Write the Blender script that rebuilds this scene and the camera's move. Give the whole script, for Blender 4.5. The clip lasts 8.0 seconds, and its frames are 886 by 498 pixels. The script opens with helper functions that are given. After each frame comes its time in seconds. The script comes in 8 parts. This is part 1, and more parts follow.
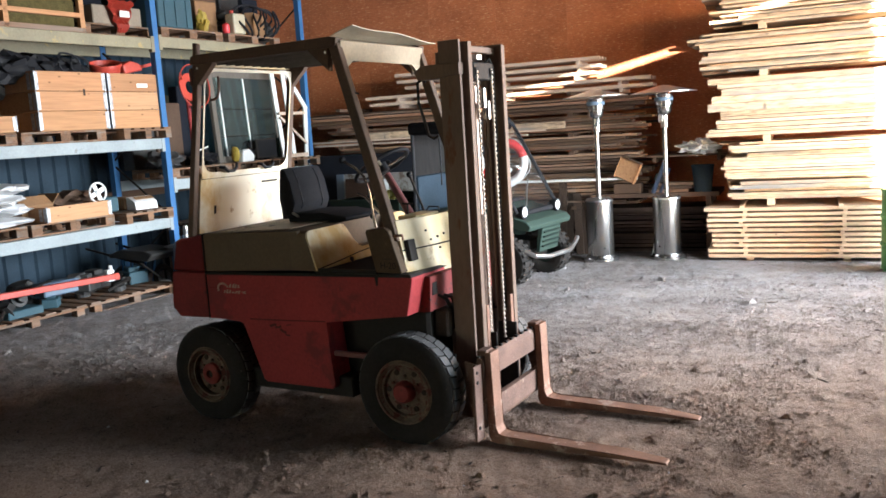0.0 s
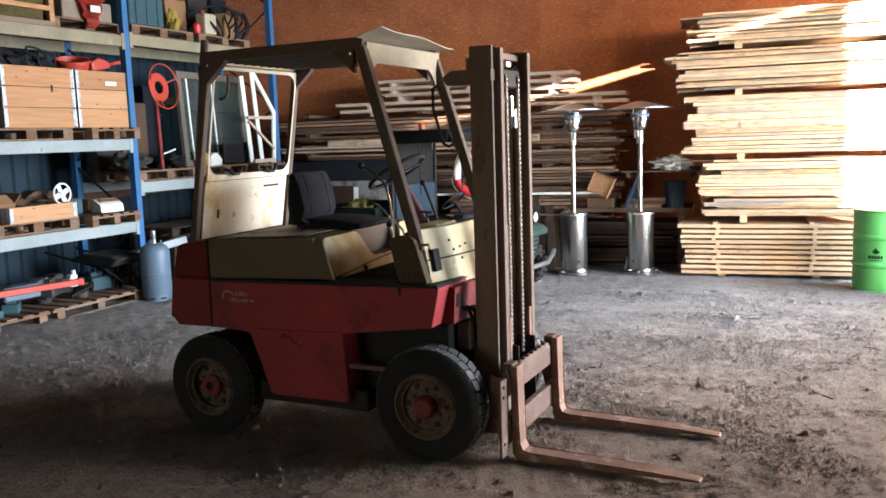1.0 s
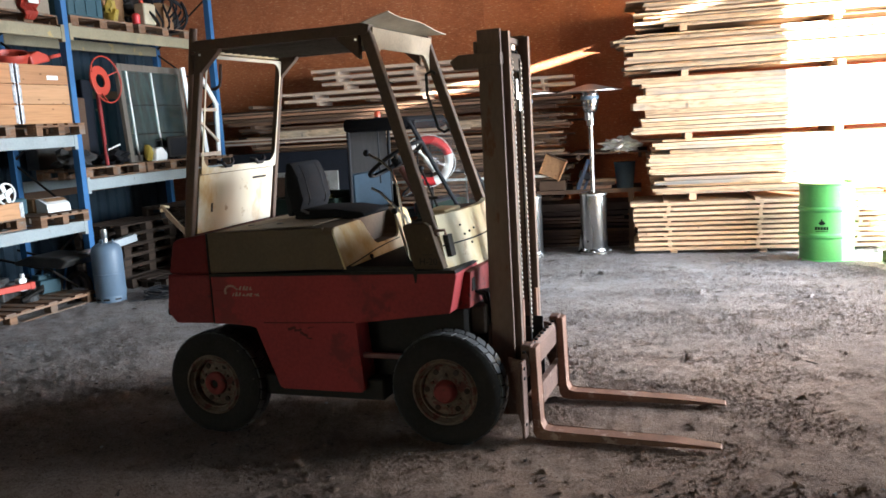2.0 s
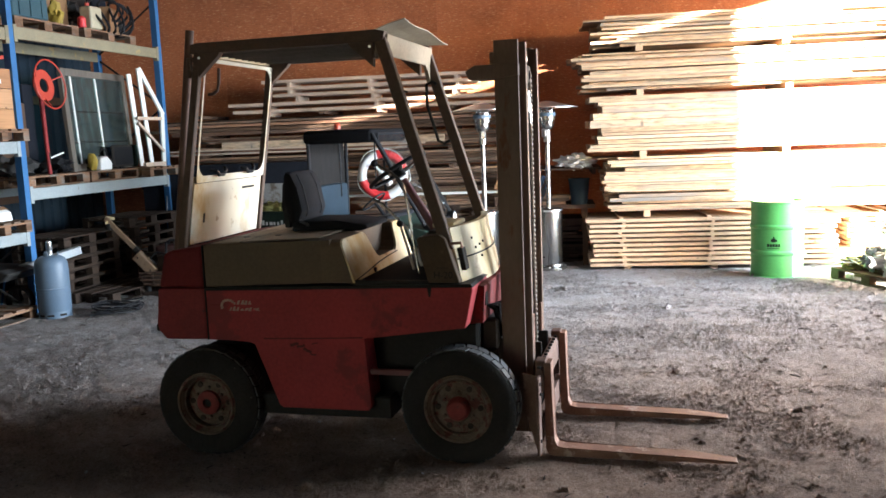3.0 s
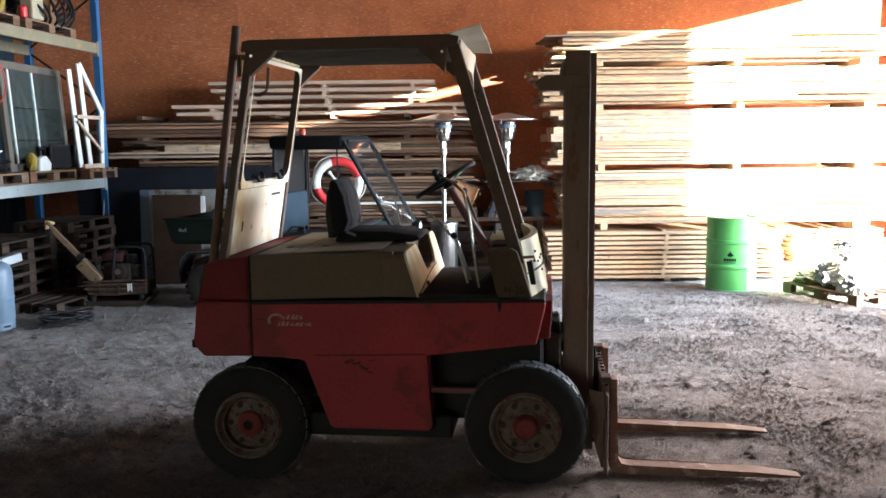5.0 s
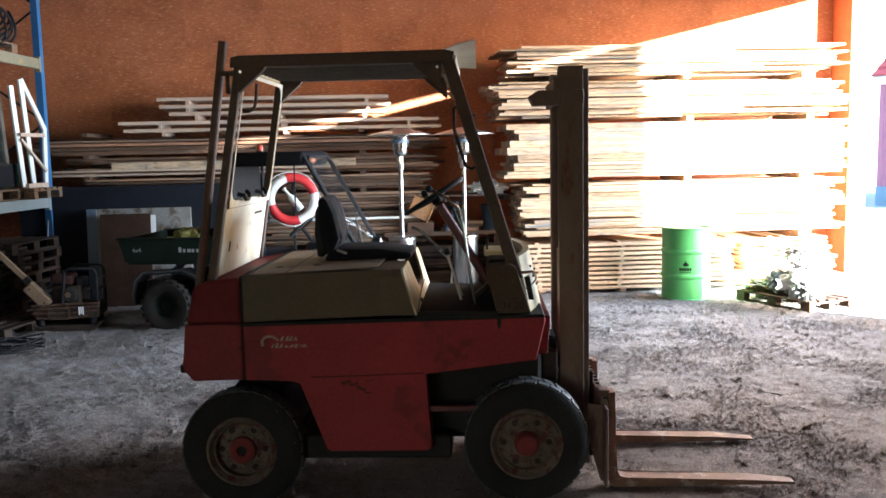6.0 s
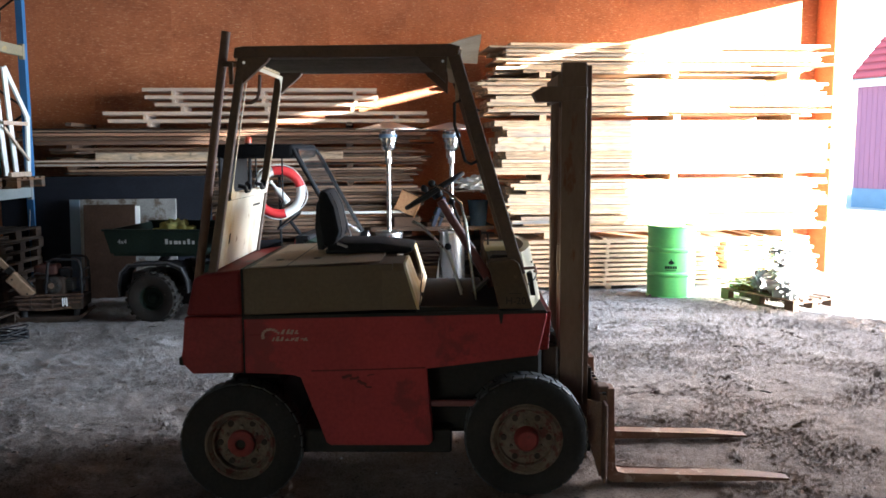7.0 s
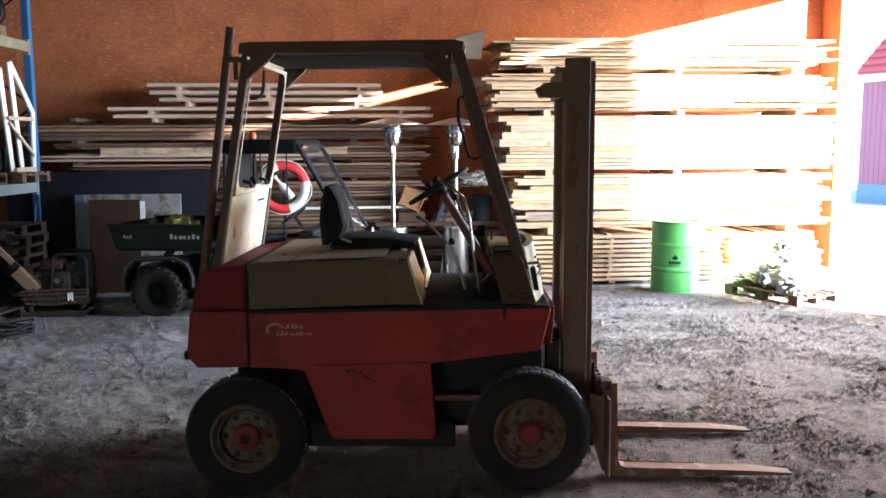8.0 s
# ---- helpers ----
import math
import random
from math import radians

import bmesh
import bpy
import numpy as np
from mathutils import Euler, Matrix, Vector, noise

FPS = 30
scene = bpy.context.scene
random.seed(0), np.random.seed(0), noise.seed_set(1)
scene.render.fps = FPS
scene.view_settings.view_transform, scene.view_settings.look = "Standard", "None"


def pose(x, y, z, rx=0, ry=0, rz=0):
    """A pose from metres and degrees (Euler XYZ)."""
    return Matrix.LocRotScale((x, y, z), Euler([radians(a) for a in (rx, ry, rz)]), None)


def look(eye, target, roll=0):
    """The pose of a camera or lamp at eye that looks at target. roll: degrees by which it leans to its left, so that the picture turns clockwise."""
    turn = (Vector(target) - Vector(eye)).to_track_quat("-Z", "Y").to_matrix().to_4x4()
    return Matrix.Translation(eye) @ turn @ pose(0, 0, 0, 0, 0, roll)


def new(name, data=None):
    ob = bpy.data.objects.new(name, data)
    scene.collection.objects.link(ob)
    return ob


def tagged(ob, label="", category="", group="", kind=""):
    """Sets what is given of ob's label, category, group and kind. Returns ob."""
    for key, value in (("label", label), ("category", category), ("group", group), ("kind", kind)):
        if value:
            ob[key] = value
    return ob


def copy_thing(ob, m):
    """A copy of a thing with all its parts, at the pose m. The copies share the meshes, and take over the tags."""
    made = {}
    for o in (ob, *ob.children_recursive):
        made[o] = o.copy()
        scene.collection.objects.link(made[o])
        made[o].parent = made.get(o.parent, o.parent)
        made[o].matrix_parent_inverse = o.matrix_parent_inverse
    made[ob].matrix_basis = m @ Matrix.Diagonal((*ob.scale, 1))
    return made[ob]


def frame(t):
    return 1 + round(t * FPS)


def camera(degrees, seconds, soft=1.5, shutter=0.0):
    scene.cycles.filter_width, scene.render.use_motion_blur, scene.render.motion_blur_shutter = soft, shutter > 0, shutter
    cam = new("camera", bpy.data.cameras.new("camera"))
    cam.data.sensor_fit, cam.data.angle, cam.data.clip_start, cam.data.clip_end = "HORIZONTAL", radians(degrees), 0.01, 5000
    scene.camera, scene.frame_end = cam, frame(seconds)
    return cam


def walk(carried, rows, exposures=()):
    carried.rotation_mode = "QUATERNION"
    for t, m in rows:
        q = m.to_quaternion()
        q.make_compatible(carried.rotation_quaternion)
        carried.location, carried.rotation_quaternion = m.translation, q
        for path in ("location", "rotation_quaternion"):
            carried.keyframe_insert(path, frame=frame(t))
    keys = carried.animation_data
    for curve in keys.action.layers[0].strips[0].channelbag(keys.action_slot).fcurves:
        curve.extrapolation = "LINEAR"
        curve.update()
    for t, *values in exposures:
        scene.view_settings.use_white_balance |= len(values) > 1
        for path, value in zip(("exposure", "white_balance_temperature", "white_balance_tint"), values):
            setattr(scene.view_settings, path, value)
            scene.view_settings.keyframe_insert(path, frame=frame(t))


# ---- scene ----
cam = camera(54.9, 8.0, soft=1.6)
PATH = [
    (0, (0.053, -0.06, 1.907), (-0.726, 1.761, 1.628), -3.6),
    (0.5, (-0.216, -0.092, 1.9), (-0.916, 1.761, 1.627), -3.2),
    (1, (-0.495, -0.112, 1.906), (-1.136, 1.764, 1.646), -1.9),
    (1.5, (-0.774, -0.23, 1.892), (-1.338, 1.668, 1.615), -2.5),
    (1.7, (-0.88, -0.275, 1.906), (-1.398, 1.634, 1.609), -3.2),
    (2.8, (-1.497, -0.239, 1.914), (-1.808, 1.718, 1.64), -2.2),
    (3, (-1.615, -0.256, 1.904), (-1.882, 1.708, 1.637), -2.3),
    (3.5, (-1.911, -0.285, 1.922), (-2.099, 1.686, 1.638), -2.8),
    (4, (-2.172, -0.221, 1.905), (-2.317, 1.752, 1.611), -2.7),
    (4.5, (-2.413, -0.169, 1.935), (-2.512, 1.809, 1.652), -2.1),
    (4.7, (-2.513, -0.173, 1.927), (-2.58, 1.808, 1.663), -1.3),
    (5.8, (-2.94, -0.074, 1.947), (-2.799, 1.906, 1.708), -1.1),
    (6, (-3.001, -0.091, 1.947), (-2.85, 1.89, 1.724), -1.2),
    (6.5, (-3.096, -0.08, 1.953), (-2.912, 1.9, 1.74), -0.7),
    (7, (-3.145, -0.075, 1.944), (-2.94, 1.9, 1.71), -0.3),
    (7.5, (-3.151, -0.084, 1.944), (-2.946, 1.89, 1.693), -0.3),
    (8, (-3.144, -0.093, 1.945), (-2.949, 1.882, 1.7), -0.3),
]
walk(cam, [(t, look(eye, target, roll)) for t, eye, target, roll in PATH],
     exposures=[(0.0, 4.42, 6540, 11), (1.0, 4.21, 6430, 10), (2.0, 4.18, 6350, 10), (4.0, 4.27, 6170, 10), (6.0, 4.26, 6010, 10), (8.0, 4.33, 5980, 10)])
SUN_WAY = Vector((-0.41, 0.912, -0.0964)).normalized()

# ---- world, sun, exposure ----
world = bpy.data.worlds.new("sky")
scene.world = world
world.use_nodes = True
_wn = world.node_tree.nodes
_sky = _wn.new("ShaderNodeTexSky")
_sky.sky_type = "NISHITA"
_sky.sun_disc = False
_sky.sun_elevation = math.asin(-SUN_WAY.z)
_sky.sun_rotation = math.atan2(-SUN_WAY.x, -SUN_WAY.y)
_sky.air_density, _sky.dust_density, _sky.ozone_density = 1.0, 0.6, 2.0
world.node_tree.links.new(_sky.outputs[0], _wn["Background"].inputs[0])
_wn["Background"].inputs[1].default_value = 0.11

_sun = bpy.data.lights.new("sun", "SUN")
_sun.energy, _sun.angle, _sun.color = 5.0, radians(0.4), (1.0, 0.90, 0.76)
sun = new("sun", _sun)
sun.matrix_world = look((20, -40, 6), Vector((20, -40, 6)) + SUN_WAY)

# the doorway's sky light
_dl = bpy.data.lights.new("doorway_sky", "AREA")
_dl.shape, _dl.size, _dl.size_y, _dl.energy, _dl.color = "RECTANGLE", 7.4, 3.6, 86.0, (0.80, 0.89, 1.0)
_dl.spread = radians(105)
doorway_sky = new("doorway_sky", _dl)
doorway_sky.matrix_world = look((4.83, 9.3, 1.9), (-4.0, 9.9, -1.1))

# added fill lamp far behind, set in an unseen gateway of the west wall
_gl = bpy.data.lights.new("rear_fill", "AREA")
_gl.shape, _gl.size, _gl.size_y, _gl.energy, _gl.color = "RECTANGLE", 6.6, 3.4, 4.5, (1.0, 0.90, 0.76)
rear_fill = new("rear_fill", _gl)
rear_fill.matrix_world = look((-9.72, -8.0, 1.8), (-4.0, 2.0, 1.6))



# ---- materials ----
def ramp(nodes, stops):
    r = nodes.new("ShaderNodeValToRGB")
    while len(r.color_ramp.elements) < len(stops):
        r.color_ramp.elements.new(0.5)
    for e, (p, c) in zip(r.color_ramp.elements, stops):
        e.position, e.color = p, (*c, 1)
    return r


def mat(name, base, rough=0.7, metal=0.0, vary=0.25, scale=3.0, fine=40.0, bump=0.15, spot=None, spot_at=0.62, spot_scale=6.0,
        stretch=(1, 1, 1), per_piece=0.0, coat=0.0, island=0.0):
    """Two scales of colour variation, grain relief, optional spots of wear, optional shade per piece."""
    m = bpy.data.materials.new(name)
    m.use_nodes = True
    n, l = m.node_tree.nodes, m.node_tree.links
    b = n["Principled BSDF"]
    tc = n.new("ShaderNodeTexCoord")
    mp = n.new("ShaderNodeMapping")
    mp.inputs["Scale"].default_value = stretch
    l.new(tc.outputs["Object"], mp.inputs["Vector"])
    big, small = n.new("ShaderNodeTexNoise"), n.new("ShaderNodeTexNoise")
    info = n.new("ShaderNodeObjectInfo")
    for t, s, d in ((big, scale, 4), (small, fine, 6)):
        t.noise_dimensions = "4D"
        t.inputs["Scale"].default_value, t.inputs["Detail"].default_value = s, d
        l.new(mp.outputs[0], t.inputs["Vector"])
        k = n.new("ShaderNodeMath")
        k.operation = "MULTIPLY"
        k.inputs[1].default_value = 37.0
        l.new(info.outputs["Random"], k.inputs[0])
        l.new(k.outputs[0], t.inputs["W"])
    dark = tuple(c * (1 - vary) for c in base)
    light = tuple(min(1, c * (1 + vary * 0.8)) for c in base)
    r = ramp(n, ((0.3, dark), (0.72, light)))
    mixv = n.new("ShaderNodeMix")
    mixv.data_type = "FLOAT"
    mixv.inputs[0].default_value = 0.4
    l.new(big.outputs[0], mixv.inputs[2])
    l.new(small.outputs[0], mixv.inputs[3])
    l.new(mixv.outputs[0], r.inputs[0])
    col = r.outputs[0]
    if spot:
        sp = n.new("ShaderNodeTexNoise")
        sp.inputs["Scale"].default_value, sp.inputs["Detail"].default_value, sp.inputs["Roughness"].default_value = spot_scale, 8, 0.65
        l.new(mp.outputs[0], sp.inputs["Vector"])
        rr = ramp(n, ((spot_at, (0, 0, 0)), (spot_at + 0.06, (1, 1, 1))))
        l.new(sp.outputs[0], rr.inputs[0])
        mx = n.new("ShaderNodeMix")
        mx.data_type = "RGBA"
        l.new(rr.outputs[0], mx.inputs[0])
        l.new(col, mx.inputs[6])
        mx.inputs[7].default_value = (*spot, 1)
        col = mx.outputs[2]
    if per_piece or island:
        hv = n.new("ShaderNodeHueSaturation")
        mr = n.new("ShaderNodeMapRange")
        k = per_piece or island
        mr.inputs[3].default_value, mr.inputs[4].default_value = 1 - k, 1 + k
        if island:
            l.new(n.new("ShaderNodeNewGeometry").outputs["Random Per Island"], mr.inputs[0])
        else:
            l.new(info.outputs["Random"], mr.inputs[0])
        l.new(mr.outputs[0], hv.inputs["Value"])
        l.new(col, hv.inputs["Color"])
        col = hv.outputs[0]
    l.new(col, b.inputs["Base Color"])
    rv = n.new("ShaderNodeMapRange")
    rv.inputs[3].default_value, rv.inputs[4].default_value = max(0.02, rough - 0.12), min(1, rough + 0.12)
    l.new(big.outputs[0], rv.inputs[0])
    l.new(rv.outputs[0], b.inputs["Roughness"])
    b.inputs["Metallic"].default_value = metal
    if rough > 0.5 and metal < 0.2:
        # dusty and matt surfaces shine little
        b.inputs["Specular IOR Level"].default_value = 0.12 if sum(base) < 0.2 else 0.25
    if coat:
        b.inputs["Coat Weight"].default_value = coat
    if bump:
        bp = n.new("ShaderNodeBump")
        bp.inputs["Strength"].default_value = bump
        bp.inputs["Distance"].default_value = 0.01
        l.new(small.outputs[0], bp.inputs["Height"])
        l.new(bp.outputs[0], b.inputs["Normal"])
    return m


def wood(name, base, vary=0.3, per_piece=0.18, along="x", grey=None, rough=0.75, knots=True, tones=(), unit=False):
    """Sawn timber: grain drawn out along the board, some knots, a shade of its own for each board."""
    m = bpy.data.materials.new(name)
    m.use_nodes = True
    n, l = m.node_tree.nodes, m.node_tree.links
    b = n["Principled BSDF"]
    tc, mp, info = n.new("ShaderNodeTexCoord"), n.new("ShaderNodeMapping"), n.new("ShaderNodeObjectInfo")
    mp.inputs["Scale"].default_value = {"x": (0.5, 9, 9), "y": (9, 0.5, 9), "z": (9, 9, 0.5)}[along]
    if unit:
        # for boards that are one metre cube drawn out to about 5 m by 0.4 m by 0.05 m
        mp.inputs["Scale"].default_value = (6.0, 3.0, 0.7)
    l.new(tc.outputs["Object"], mp.inputs["Vector"])
    add = n.new("ShaderNodeVectorMath")
    add.operation = "SCALE"
    cmb = n.new("ShaderNodeCombineXYZ")
    for i in range(3):
        l.new(info.outputs["Random"], cmb.inputs[i])
    l.new(cmb.outputs[0], add.inputs[0])
    add.inputs["Scale"].default_value = 61.0
    sm = n.new("ShaderNodeVectorMath")
    l.new(mp.outputs[0], sm.inputs[0])
    l.new(add.outputs[0], sm.inputs[1])
    g = n.new("ShaderNodeTexNoise")
    g.inputs["Scale"].default_value, g.inputs["Detail"].default_value, g.inputs["Distortion"].default_value = 4.0, 7, 0.6
    l.new(sm.outputs[0], g.inputs["Vector"])
    dark = tuple(c * (1 - vary) for c in base)
    light = tuple(min(1, c * (1 + vary * 0.6)) for c in base)
    r = ramp(n, ((0.32, dark), (0.5, base), (0.7, light)))
    l.new(g.outputs[0], r.inputs[0])
    col = r.outputs[0]
    if knots:
        v = n.new("ShaderNodeTexVoronoi")
        v.inputs["Scale"].default_value = 1.6
        mk, sk = n.new("ShaderNodeMapping"), n.new("ShaderNodeVectorMath")
        mk.inputs["Scale"].default_value = (13.0, 1.1, 0.14) if unit else {"x": (3, 6, 6), "y": (6, 3, 6), "z": (6, 6, 3)}[along]
        l.new(tc.outputs["Object"], mk.inputs["Vector"])
        l.new(mk.outputs[0], sk.inputs[0])
        l.new(add.outputs[0], sk.inputs[1])
        l.new(sk.outputs[0], v.inputs["Vector"])
        kr = ramp(n, ((0.05, (1, 1, 1)), (0.13, (0, 0, 0))))
        l.new(v.outputs["Distance"], kr.inputs[0])
        mx = n.new("ShaderNodeMix")
        mx.data_type = "RGBA"
        l.new(kr.outputs[0], mx.inputs[0])
        l.new(col, mx.inputs[6])
        mx.inputs[7].default_value = (*[c * 0.38 for c in base], 1)
        col = mx.outputs[2]
    if grey:
        gn = n.new("ShaderNodeTexNoise")
        gn.inputs["Scale"].default_value, gn.inputs["Detail"].default_value = 0.7, 5
        l.new(sm.outputs[0], gn.inputs["Vector"])
        gr = ramp(n, ((0.48, (0, 0, 0)), (0.68, (1, 1, 1))))
        l.new(gn.outputs[0], gr.inputs[0])
        mx = n.new("ShaderNodeMix")
        mx.data_type = "RGBA"
        l.new(gr.outputs[0], mx.inputs[0])
        l.new(col, mx.inputs[6])
        mx.inputs[7].default_value = (*grey, 1)
        col = mx.outputs[2]
    if tones:
        # a tint of its own for each board: fresh, pinkish, greyed
        fr = n.new("ShaderNodeMath")
        fr.operation = "MULTIPLY"
        fr.inputs[1].default_value = 17.0
        fc = n.new("ShaderNodeMath")
        fc.operation = "FRACT"
        l.new(info.outputs["Random"], fr.inputs[0])
        l.new(fr.outputs[0], fc.inputs[0])
        tr = ramp(n, [(i / (len(tones) - 1), c) for i, c in enumerate(tones)])
        l.new(fc.outputs[0], tr.inputs[0])
        mx = n.new("ShaderNodeMix")
        mx.data_type, mx.blend_type = "RGBA", "MULTIPLY"
        mx.inputs[0].default_value = 1.0
        l.new(col, mx.inputs[6])
        l.new(tr.outputs[0], mx.inputs[7])
        col = mx.outputs[2]
    hv, mr = n.new("ShaderNodeHueSaturation"), n.new("ShaderNodeMapRange")
    mr.inputs[3].default_value, mr.inputs[4].default_value = 1 - per_piece, 1 + per_piece
    l.new(info.outputs["Random"], mr.inputs[0])
    l.new(mr.outputs[0], hv.inputs["Value"])
    l.new(col, hv.inputs["Color"])
    l.new(hv.outputs[0], b.inputs["Base Color"])
    b.inputs["Roughness"].default_value = rough
    b.inputs["Specular IOR Level"].default_value = 0.2
    bp = n.new("ShaderNodeBump")
    bp.inputs["Strength"].default_value, bp.inputs["Distance"].default_value = 0.25, 0.004
    l.new(g.outputs[0], bp.inputs["Height"])
    l.new(bp.outputs[0], b.inputs["Normal"])
    return m


def glass(name, tint=(0.9, 0.95, 0.95), rough=0.05, clear=0.75, ior=1.45, gloss=1.0):
    m = bpy.data.materials.new(name)
    m.use_nodes = True
    n, l = m.node_tree.nodes, m.node_tree.links
    b = n["Principled BSDF"]
    b.inputs["Base Color"].default_value = (*tint, 1)
    b.inputs["Roughness"].default_value = rough
    b.inputs["IOR"].default_value = ior
    tr, mx = n.new("ShaderNodeBsdfTransparent"), n.new("ShaderNodeMixShader")
    gl = n.new("ShaderNodeBsdfGlossy")
    gl.inputs["Roughness"].default_value = rough
    fr = n.new("ShaderNodeFresnel")
    fr.inputs["IOR"].default_value = ior
    tr.inputs[0].default_value = (*tint, 1)
    weak = n.new("ShaderNodeMath")
    weak.operation = "MULTIPLY"
    weak.inputs[1].default_value = gloss
    l.new(fr.outputs[0], weak.inputs[0])
    l.new(weak.outputs[0], mx.inputs[0])
    l.new(tr.outputs[0], mx.inputs[1])
    l.new(gl.outputs[0], mx.inputs[2])
    dust, mx2 = n.new("ShaderNodeBsdfDiffuse"), n.new("ShaderNodeMixShader")
    dust.inputs[0].default_value = (0.5, 0.5, 0.48, 1)
    ns = n.new("ShaderNodeTexNoise")
    ns.inputs["Scale"].default_value, ns.inputs["Detail"].default_value = 3.0, 6
    mr = n.new("ShaderNodeMapRange")
    mr.inputs[3].default_value, mr.inputs[4].default_value = 0.0, 2 * (1 - clear)
    l.new(ns.outputs[0], mr.inputs[0])
    l.new(mr.outputs[0], mx2.inputs[0])
    l.new(mx.outputs[0], mx2.inputs[1])
    l.new(dust.outputs[0], mx2.inputs[2])
    l.new(mx2.outputs[0], n["Material Output"].inputs[0])
    return m


def dirt_material():
    """Trodden earth floor: grey-brown soil, darker clumps, pale chips, fine crumbs, doorway light put into the colour.
    """
    m = bpy.data.materials.new("trodden_earth")
    m.use_nodes = True
    n, l = m.node_tree.nodes, m.node_tree.links
    b = n["Principled BSDF"]
    tc = n.new("ShaderNodeTexCoord")
    a = [n.new("ShaderNodeTexNoise") for _ in range(4)]
    for t, (s, d, rg) in zip(a, ((0.6, 5, 0.6), (6.0, 8, 0.78), (48, 8, 0.8), (120, 6, 0.8))):
        t.inputs["Scale"].default_value, t.inputs["Detail"].default_value, t.inputs["Roughness"].default_value = s, d, rg
        l.new(tc.outputs["Object"], t.inputs["Vector"])
    r1 = ramp(n, ((0.41, (0.085, 0.056, 0.042)), (0.46, (0.215, 0.154, 0.121)), (0.53, (0.335, 0.258, 0.215)), (0.61, (0.47, 0.395, 0.345))))
    s1 = n.new("ShaderNodeMath")
    s1.operation = "MULTIPLY_ADD"
    s1.inputs[1].default_value, s1.inputs[2].default_value = 0.22, 0.0
    l.new(a[0].outputs[0], s1.inputs[0])
    s2 = n.new("ShaderNodeMath")
    s2.operation = "MULTIPLY_ADD"
    s2.inputs[1].default_value = 0.24
    l.new(a[1].outputs[0], s2.inputs[0])
    l.new(s1.outputs[0], s2.inputs[2])
    s3 = n.new("ShaderNodeMath")
    s3.operation = "MULTIPLY_ADD"
    s3.inputs[1].default_value = 0.30
    l.new(a[2].outputs[0], s3.inputs[0])
    l.new(s2.outputs[0], s3.inputs[2])
    s4 = n.new("ShaderNodeMath")
    s4.operation = "MULTIPLY_ADD"
    s4.inputs[1].default_value = 0.24
    l.new(a[3].outputs[0], s4.inputs[0])
    l.new(s3.outputs[0], s4.inputs[2])
    l.new(s4.outputs[0], r1.inputs[0])
    chips = ramp(n, ((0.66, (0, 0, 0)), (0.71, (1, 1, 1))))
    l.new(a[2].outputs[0], chips.inputs[0])
    mx = n.new("ShaderNodeMix")
    mx.data_type = "RGBA"
    k = n.new("ShaderNodeMath")
    k.operation = "MULTIPLY"
    k.inputs[1].default_value = 0.5
    l.new(chips.outputs[0], k.inputs[0])
    l.new(k.outputs[0], mx.inputs[0])
    l.new(r1.outputs[0], mx.inputs[6])
    mx.inputs[7].default_value = (0.34, 0.27, 0.2, 1)
    # dark damp clumps and shreds of bark
    cl = n.new("ShaderNodeTexNoise")
    cl.inputs["Scale"].default_value, cl.inputs["Detail"].default_value, cl.inputs["Roughness"].default_value, cl.inputs["Distortion"].default_value = 24.0, 7, 0.75, 0.0
    l.new(tc.outputs["Object"], cl.inputs["Vector"])
    cr = ramp(n, ((0.57, (0, 0, 0)), (0.64, (0.45, 0.45, 0.45))))
    l.new(cl.outputs[0], cr.inputs[0])
    mc = n.new("ShaderNodeMix")
    mc.data_type = "RGBA"
    l.new(cr.outputs[0], mc.inputs[0])
    l.new(mx.outputs[2], mc.inputs[6])
    mc.inputs[7].default_value = (0.080, 0.053, 0.040, 1)
    big = n.new("ShaderNodeTexNoise")
    big.inputs["Scale"].default_value, big.inputs["Detail"].default_value, big.inputs["Roughness"].default_value = 7.0, 8, 0.78
    l.new(tc.outputs["Object"], big.inputs["Vector"])
    br = ramp(n, ((0.54, (0, 0, 0)), (0.64, (0.35, 0.35, 0.35))))
    l.new(big.outputs[0], br.inputs[0])
    md = n.new("ShaderNodeMix")
    md.data_type = "RGBA"
    l.new(br.outputs[0], md.inputs[0])
    l.new(mc.outputs[2], md.inputs[6])
    md.inputs[7].default_value = (0.10, 0.066, 0.048, 1)
    # cool sky light painted in far and left, warm bounced light near and right
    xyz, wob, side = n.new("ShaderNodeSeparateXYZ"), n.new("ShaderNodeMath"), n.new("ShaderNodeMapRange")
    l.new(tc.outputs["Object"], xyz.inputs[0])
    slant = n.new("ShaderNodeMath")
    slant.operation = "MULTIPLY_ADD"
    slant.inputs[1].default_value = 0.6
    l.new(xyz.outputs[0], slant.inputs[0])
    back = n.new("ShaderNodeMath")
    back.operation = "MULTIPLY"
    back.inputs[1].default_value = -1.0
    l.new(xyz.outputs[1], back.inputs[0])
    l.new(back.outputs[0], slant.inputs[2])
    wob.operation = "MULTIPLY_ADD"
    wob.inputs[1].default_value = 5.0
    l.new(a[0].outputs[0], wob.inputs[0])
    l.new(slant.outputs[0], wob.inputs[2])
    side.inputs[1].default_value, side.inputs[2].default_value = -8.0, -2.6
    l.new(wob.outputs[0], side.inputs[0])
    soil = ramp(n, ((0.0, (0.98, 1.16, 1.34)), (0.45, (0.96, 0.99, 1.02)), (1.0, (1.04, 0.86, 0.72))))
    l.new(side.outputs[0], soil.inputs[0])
    yard_sun, pale = n.new("ShaderNodeMapRange"), n.new("ShaderNodeMix")
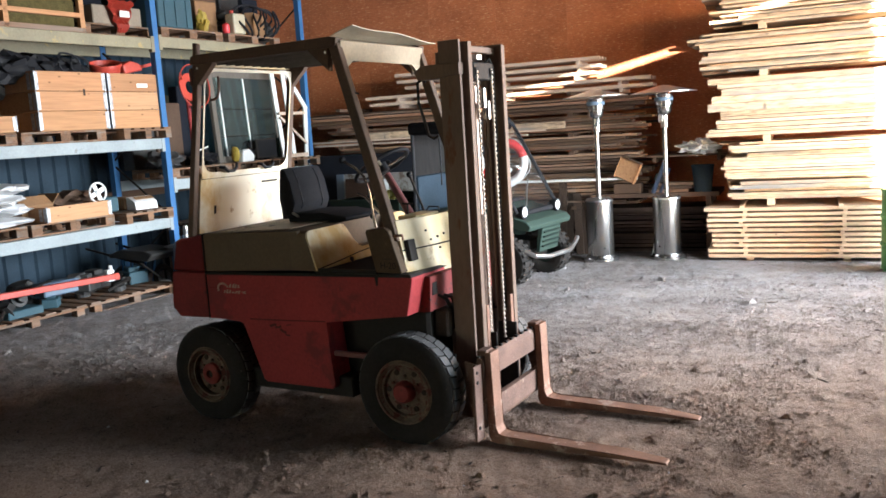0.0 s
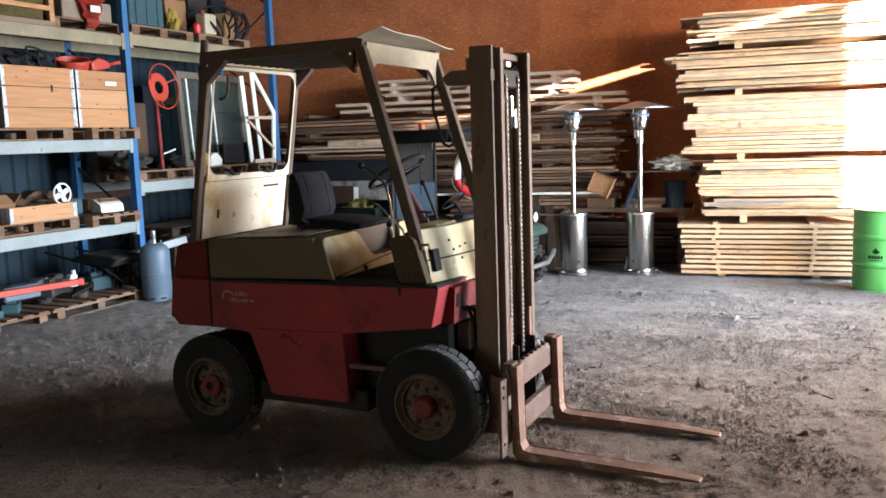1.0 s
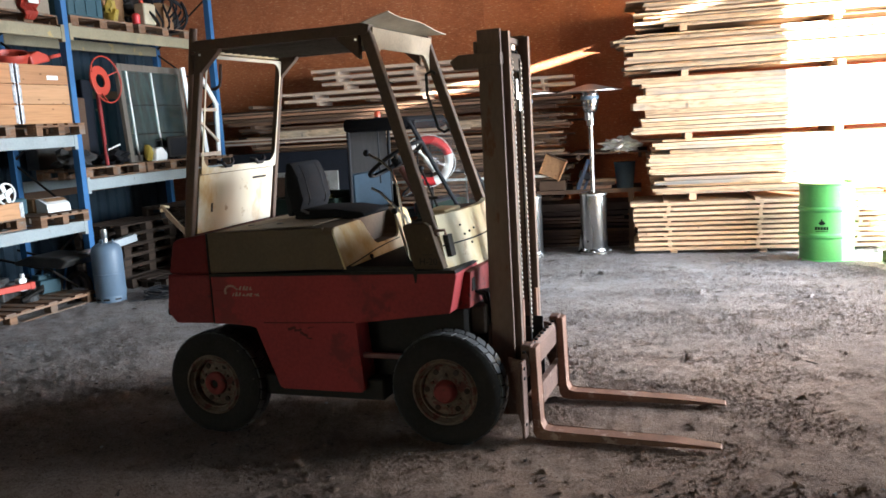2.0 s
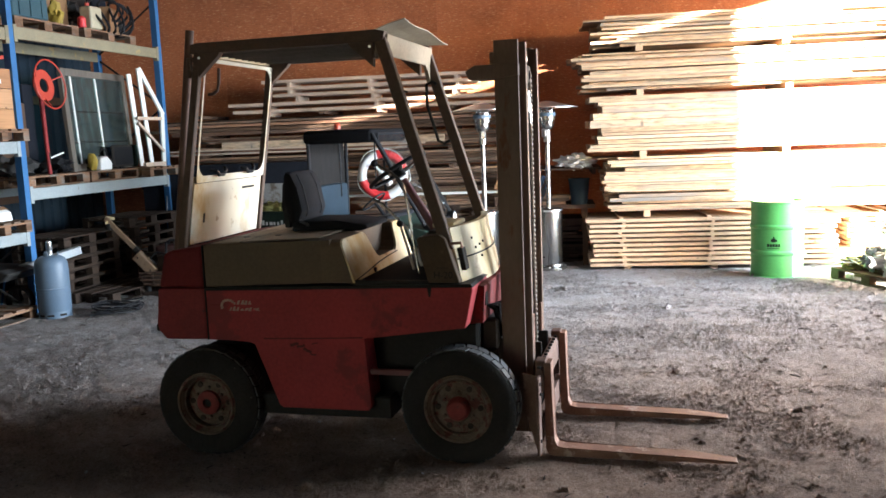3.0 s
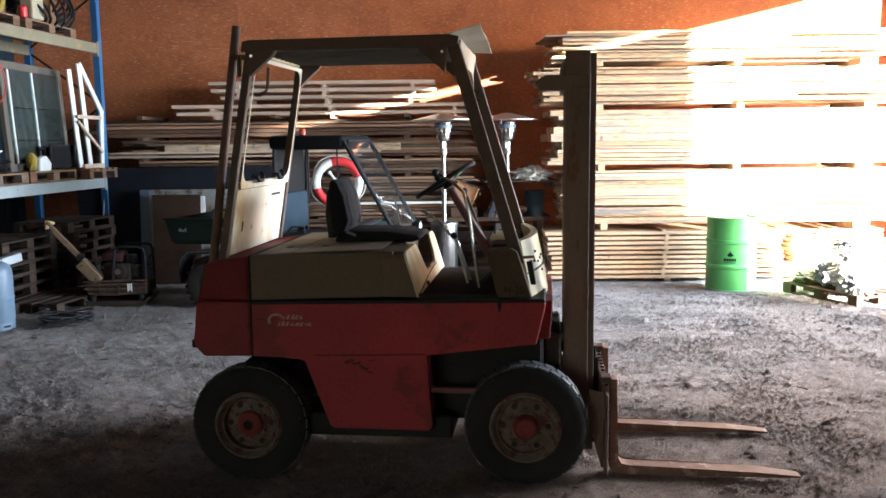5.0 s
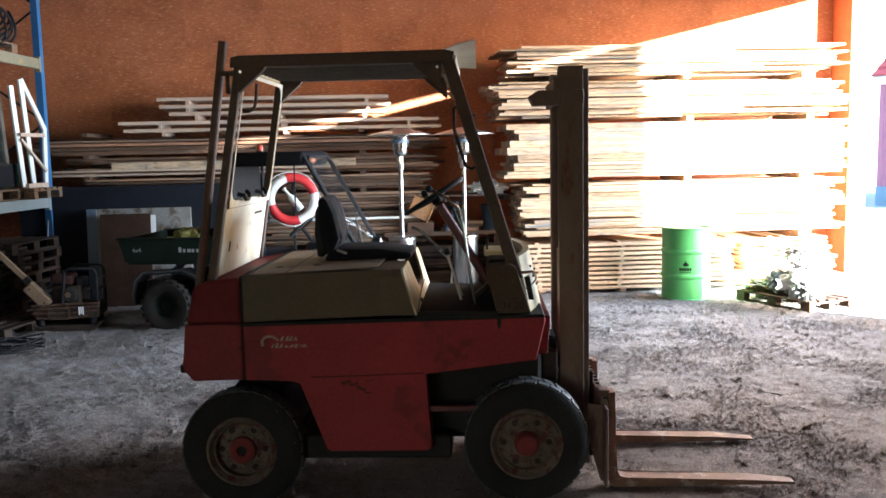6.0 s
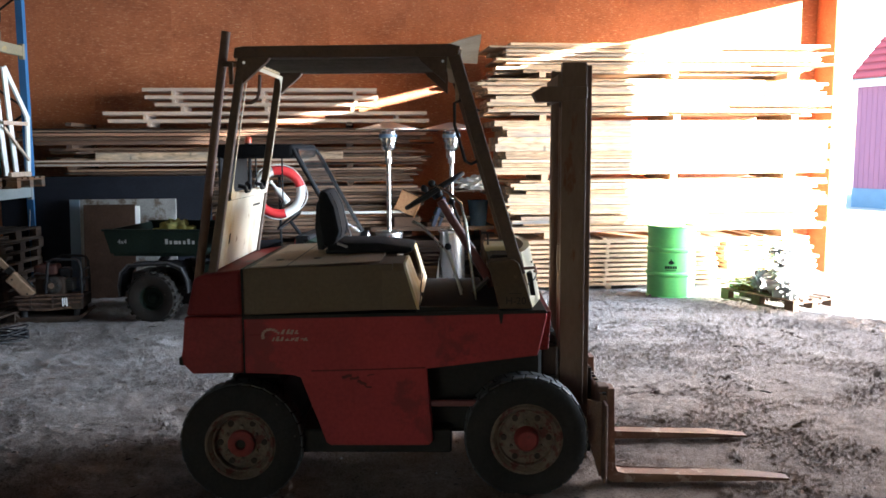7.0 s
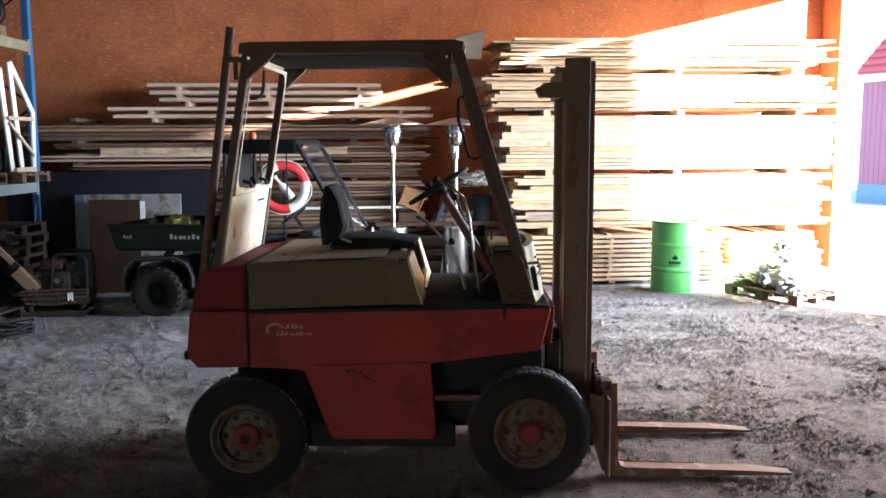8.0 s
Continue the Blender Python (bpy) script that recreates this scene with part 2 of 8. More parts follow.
    # pale yard gravel outside; inside the sill, the sunlit floor painted pale
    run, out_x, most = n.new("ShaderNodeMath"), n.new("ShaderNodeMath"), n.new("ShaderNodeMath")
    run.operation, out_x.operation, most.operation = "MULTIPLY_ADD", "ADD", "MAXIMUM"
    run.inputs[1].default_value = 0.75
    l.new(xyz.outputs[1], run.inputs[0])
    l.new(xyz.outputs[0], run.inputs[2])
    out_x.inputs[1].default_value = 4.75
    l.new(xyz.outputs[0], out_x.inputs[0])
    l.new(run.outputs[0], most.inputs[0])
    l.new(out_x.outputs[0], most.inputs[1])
    yard_sun.inputs[1].default_value, yard_sun.inputs[2].default_value = 9.80, 9.94
    l.new(most.outputs[0], yard_sun.inputs[0])
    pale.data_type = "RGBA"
    l.new(yard_sun.outputs[0], pale.inputs[0])
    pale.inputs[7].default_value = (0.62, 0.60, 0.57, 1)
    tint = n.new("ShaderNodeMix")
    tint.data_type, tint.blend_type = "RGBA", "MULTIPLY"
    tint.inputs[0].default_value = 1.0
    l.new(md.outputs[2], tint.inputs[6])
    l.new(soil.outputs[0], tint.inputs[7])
    # colour dimmed towards the doorway to offset the strong light there
    dim_by_x, dimmed, dim_wob = n.new("ShaderNodeMapRange"), n.new("ShaderNodeMix"), n.new("ShaderNodeMath")
    dim_wob.operation = "MULTIPLY_ADD"
    dim_wob.inputs[1].default_value = 3.0
    l.new(a[0].outputs[0], dim_wob.inputs[0])
    l.new(xyz.outputs[0], dim_wob.inputs[2])
    dim_by_x.inputs[1].default_value, dim_by_x.inputs[2].default_value = 1.3, 4.4
    l.new(dim_wob.outputs[0], dim_by_x.inputs[0])
    dimmed.data_type, dimmed.blend_type = "RGBA", "MULTIPLY"
    l.new(dim_by_x.outputs[0], dimmed.inputs[0])
    dimmed.inputs[7].default_value = (0.30, 0.305, 0.33, 1)
    l.new(tint.outputs[2], dimmed.inputs[6])
    l.new(dimmed.outputs[2], pale.inputs[6])
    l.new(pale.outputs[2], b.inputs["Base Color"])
    b.inputs["Roughness"].default_value = 0.9
    b.inputs["Specular IOR Level"].default_value = 0.2
    hs = n.new("ShaderNodeMath")
    hs.operation = "MULTIPLY_ADD"
    hs.inputs[1].default_value = 0.7
    l.new(a[3].outputs[0], hs.inputs[0])
    l.new(a[2].outputs[0], hs.inputs[2])
    bp = n.new("ShaderNodeBump")
    bp.inputs["Strength"].default_value, bp.inputs["Distance"].default_value = 1.0, 0.040
    l.new(hs.outputs[0], bp.inputs["Height"])
    l.new(bp.outputs[0], b.inputs["Normal"])
    return m


def plywood():
    """Orange-brown sheathing board: sideways grain, dark and pale flecks, blotches, a shade of its own for each sheet."""
    m = bpy.data.materials.new("plywood_orange")
    m.use_nodes = True
    n, l = m.node_tree.nodes, m.node_tree.links
    b = n["Principled BSDF"]
    tc, info = n.new("ShaderNodeTexCoord"), n.new("ShaderNodeObjectInfo")
    off = n.new("ShaderNodeVectorMath")
    cmb = n.new("ShaderNodeCombineXYZ")
    k = n.new("ShaderNodeMath")
    k.operation = "MULTIPLY"
    k.inputs[1].default_value = 53.0
    l.new(info.outputs["Random"], k.inputs[0])
    for i in range(3):
        l.new(k.outputs[0], cmb.inputs[i])
    l.new(tc.outputs["Object"], off.inputs[0])
    l.new(cmb.outputs[0], off.inputs[1])
    outs = []
    for sc, st, d, rg in ((1.3, (1, 1, 1.4), 5, 0.6), (14, (1, 4, 4.0), 6, 0.7), (34, (1, 3, 2.6), 4, 0.7)):
        mp, t = n.new("ShaderNodeMapping"), n.new("ShaderNodeTexNoise")
        mp.inputs["Scale"].default_value = st
        t.inputs["Scale"].default_value, t.inputs["Detail"].default_value, t.inputs["Roughness"].default_value = sc, d, rg
        l.new(off.outputs[0], mp.inputs["Vector"])
        l.new(mp.outputs[0], t.inputs["Vector"])
        outs.append(t)
    r = ramp(n, ((0.34, (0.30, 0.092, 0.037)), (0.5, (0.46, 0.150, 0.060)), (0.66, (0.56, 0.198, 0.084))))
    mixv = n.new("ShaderNodeMix")
    mixv.data_type = "FLOAT"
    mixv.inputs[0].default_value = 0.5
    l.new(outs[0].outputs[0], mixv.inputs[2])
    l.new(outs[1].outputs[0], mixv.inputs[3])
    l.new(mixv.outputs[0], r.inputs[0])
    col = r.outputs[0]
    for src, at, tint, sign in ((outs[1], 0.58, (0.68, 0.40, 0.22), 1), (outs[2], 0.59, (0.16, 0.056, 0.026), 1)):
        f = ramp(n, ((at, (0, 0, 0)), (at + 0.05, (0.8, 0.8, 0.8))))
        l.new(src.outputs[0], f.inputs[0])
        mx = n.new("ShaderNodeMix")
        mx.data_type = "RGBA"
        l.new(f.outputs[0], mx.inputs[0])
        l.new(col, mx.inputs[6])
        mx.inputs[7].default_value = (*tint, 1)
        col = mx.outputs[2]
    hv, mr = n.new("ShaderNodeHueSaturation"), n.new("ShaderNodeMapRange")
    mr.inputs[3].default_value, mr.inputs[4].default_value = 0.97, 1.03
    l.new(info.outputs["Random"], mr.inputs[0])
    l.new(mr.outputs[0], hv.inputs["Value"])
    l.new(col, hv.inputs["Color"])
    l.new(hv.outputs[0], b.inputs["Base Color"])
    b.inputs["Roughness"].default_value = 0.7
    bp = n.new("ShaderNodeBump")
    bp.inputs["Strength"].default_value, bp.inputs["Distance"].default_value = 0.2, 0.004
    l.new(outs[2].outputs[0], bp.inputs["Height"])
    l.new(bp.outputs[0], b.inputs["Normal"])
    return m


def rusty_cream(name, base, yellow, ochre, rust_at):
    """Old cream paint: yellowed, ochre rust runs drawn downwards, brown chips."""
    m = bpy.data.materials.new(name)
    m.use_nodes = True
    n, l = m.node_tree.nodes, m.node_tree.links
    b = n["Principled BSDF"]
    tc = n.new("ShaderNodeTexCoord")
    col = None
    for sc, st, d, lo, hi, tint in ((1.7, (1, 1, 1), 3, 0.44, 0.68, yellow), (2.6, (1, 1, 0.8), 5, rust_at, rust_at + 0.16, ochre),
                                    (6.0, (1, 1, 1), 9, 0.64, 0.72, (0.22, 0.115, 0.05)), (17.0, (1, 1, 1), 8, 0.70, 0.73, (0.07, 0.04, 0.025))):
        mp, t = n.new("ShaderNodeMapping"), n.new("ShaderNodeTexNoise")
        mp.inputs["Scale"].default_value = st
        t.inputs["Scale"].default_value, t.inputs["Detail"].default_value, t.inputs["Roughness"].default_value = sc, d, 0.6
        l.new(tc.outputs["Object"], mp.inputs["Vector"])
        l.new(mp.outputs[0], t.inputs["Vector"])
        f = ramp(n, ((lo, (0, 0, 0)), (hi, (0.9, 0.9, 0.9))))
        l.new(t.outputs[0], f.inputs[0])
        mx = n.new("ShaderNodeMix")
        mx.data_type = "RGBA"
        l.new(f.outputs[0], mx.inputs[0])
        if col is None:
            mx.inputs[6].default_value = (*base, 1)
        else:
            l.new(col, mx.inputs[6])
        mx.inputs[7].default_value = (*tint, 1)
        col = mx.outputs[2]
    l.new(col, b.inputs["Base Color"])
    b.inputs["Roughness"].default_value = 0.6
    b.inputs["Specular IOR Level"].default_value = 0.25
    bp = n.new("ShaderNodeBump")
    bp.inputs["Strength"].default_value, bp.inputs["Distance"].default_value = 0.12, 0.004
    l.new(t.outputs[0], bp.inputs["Height"])
    l.new(bp.outputs[0], b.inputs["Normal"])
    return m


EARTH = dirt_material()
PLY = plywood()
SHEET = mat("corrugated_sheet_grey_blue", (0.024, 0.040, 0.056), 0.6, vary=0.25, bump=0.05, spot=(0.2, 0.16, 0.12), spot_at=0.7)
CEIL = mat("dark_unseen_roof", (0.10, 0.075, 0.055), 0.7, vary=0.2)
PALESHEET = mat("pale_wall_sheet", (0.70, 0.72, 0.74), 0.6, vary=0.08)
RED = mat("forklift_red_paint", (0.30, 0.030, 0.031), 0.62, vary=0.38, scale=2.2, fine=45, bump=0.08, spot=(0.20, 0.026, 0.026), spot_at=0.56, spot_scale=3)
RED3 = mat("counterweight_worn_red_paint", (0.21, 0.024, 0.024), 0.62, vary=0.4, scale=4, fine=60, bump=0.1, spot=(0.07, 0.02, 0.02), spot_at=0.6, spot_scale=5)
RED2 = mat("counterweight_red_paint", (0.16, 0.020, 0.020), 0.62, vary=0.35, scale=4, fine=60, bump=0.1, spot=(0.06, 0.03, 0.03), spot_at=0.62, spot_scale=4)
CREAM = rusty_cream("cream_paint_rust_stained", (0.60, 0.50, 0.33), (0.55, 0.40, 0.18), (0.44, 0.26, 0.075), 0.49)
PANELCREAM = rusty_cream("white_cream_paint_worn", (0.62, 0.56, 0.44), (0.56, 0.46, 0.29), (0.44, 0.27, 0.10), 0.53)
# front header: the guard's dusty beige with the doorway light put into it
HEADER = mat("guard_lit_dusty_beige", (0.30, 0.235, 0.160), 0.7, vary=0.3, scale=4, fine=50, bump=0.06, spot=(0.17, 0.09, 0.05), spot_at=0.66, spot_scale=8)
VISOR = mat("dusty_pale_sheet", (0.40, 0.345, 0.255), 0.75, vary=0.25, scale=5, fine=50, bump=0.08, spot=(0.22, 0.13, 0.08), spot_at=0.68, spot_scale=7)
FADED = mat("faded_emblem_paint", (0.40, 0.25, 0.19), 0.6, vary=0.4, scale=20, fine=80, spot=(0.46, 0.05, 0.045), spot_at=0.55, spot_scale=40)
SCUFF = mat("scraped_dark_red", (0.11, 0.028, 0.024), 0.7, vary=0.4, scale=15)
# hood sides carry their shade in the colour; the lit front takes CREAM
HOOD = mat("hood_shaded_beige_paint", (0.125, 0.084, 0.053), 0.66, vary=0.28, scale=2.0, fine=50, bump=0.05, spot=(0.2, 0.15, 0.1), spot_at=0.7, spot_scale=6)
# guard posts and rails: beige darkened for the shade on their sides
GUARD = mat("guard_shaded_beige_paint", (0.100, 0.063, 0.044), 0.64, vary=0.34, scale=5, fine=60, bump=0.08, spot=(0.12, 0.06, 0.035), spot_at=0.63, spot_scale=9)
# cowl sides: the same beige, darkened further for their shade
COWLSHADE = mat("cowl_shaded_beige_paint", (0.088, 0.058, 0.037), 0.68, vary=0.3, scale=4, fine=50, bump=0.06, spot=(0.15, 0.10, 0.065), spot_at=0.66, spot_scale=7)
MAST = mat("mast_grey_brown_steel", (0.165, 0.108, 0.080), 0.62, metal=0.1, vary=0.3, scale=4, fine=60, bump=0.1, spot=(0.14, 0.06, 0.035), spot_at=0.6, spot_scale=8, stretch=(1, 1, 0.3))
RUST = mat("rusty_fork_steel", (0.225, 0.118, 0.080), 0.6, metal=0.15, vary=0.4, scale=6, fine=80, bump=0.25, spot=(0.36, 0.25, 0.20), spot_at=0.58, spot_scale=9)
RUBBER = mat("tyre_rubber_dusty", (0.026, 0.023, 0.021), 0.85, vary=0.4, scale=5, fine=60, bump=0.2, spot=(0.10, 0.085, 0.07), spot_at=0.64, spot_scale=8)
# grime on the compactor; on the guard roof, shade between ribs as colour
GRIMESHADE = mat("brown_grime_and_shade", (0.040, 0.028, 0.022), 0.75, vary=0.5, scale=9, bump=0.3)
DECKRUST = mat("scuffed_rusty_rail", (0.095, 0.056, 0.040), 0.7, vary=0.5, scale=10, bump=0.25, spot=(0.045, 0.028, 0.022), spot_at=0.52, spot_scale=12)
GUARDTAN = mat("worn_tan_paint", (0.20, 0.130, 0.082), 0.7, vary=0.35, scale=7, bump=0.12, spot=(0.08, 0.05, 0.035), spot_at=0.62, spot_scale=12)
# lug tops greyed for dust and for the glancing light on them
TREAD = mat("tread_grey_dust_and_sheen", (0.075, 0.072, 0.070), 0.55, vary=0.4, scale=12, fine=70, bump=0.2)
RIM = mat("rim_dirty_beige", (0.135, 0.095, 0.07), 0.75, vary=0.6, scale=11, fine=60, bump=0.2, spot=(0.10, 0.035, 0.028), spot_at=0.52, spot_scale=14)
RIMDARK = mat("rim_brown_black_grime", (0.045, 0.032, 0.026), 0.85, vary=0.5, scale=12)
HUBRED = mat("hub_dull_red_paint", (0.19, 0.032, 0.028), 0.7, vary=0.4, scale=12, bump=0.1, spot=(0.07, 0.03, 0.025), spot_at=0.58, spot_scale=18)
# the forks' rust darkened for the shade on the carriage
CARRIAGE = mat("carriage_shaded_rust", (0.145, 0.083, 0.062), 0.72, vary=0.45, scale=6, fine=80, bump=0.25, spot=(0.24, 0.16, 0.125), spot_at=0.6, spot_scale=9)
ROOFBLACK = mat("cab_roof_black_canvas", (0.007, 0.007, 0.008), 0.95, vary=0.3, bump=0.1)
BLACK = mat("black_vinyl", (0.018, 0.018, 0.02), 0.55, vary=0.3, bump=0.1)
FABRIC = mat("dark_grey_fabric", (0.015, 0.015, 0.017), 0.97, vary=0.3, fine=90, bump=0.3)
DARKMETAL = mat("dark_oily_steel", (0.024, 0.021, 0.019), 0.6, metal=0.1, vary=0.4)
CHAIN = mat("chain_steel_bright", (0.46, 0.40, 0.34), 0.5, metal=0.4, vary=0.3)
STEELROD = mat("polished_rod", (0.35, 0.24, 0.19), 0.3, metal=0.8, vary=0.2)
CHROME = mat("stainless_steel", (0.44, 0.43, 0.42), 0.27, metal=1.0, vary=0.06, bump=0.02, stretch=(1, 1, 0.2))
ALU = mat("aluminium_dull", (0.7, 0.7, 0.7), 0.35, metal=1.0, vary=0.1)
ALUDULL = mat("worn_grey_white_decal", (0.34, 0.36, 0.36), 0.8, vary=0.3, scale=20)
WHITE = mat("white_paint", (0.78, 0.78, 0.76), 0.5, vary=0.1, bump=0.05, spot=(0.5, 0.47, 0.42), spot_at=0.7)
GREENDRUM = mat("drum_green_paint", (0.10, 0.42, 0.12), 0.4, vary=0.15, scale=3, bump=0.03, spot=(0.28, 0.45, 0.25), spot_at=0.72)
RACKBLUE = mat("rack_blue_paint", (0.042, 0.14, 0.31), 0.58, vary=0.2, bump=0.04, spot=(0.16, 0.16, 0.17), spot_at=0.7)
BEAM = mat("rack_beam_yellowed_paint", (0.25, 0.22, 0.145), 0.6, vary=0.25, bump=0.04, spot=(0.36, 0.27, 0.12), spot_at=0.60)
# lower beams: cool sky light put into the off-white paint
BEAMCOOL = mat("rack_beam_skylit_white", (0.30, 0.335, 0.34), 0.6, vary=0.2, bump=0.04, spot=(0.20, 0.19, 0.17), spot_at=0.64)
GASGREY = mat("gas_bottle_blue_grey", (0.10, 0.145, 0.20), 0.5, vary=0.12, bump=0.03, spot=(0.5, 0.52, 0.53), spot_at=0.7)
MULEGREEN = mat("utility_green_plastic", (0.028, 0.046, 0.037), 0.6, vary=0.25, bump=0.05)
MULEDARK = mat("utility_dark_bed_green", (0.010, 0.018, 0.014), 0.7, vary=0.4)
ORANGERED = mat("orange_red_paint", (0.46, 0.055, 0.034), 0.45, vary=0.2)
BLUEBOX = mat("blue_grey_box", (0.040, 0.085, 0.105), 0.6, vary=0.2)
CARD = mat("brown_cardboard", (0.27, 0.15, 0.075), 0.85, vary=0.2)
PLASTIC_W = mat("white_plastic_film", (0.62, 0.62, 0.62), 0.4, vary=0.12, bump=0.3, fine=12)
BLACKPANEL = mat("black_board", (0.016, 0.018, 0.025), 0.85, vary=0.3)
# hood top: same paint, dusty, lightened for the light falling on it
DUSTYLID = mat("hood_top_lit_dusty_beige", (0.27, 0.20, 0.135), 0.7, vary=0.3, scale=3.0, fine=50, bump=0.06, spot=(0.13, 0.085, 0.05), spot_at=0.6, spot_scale=7)
JUNK = mat("greasy_machine_parts", (0.045, 0.043, 0.041), 0.6, metal=0.3, vary=0.6, scale=8)
LIMB = mat("dark_brown_beam", (0.10, 0.06, 0.04), 0.8, vary=0.3)
YELLOW = mat("yellow_plastic", (0.34, 0.24, 0.04), 0.6, vary=0.4)
MOSS = mat("mossy_wood_chips", (0.085, 0.068, 0.026), 0.9, vary=0.5, scale=14, fine=60, bump=0.6)
STRAW = mat("straw_yellow_green", (0.27, 0.26, 0.09), 0.9, vary=0.4, scale=14)
PINE = wood("fresh_pine", (0.64, 0.46, 0.30), vary=0.5, grey=(0.31, 0.29, 0.265), per_piece=0.20, unit=True, tones=((1, 0.98, 0.95), (0.88, 0.80, 0.76), (1, 1, 1), (0.86, 0.88, 0.92), (1, 0.88, 0.80), (0.74, 0.74, 0.75), (1, 0.95, 0.86)))
PINE2 = wood("fresh_spruce_battens", (0.62, 0.42, 0.27), unit=True, per_piece=0.12)
OLDWOOD = wood("weathered_board", (0.26, 0.168, 0.115), grey=(0.19, 0.155, 0.13), per_piece=0.55, unit=True, tones=((1, 0.8, 0.7), (0.5, 0.5, 0.55), (1, 1, 1), (0.35, 0.33, 0.33), (1, 0.95, 0.9), (0.6, 0.5, 0.45)))
PALEWOOD = wood("pale_planed_lath", (0.54, 0.41, 0.32), per_piece=0.1, knots=False)
PALLETW = wood("pallet_wood_y", (0.19, 0.105, 0.062), along="y", grey=(0.18, 0.155, 0.13), per_piece=0.25)
COLLARW = wood("pallet_collar_pine", (0.47, 0.27, 0.145), vary=0.17, along="y", per_piece=0.16, tones=((1, 1, 1), (0.8, 0.7, 0.65), (1, 0.93, 0.85), (0.95, 0.8, 0.7), (1, 1, 1)))
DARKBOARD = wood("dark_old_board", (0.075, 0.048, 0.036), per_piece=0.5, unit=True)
ZINC = mat("zinc_hinge_strip", (0.42, 0.43, 0.44), 0.45, metal=0.5, vary=0.6, scale=25)
# dark wood; on the stacked pallets it holds the deep shade under the rack
DARKPALLET = wood("dark_shaded_wood", (0.045, 0.030, 0.022), along="y", per_piece=0.4)
TANKRED = mat("tank_grimy_dark_red", (0.045, 0.020, 0.017), 0.7, vary=0.4, scale=8)
COLUMN = mat("column_dull_red_brown", (0.12, 0.03, 0.028), 0.5)
EXHAUST = mat("exhaust_rusty_brown", (0.12, 0.066, 0.046), 0.6, vary=0.35, scale=6, bump=0.15)
REDPOST = mat("dull_red_post_paint", (0.26, 0.030, 0.030), 0.65, vary=0.4, scale=8)
LIFERED = mat("lifebuoy_red", (0.62, 0.035, 0.04), 0.45, vary=0.15)
SLAT = mat("slat_brown_paint", (0.24, 0.215, 0.185), 0.6, vary=0.3)
GLASS = glass("window_glass", (0.50, 0.66, 0.64), 0.05, 0.94)
NAVY = mat("dark_navy_plastic", (0.025, 0.04, 0.075), 0.5)
SLATEBLUE = mat("slate_blue_vinyl", (0.026, 0.040, 0.054), 0.75, vary=0.3, bump=0.1)
SCREEN = glass("windscreen_plastic", (0.96, 0.97, 0.98), 0.06, 0.99, 1.3, 0.22)
LENS = mat("headlight_lens", (0.85, 0.85, 0.82), 0.1, vary=0.05)
BEACON = mat("orange_red_beacon", (0.50, 0.07, 0.03), 0.3)
HOUSERED = mat("red_cladding", (0.34, 0.06, 0.07), 0.7, vary=0.15)


# ---- mesh helpers ----
def link_bm(name, bm, material, smooth=False):
    me = bpy.data.meshes.new(name)
    bmesh.ops.recalc_face_normals(bm, faces=bm.faces)
    bm.to_mesh(me)
    bm.free()
    me.materials.append(material)
    if smooth:
        for p in me.polygons:
            p.use_smooth = True
        me.set_sharp_from_angle(angle=radians(35))
    return me


def part(name, bm, material, parent, label="", m=None, smooth=False):
    ob = new(name, link_bm(name, bm, material, smooth))
    ob.parent = parent
    if m is not None:
        ob.matrix_basis = m
    return tagged(ob, label)


def thing(name, label, category, m=None, group="", kind=""):
    ob = new(name)
    if m is not None:
        ob.matrix_basis = m
    return tagged(ob, label, category, group, kind)


def solid(name, bm, material, label, category, m=None, group="", kind="", smooth=False):
    ob = new(name, link_bm(name, bm, material, smooth))
    if m is not None:
        ob.matrix_basis = m
    return tagged(ob, label, category, group, kind)


def box(bm, x0, x1, y0, y1, z0, z1, bevel=0.0, m=None, seg=1):
    c = Matrix.Translation(((x0 + x1) / 2, (y0 + y1) / 2, (z0 + z1) / 2)) @ Matrix.Diagonal((abs(x1 - x0), abs(y1 - y0), abs(z1 - z0), 1))
    vs = bmesh.ops.create_cube(bm, size=1.0, matrix=c)["verts"]
    if bevel:
        es = list({e for v in vs for e in v.link_edges})
        r = bmesh.ops.bevel(bm, geom=es, offset=bevel, segments=seg, affect="EDGES", profile=0.5)
        vs = list({v for f in r["faces"] for v in f.verts} | {v for v in vs if v.is_valid})
    if m is not None:
        bmesh.ops.transform(bm, matrix=m, verts=vs)
    return bm


def B(*a, **k):
    return box(bmesh.new(), *a, **k)


def prism(bm, pts, a, b, axis="y", bevel=0.0):
    """A polygon drawn in the two other axes, drawn out along axis from a to b."""
    def at(p, q):
        return {"x": (q, p[0], p[1]), "y": (p[0], q, p[1]), "z": (p[0], p[1], q)}[axis]
    lo = [bm.verts.new(at(p, a)) for p in pts]
    hi = [bm.verts.new(at(p, b)) for p in pts]
    fs = [bm.faces.new(lo), bm.faces.new(hi[::-1])]
    k = len(pts)
    for i in range(k):
        fs.append(bm.faces.new((lo[i], hi[i], hi[(i + 1) % k], lo[(i + 1) % k])))
    if bevel:
        es = list({e for f in fs for e in f.edges})
        bmesh.ops.bevel(bm, geom=es, offset=bevel, segments=2, affect="EDGES", profile=0.5)
    return bm


def rod(bm, p, q, r, r2=None, seg=10, caps=True):
    p, q = Vector(p), Vector(q)
    d = q - p
    m = Matrix.Translation((p + q) / 2) @ d.to_track_quat("Z", "Y").to_matrix().to_4x4()
    bmesh.ops.create_cone(bm, cap_ends=caps, segments=seg, radius1=r, radius2=r if r2 is None else r2, depth=d.length, matrix=m)
    return bm


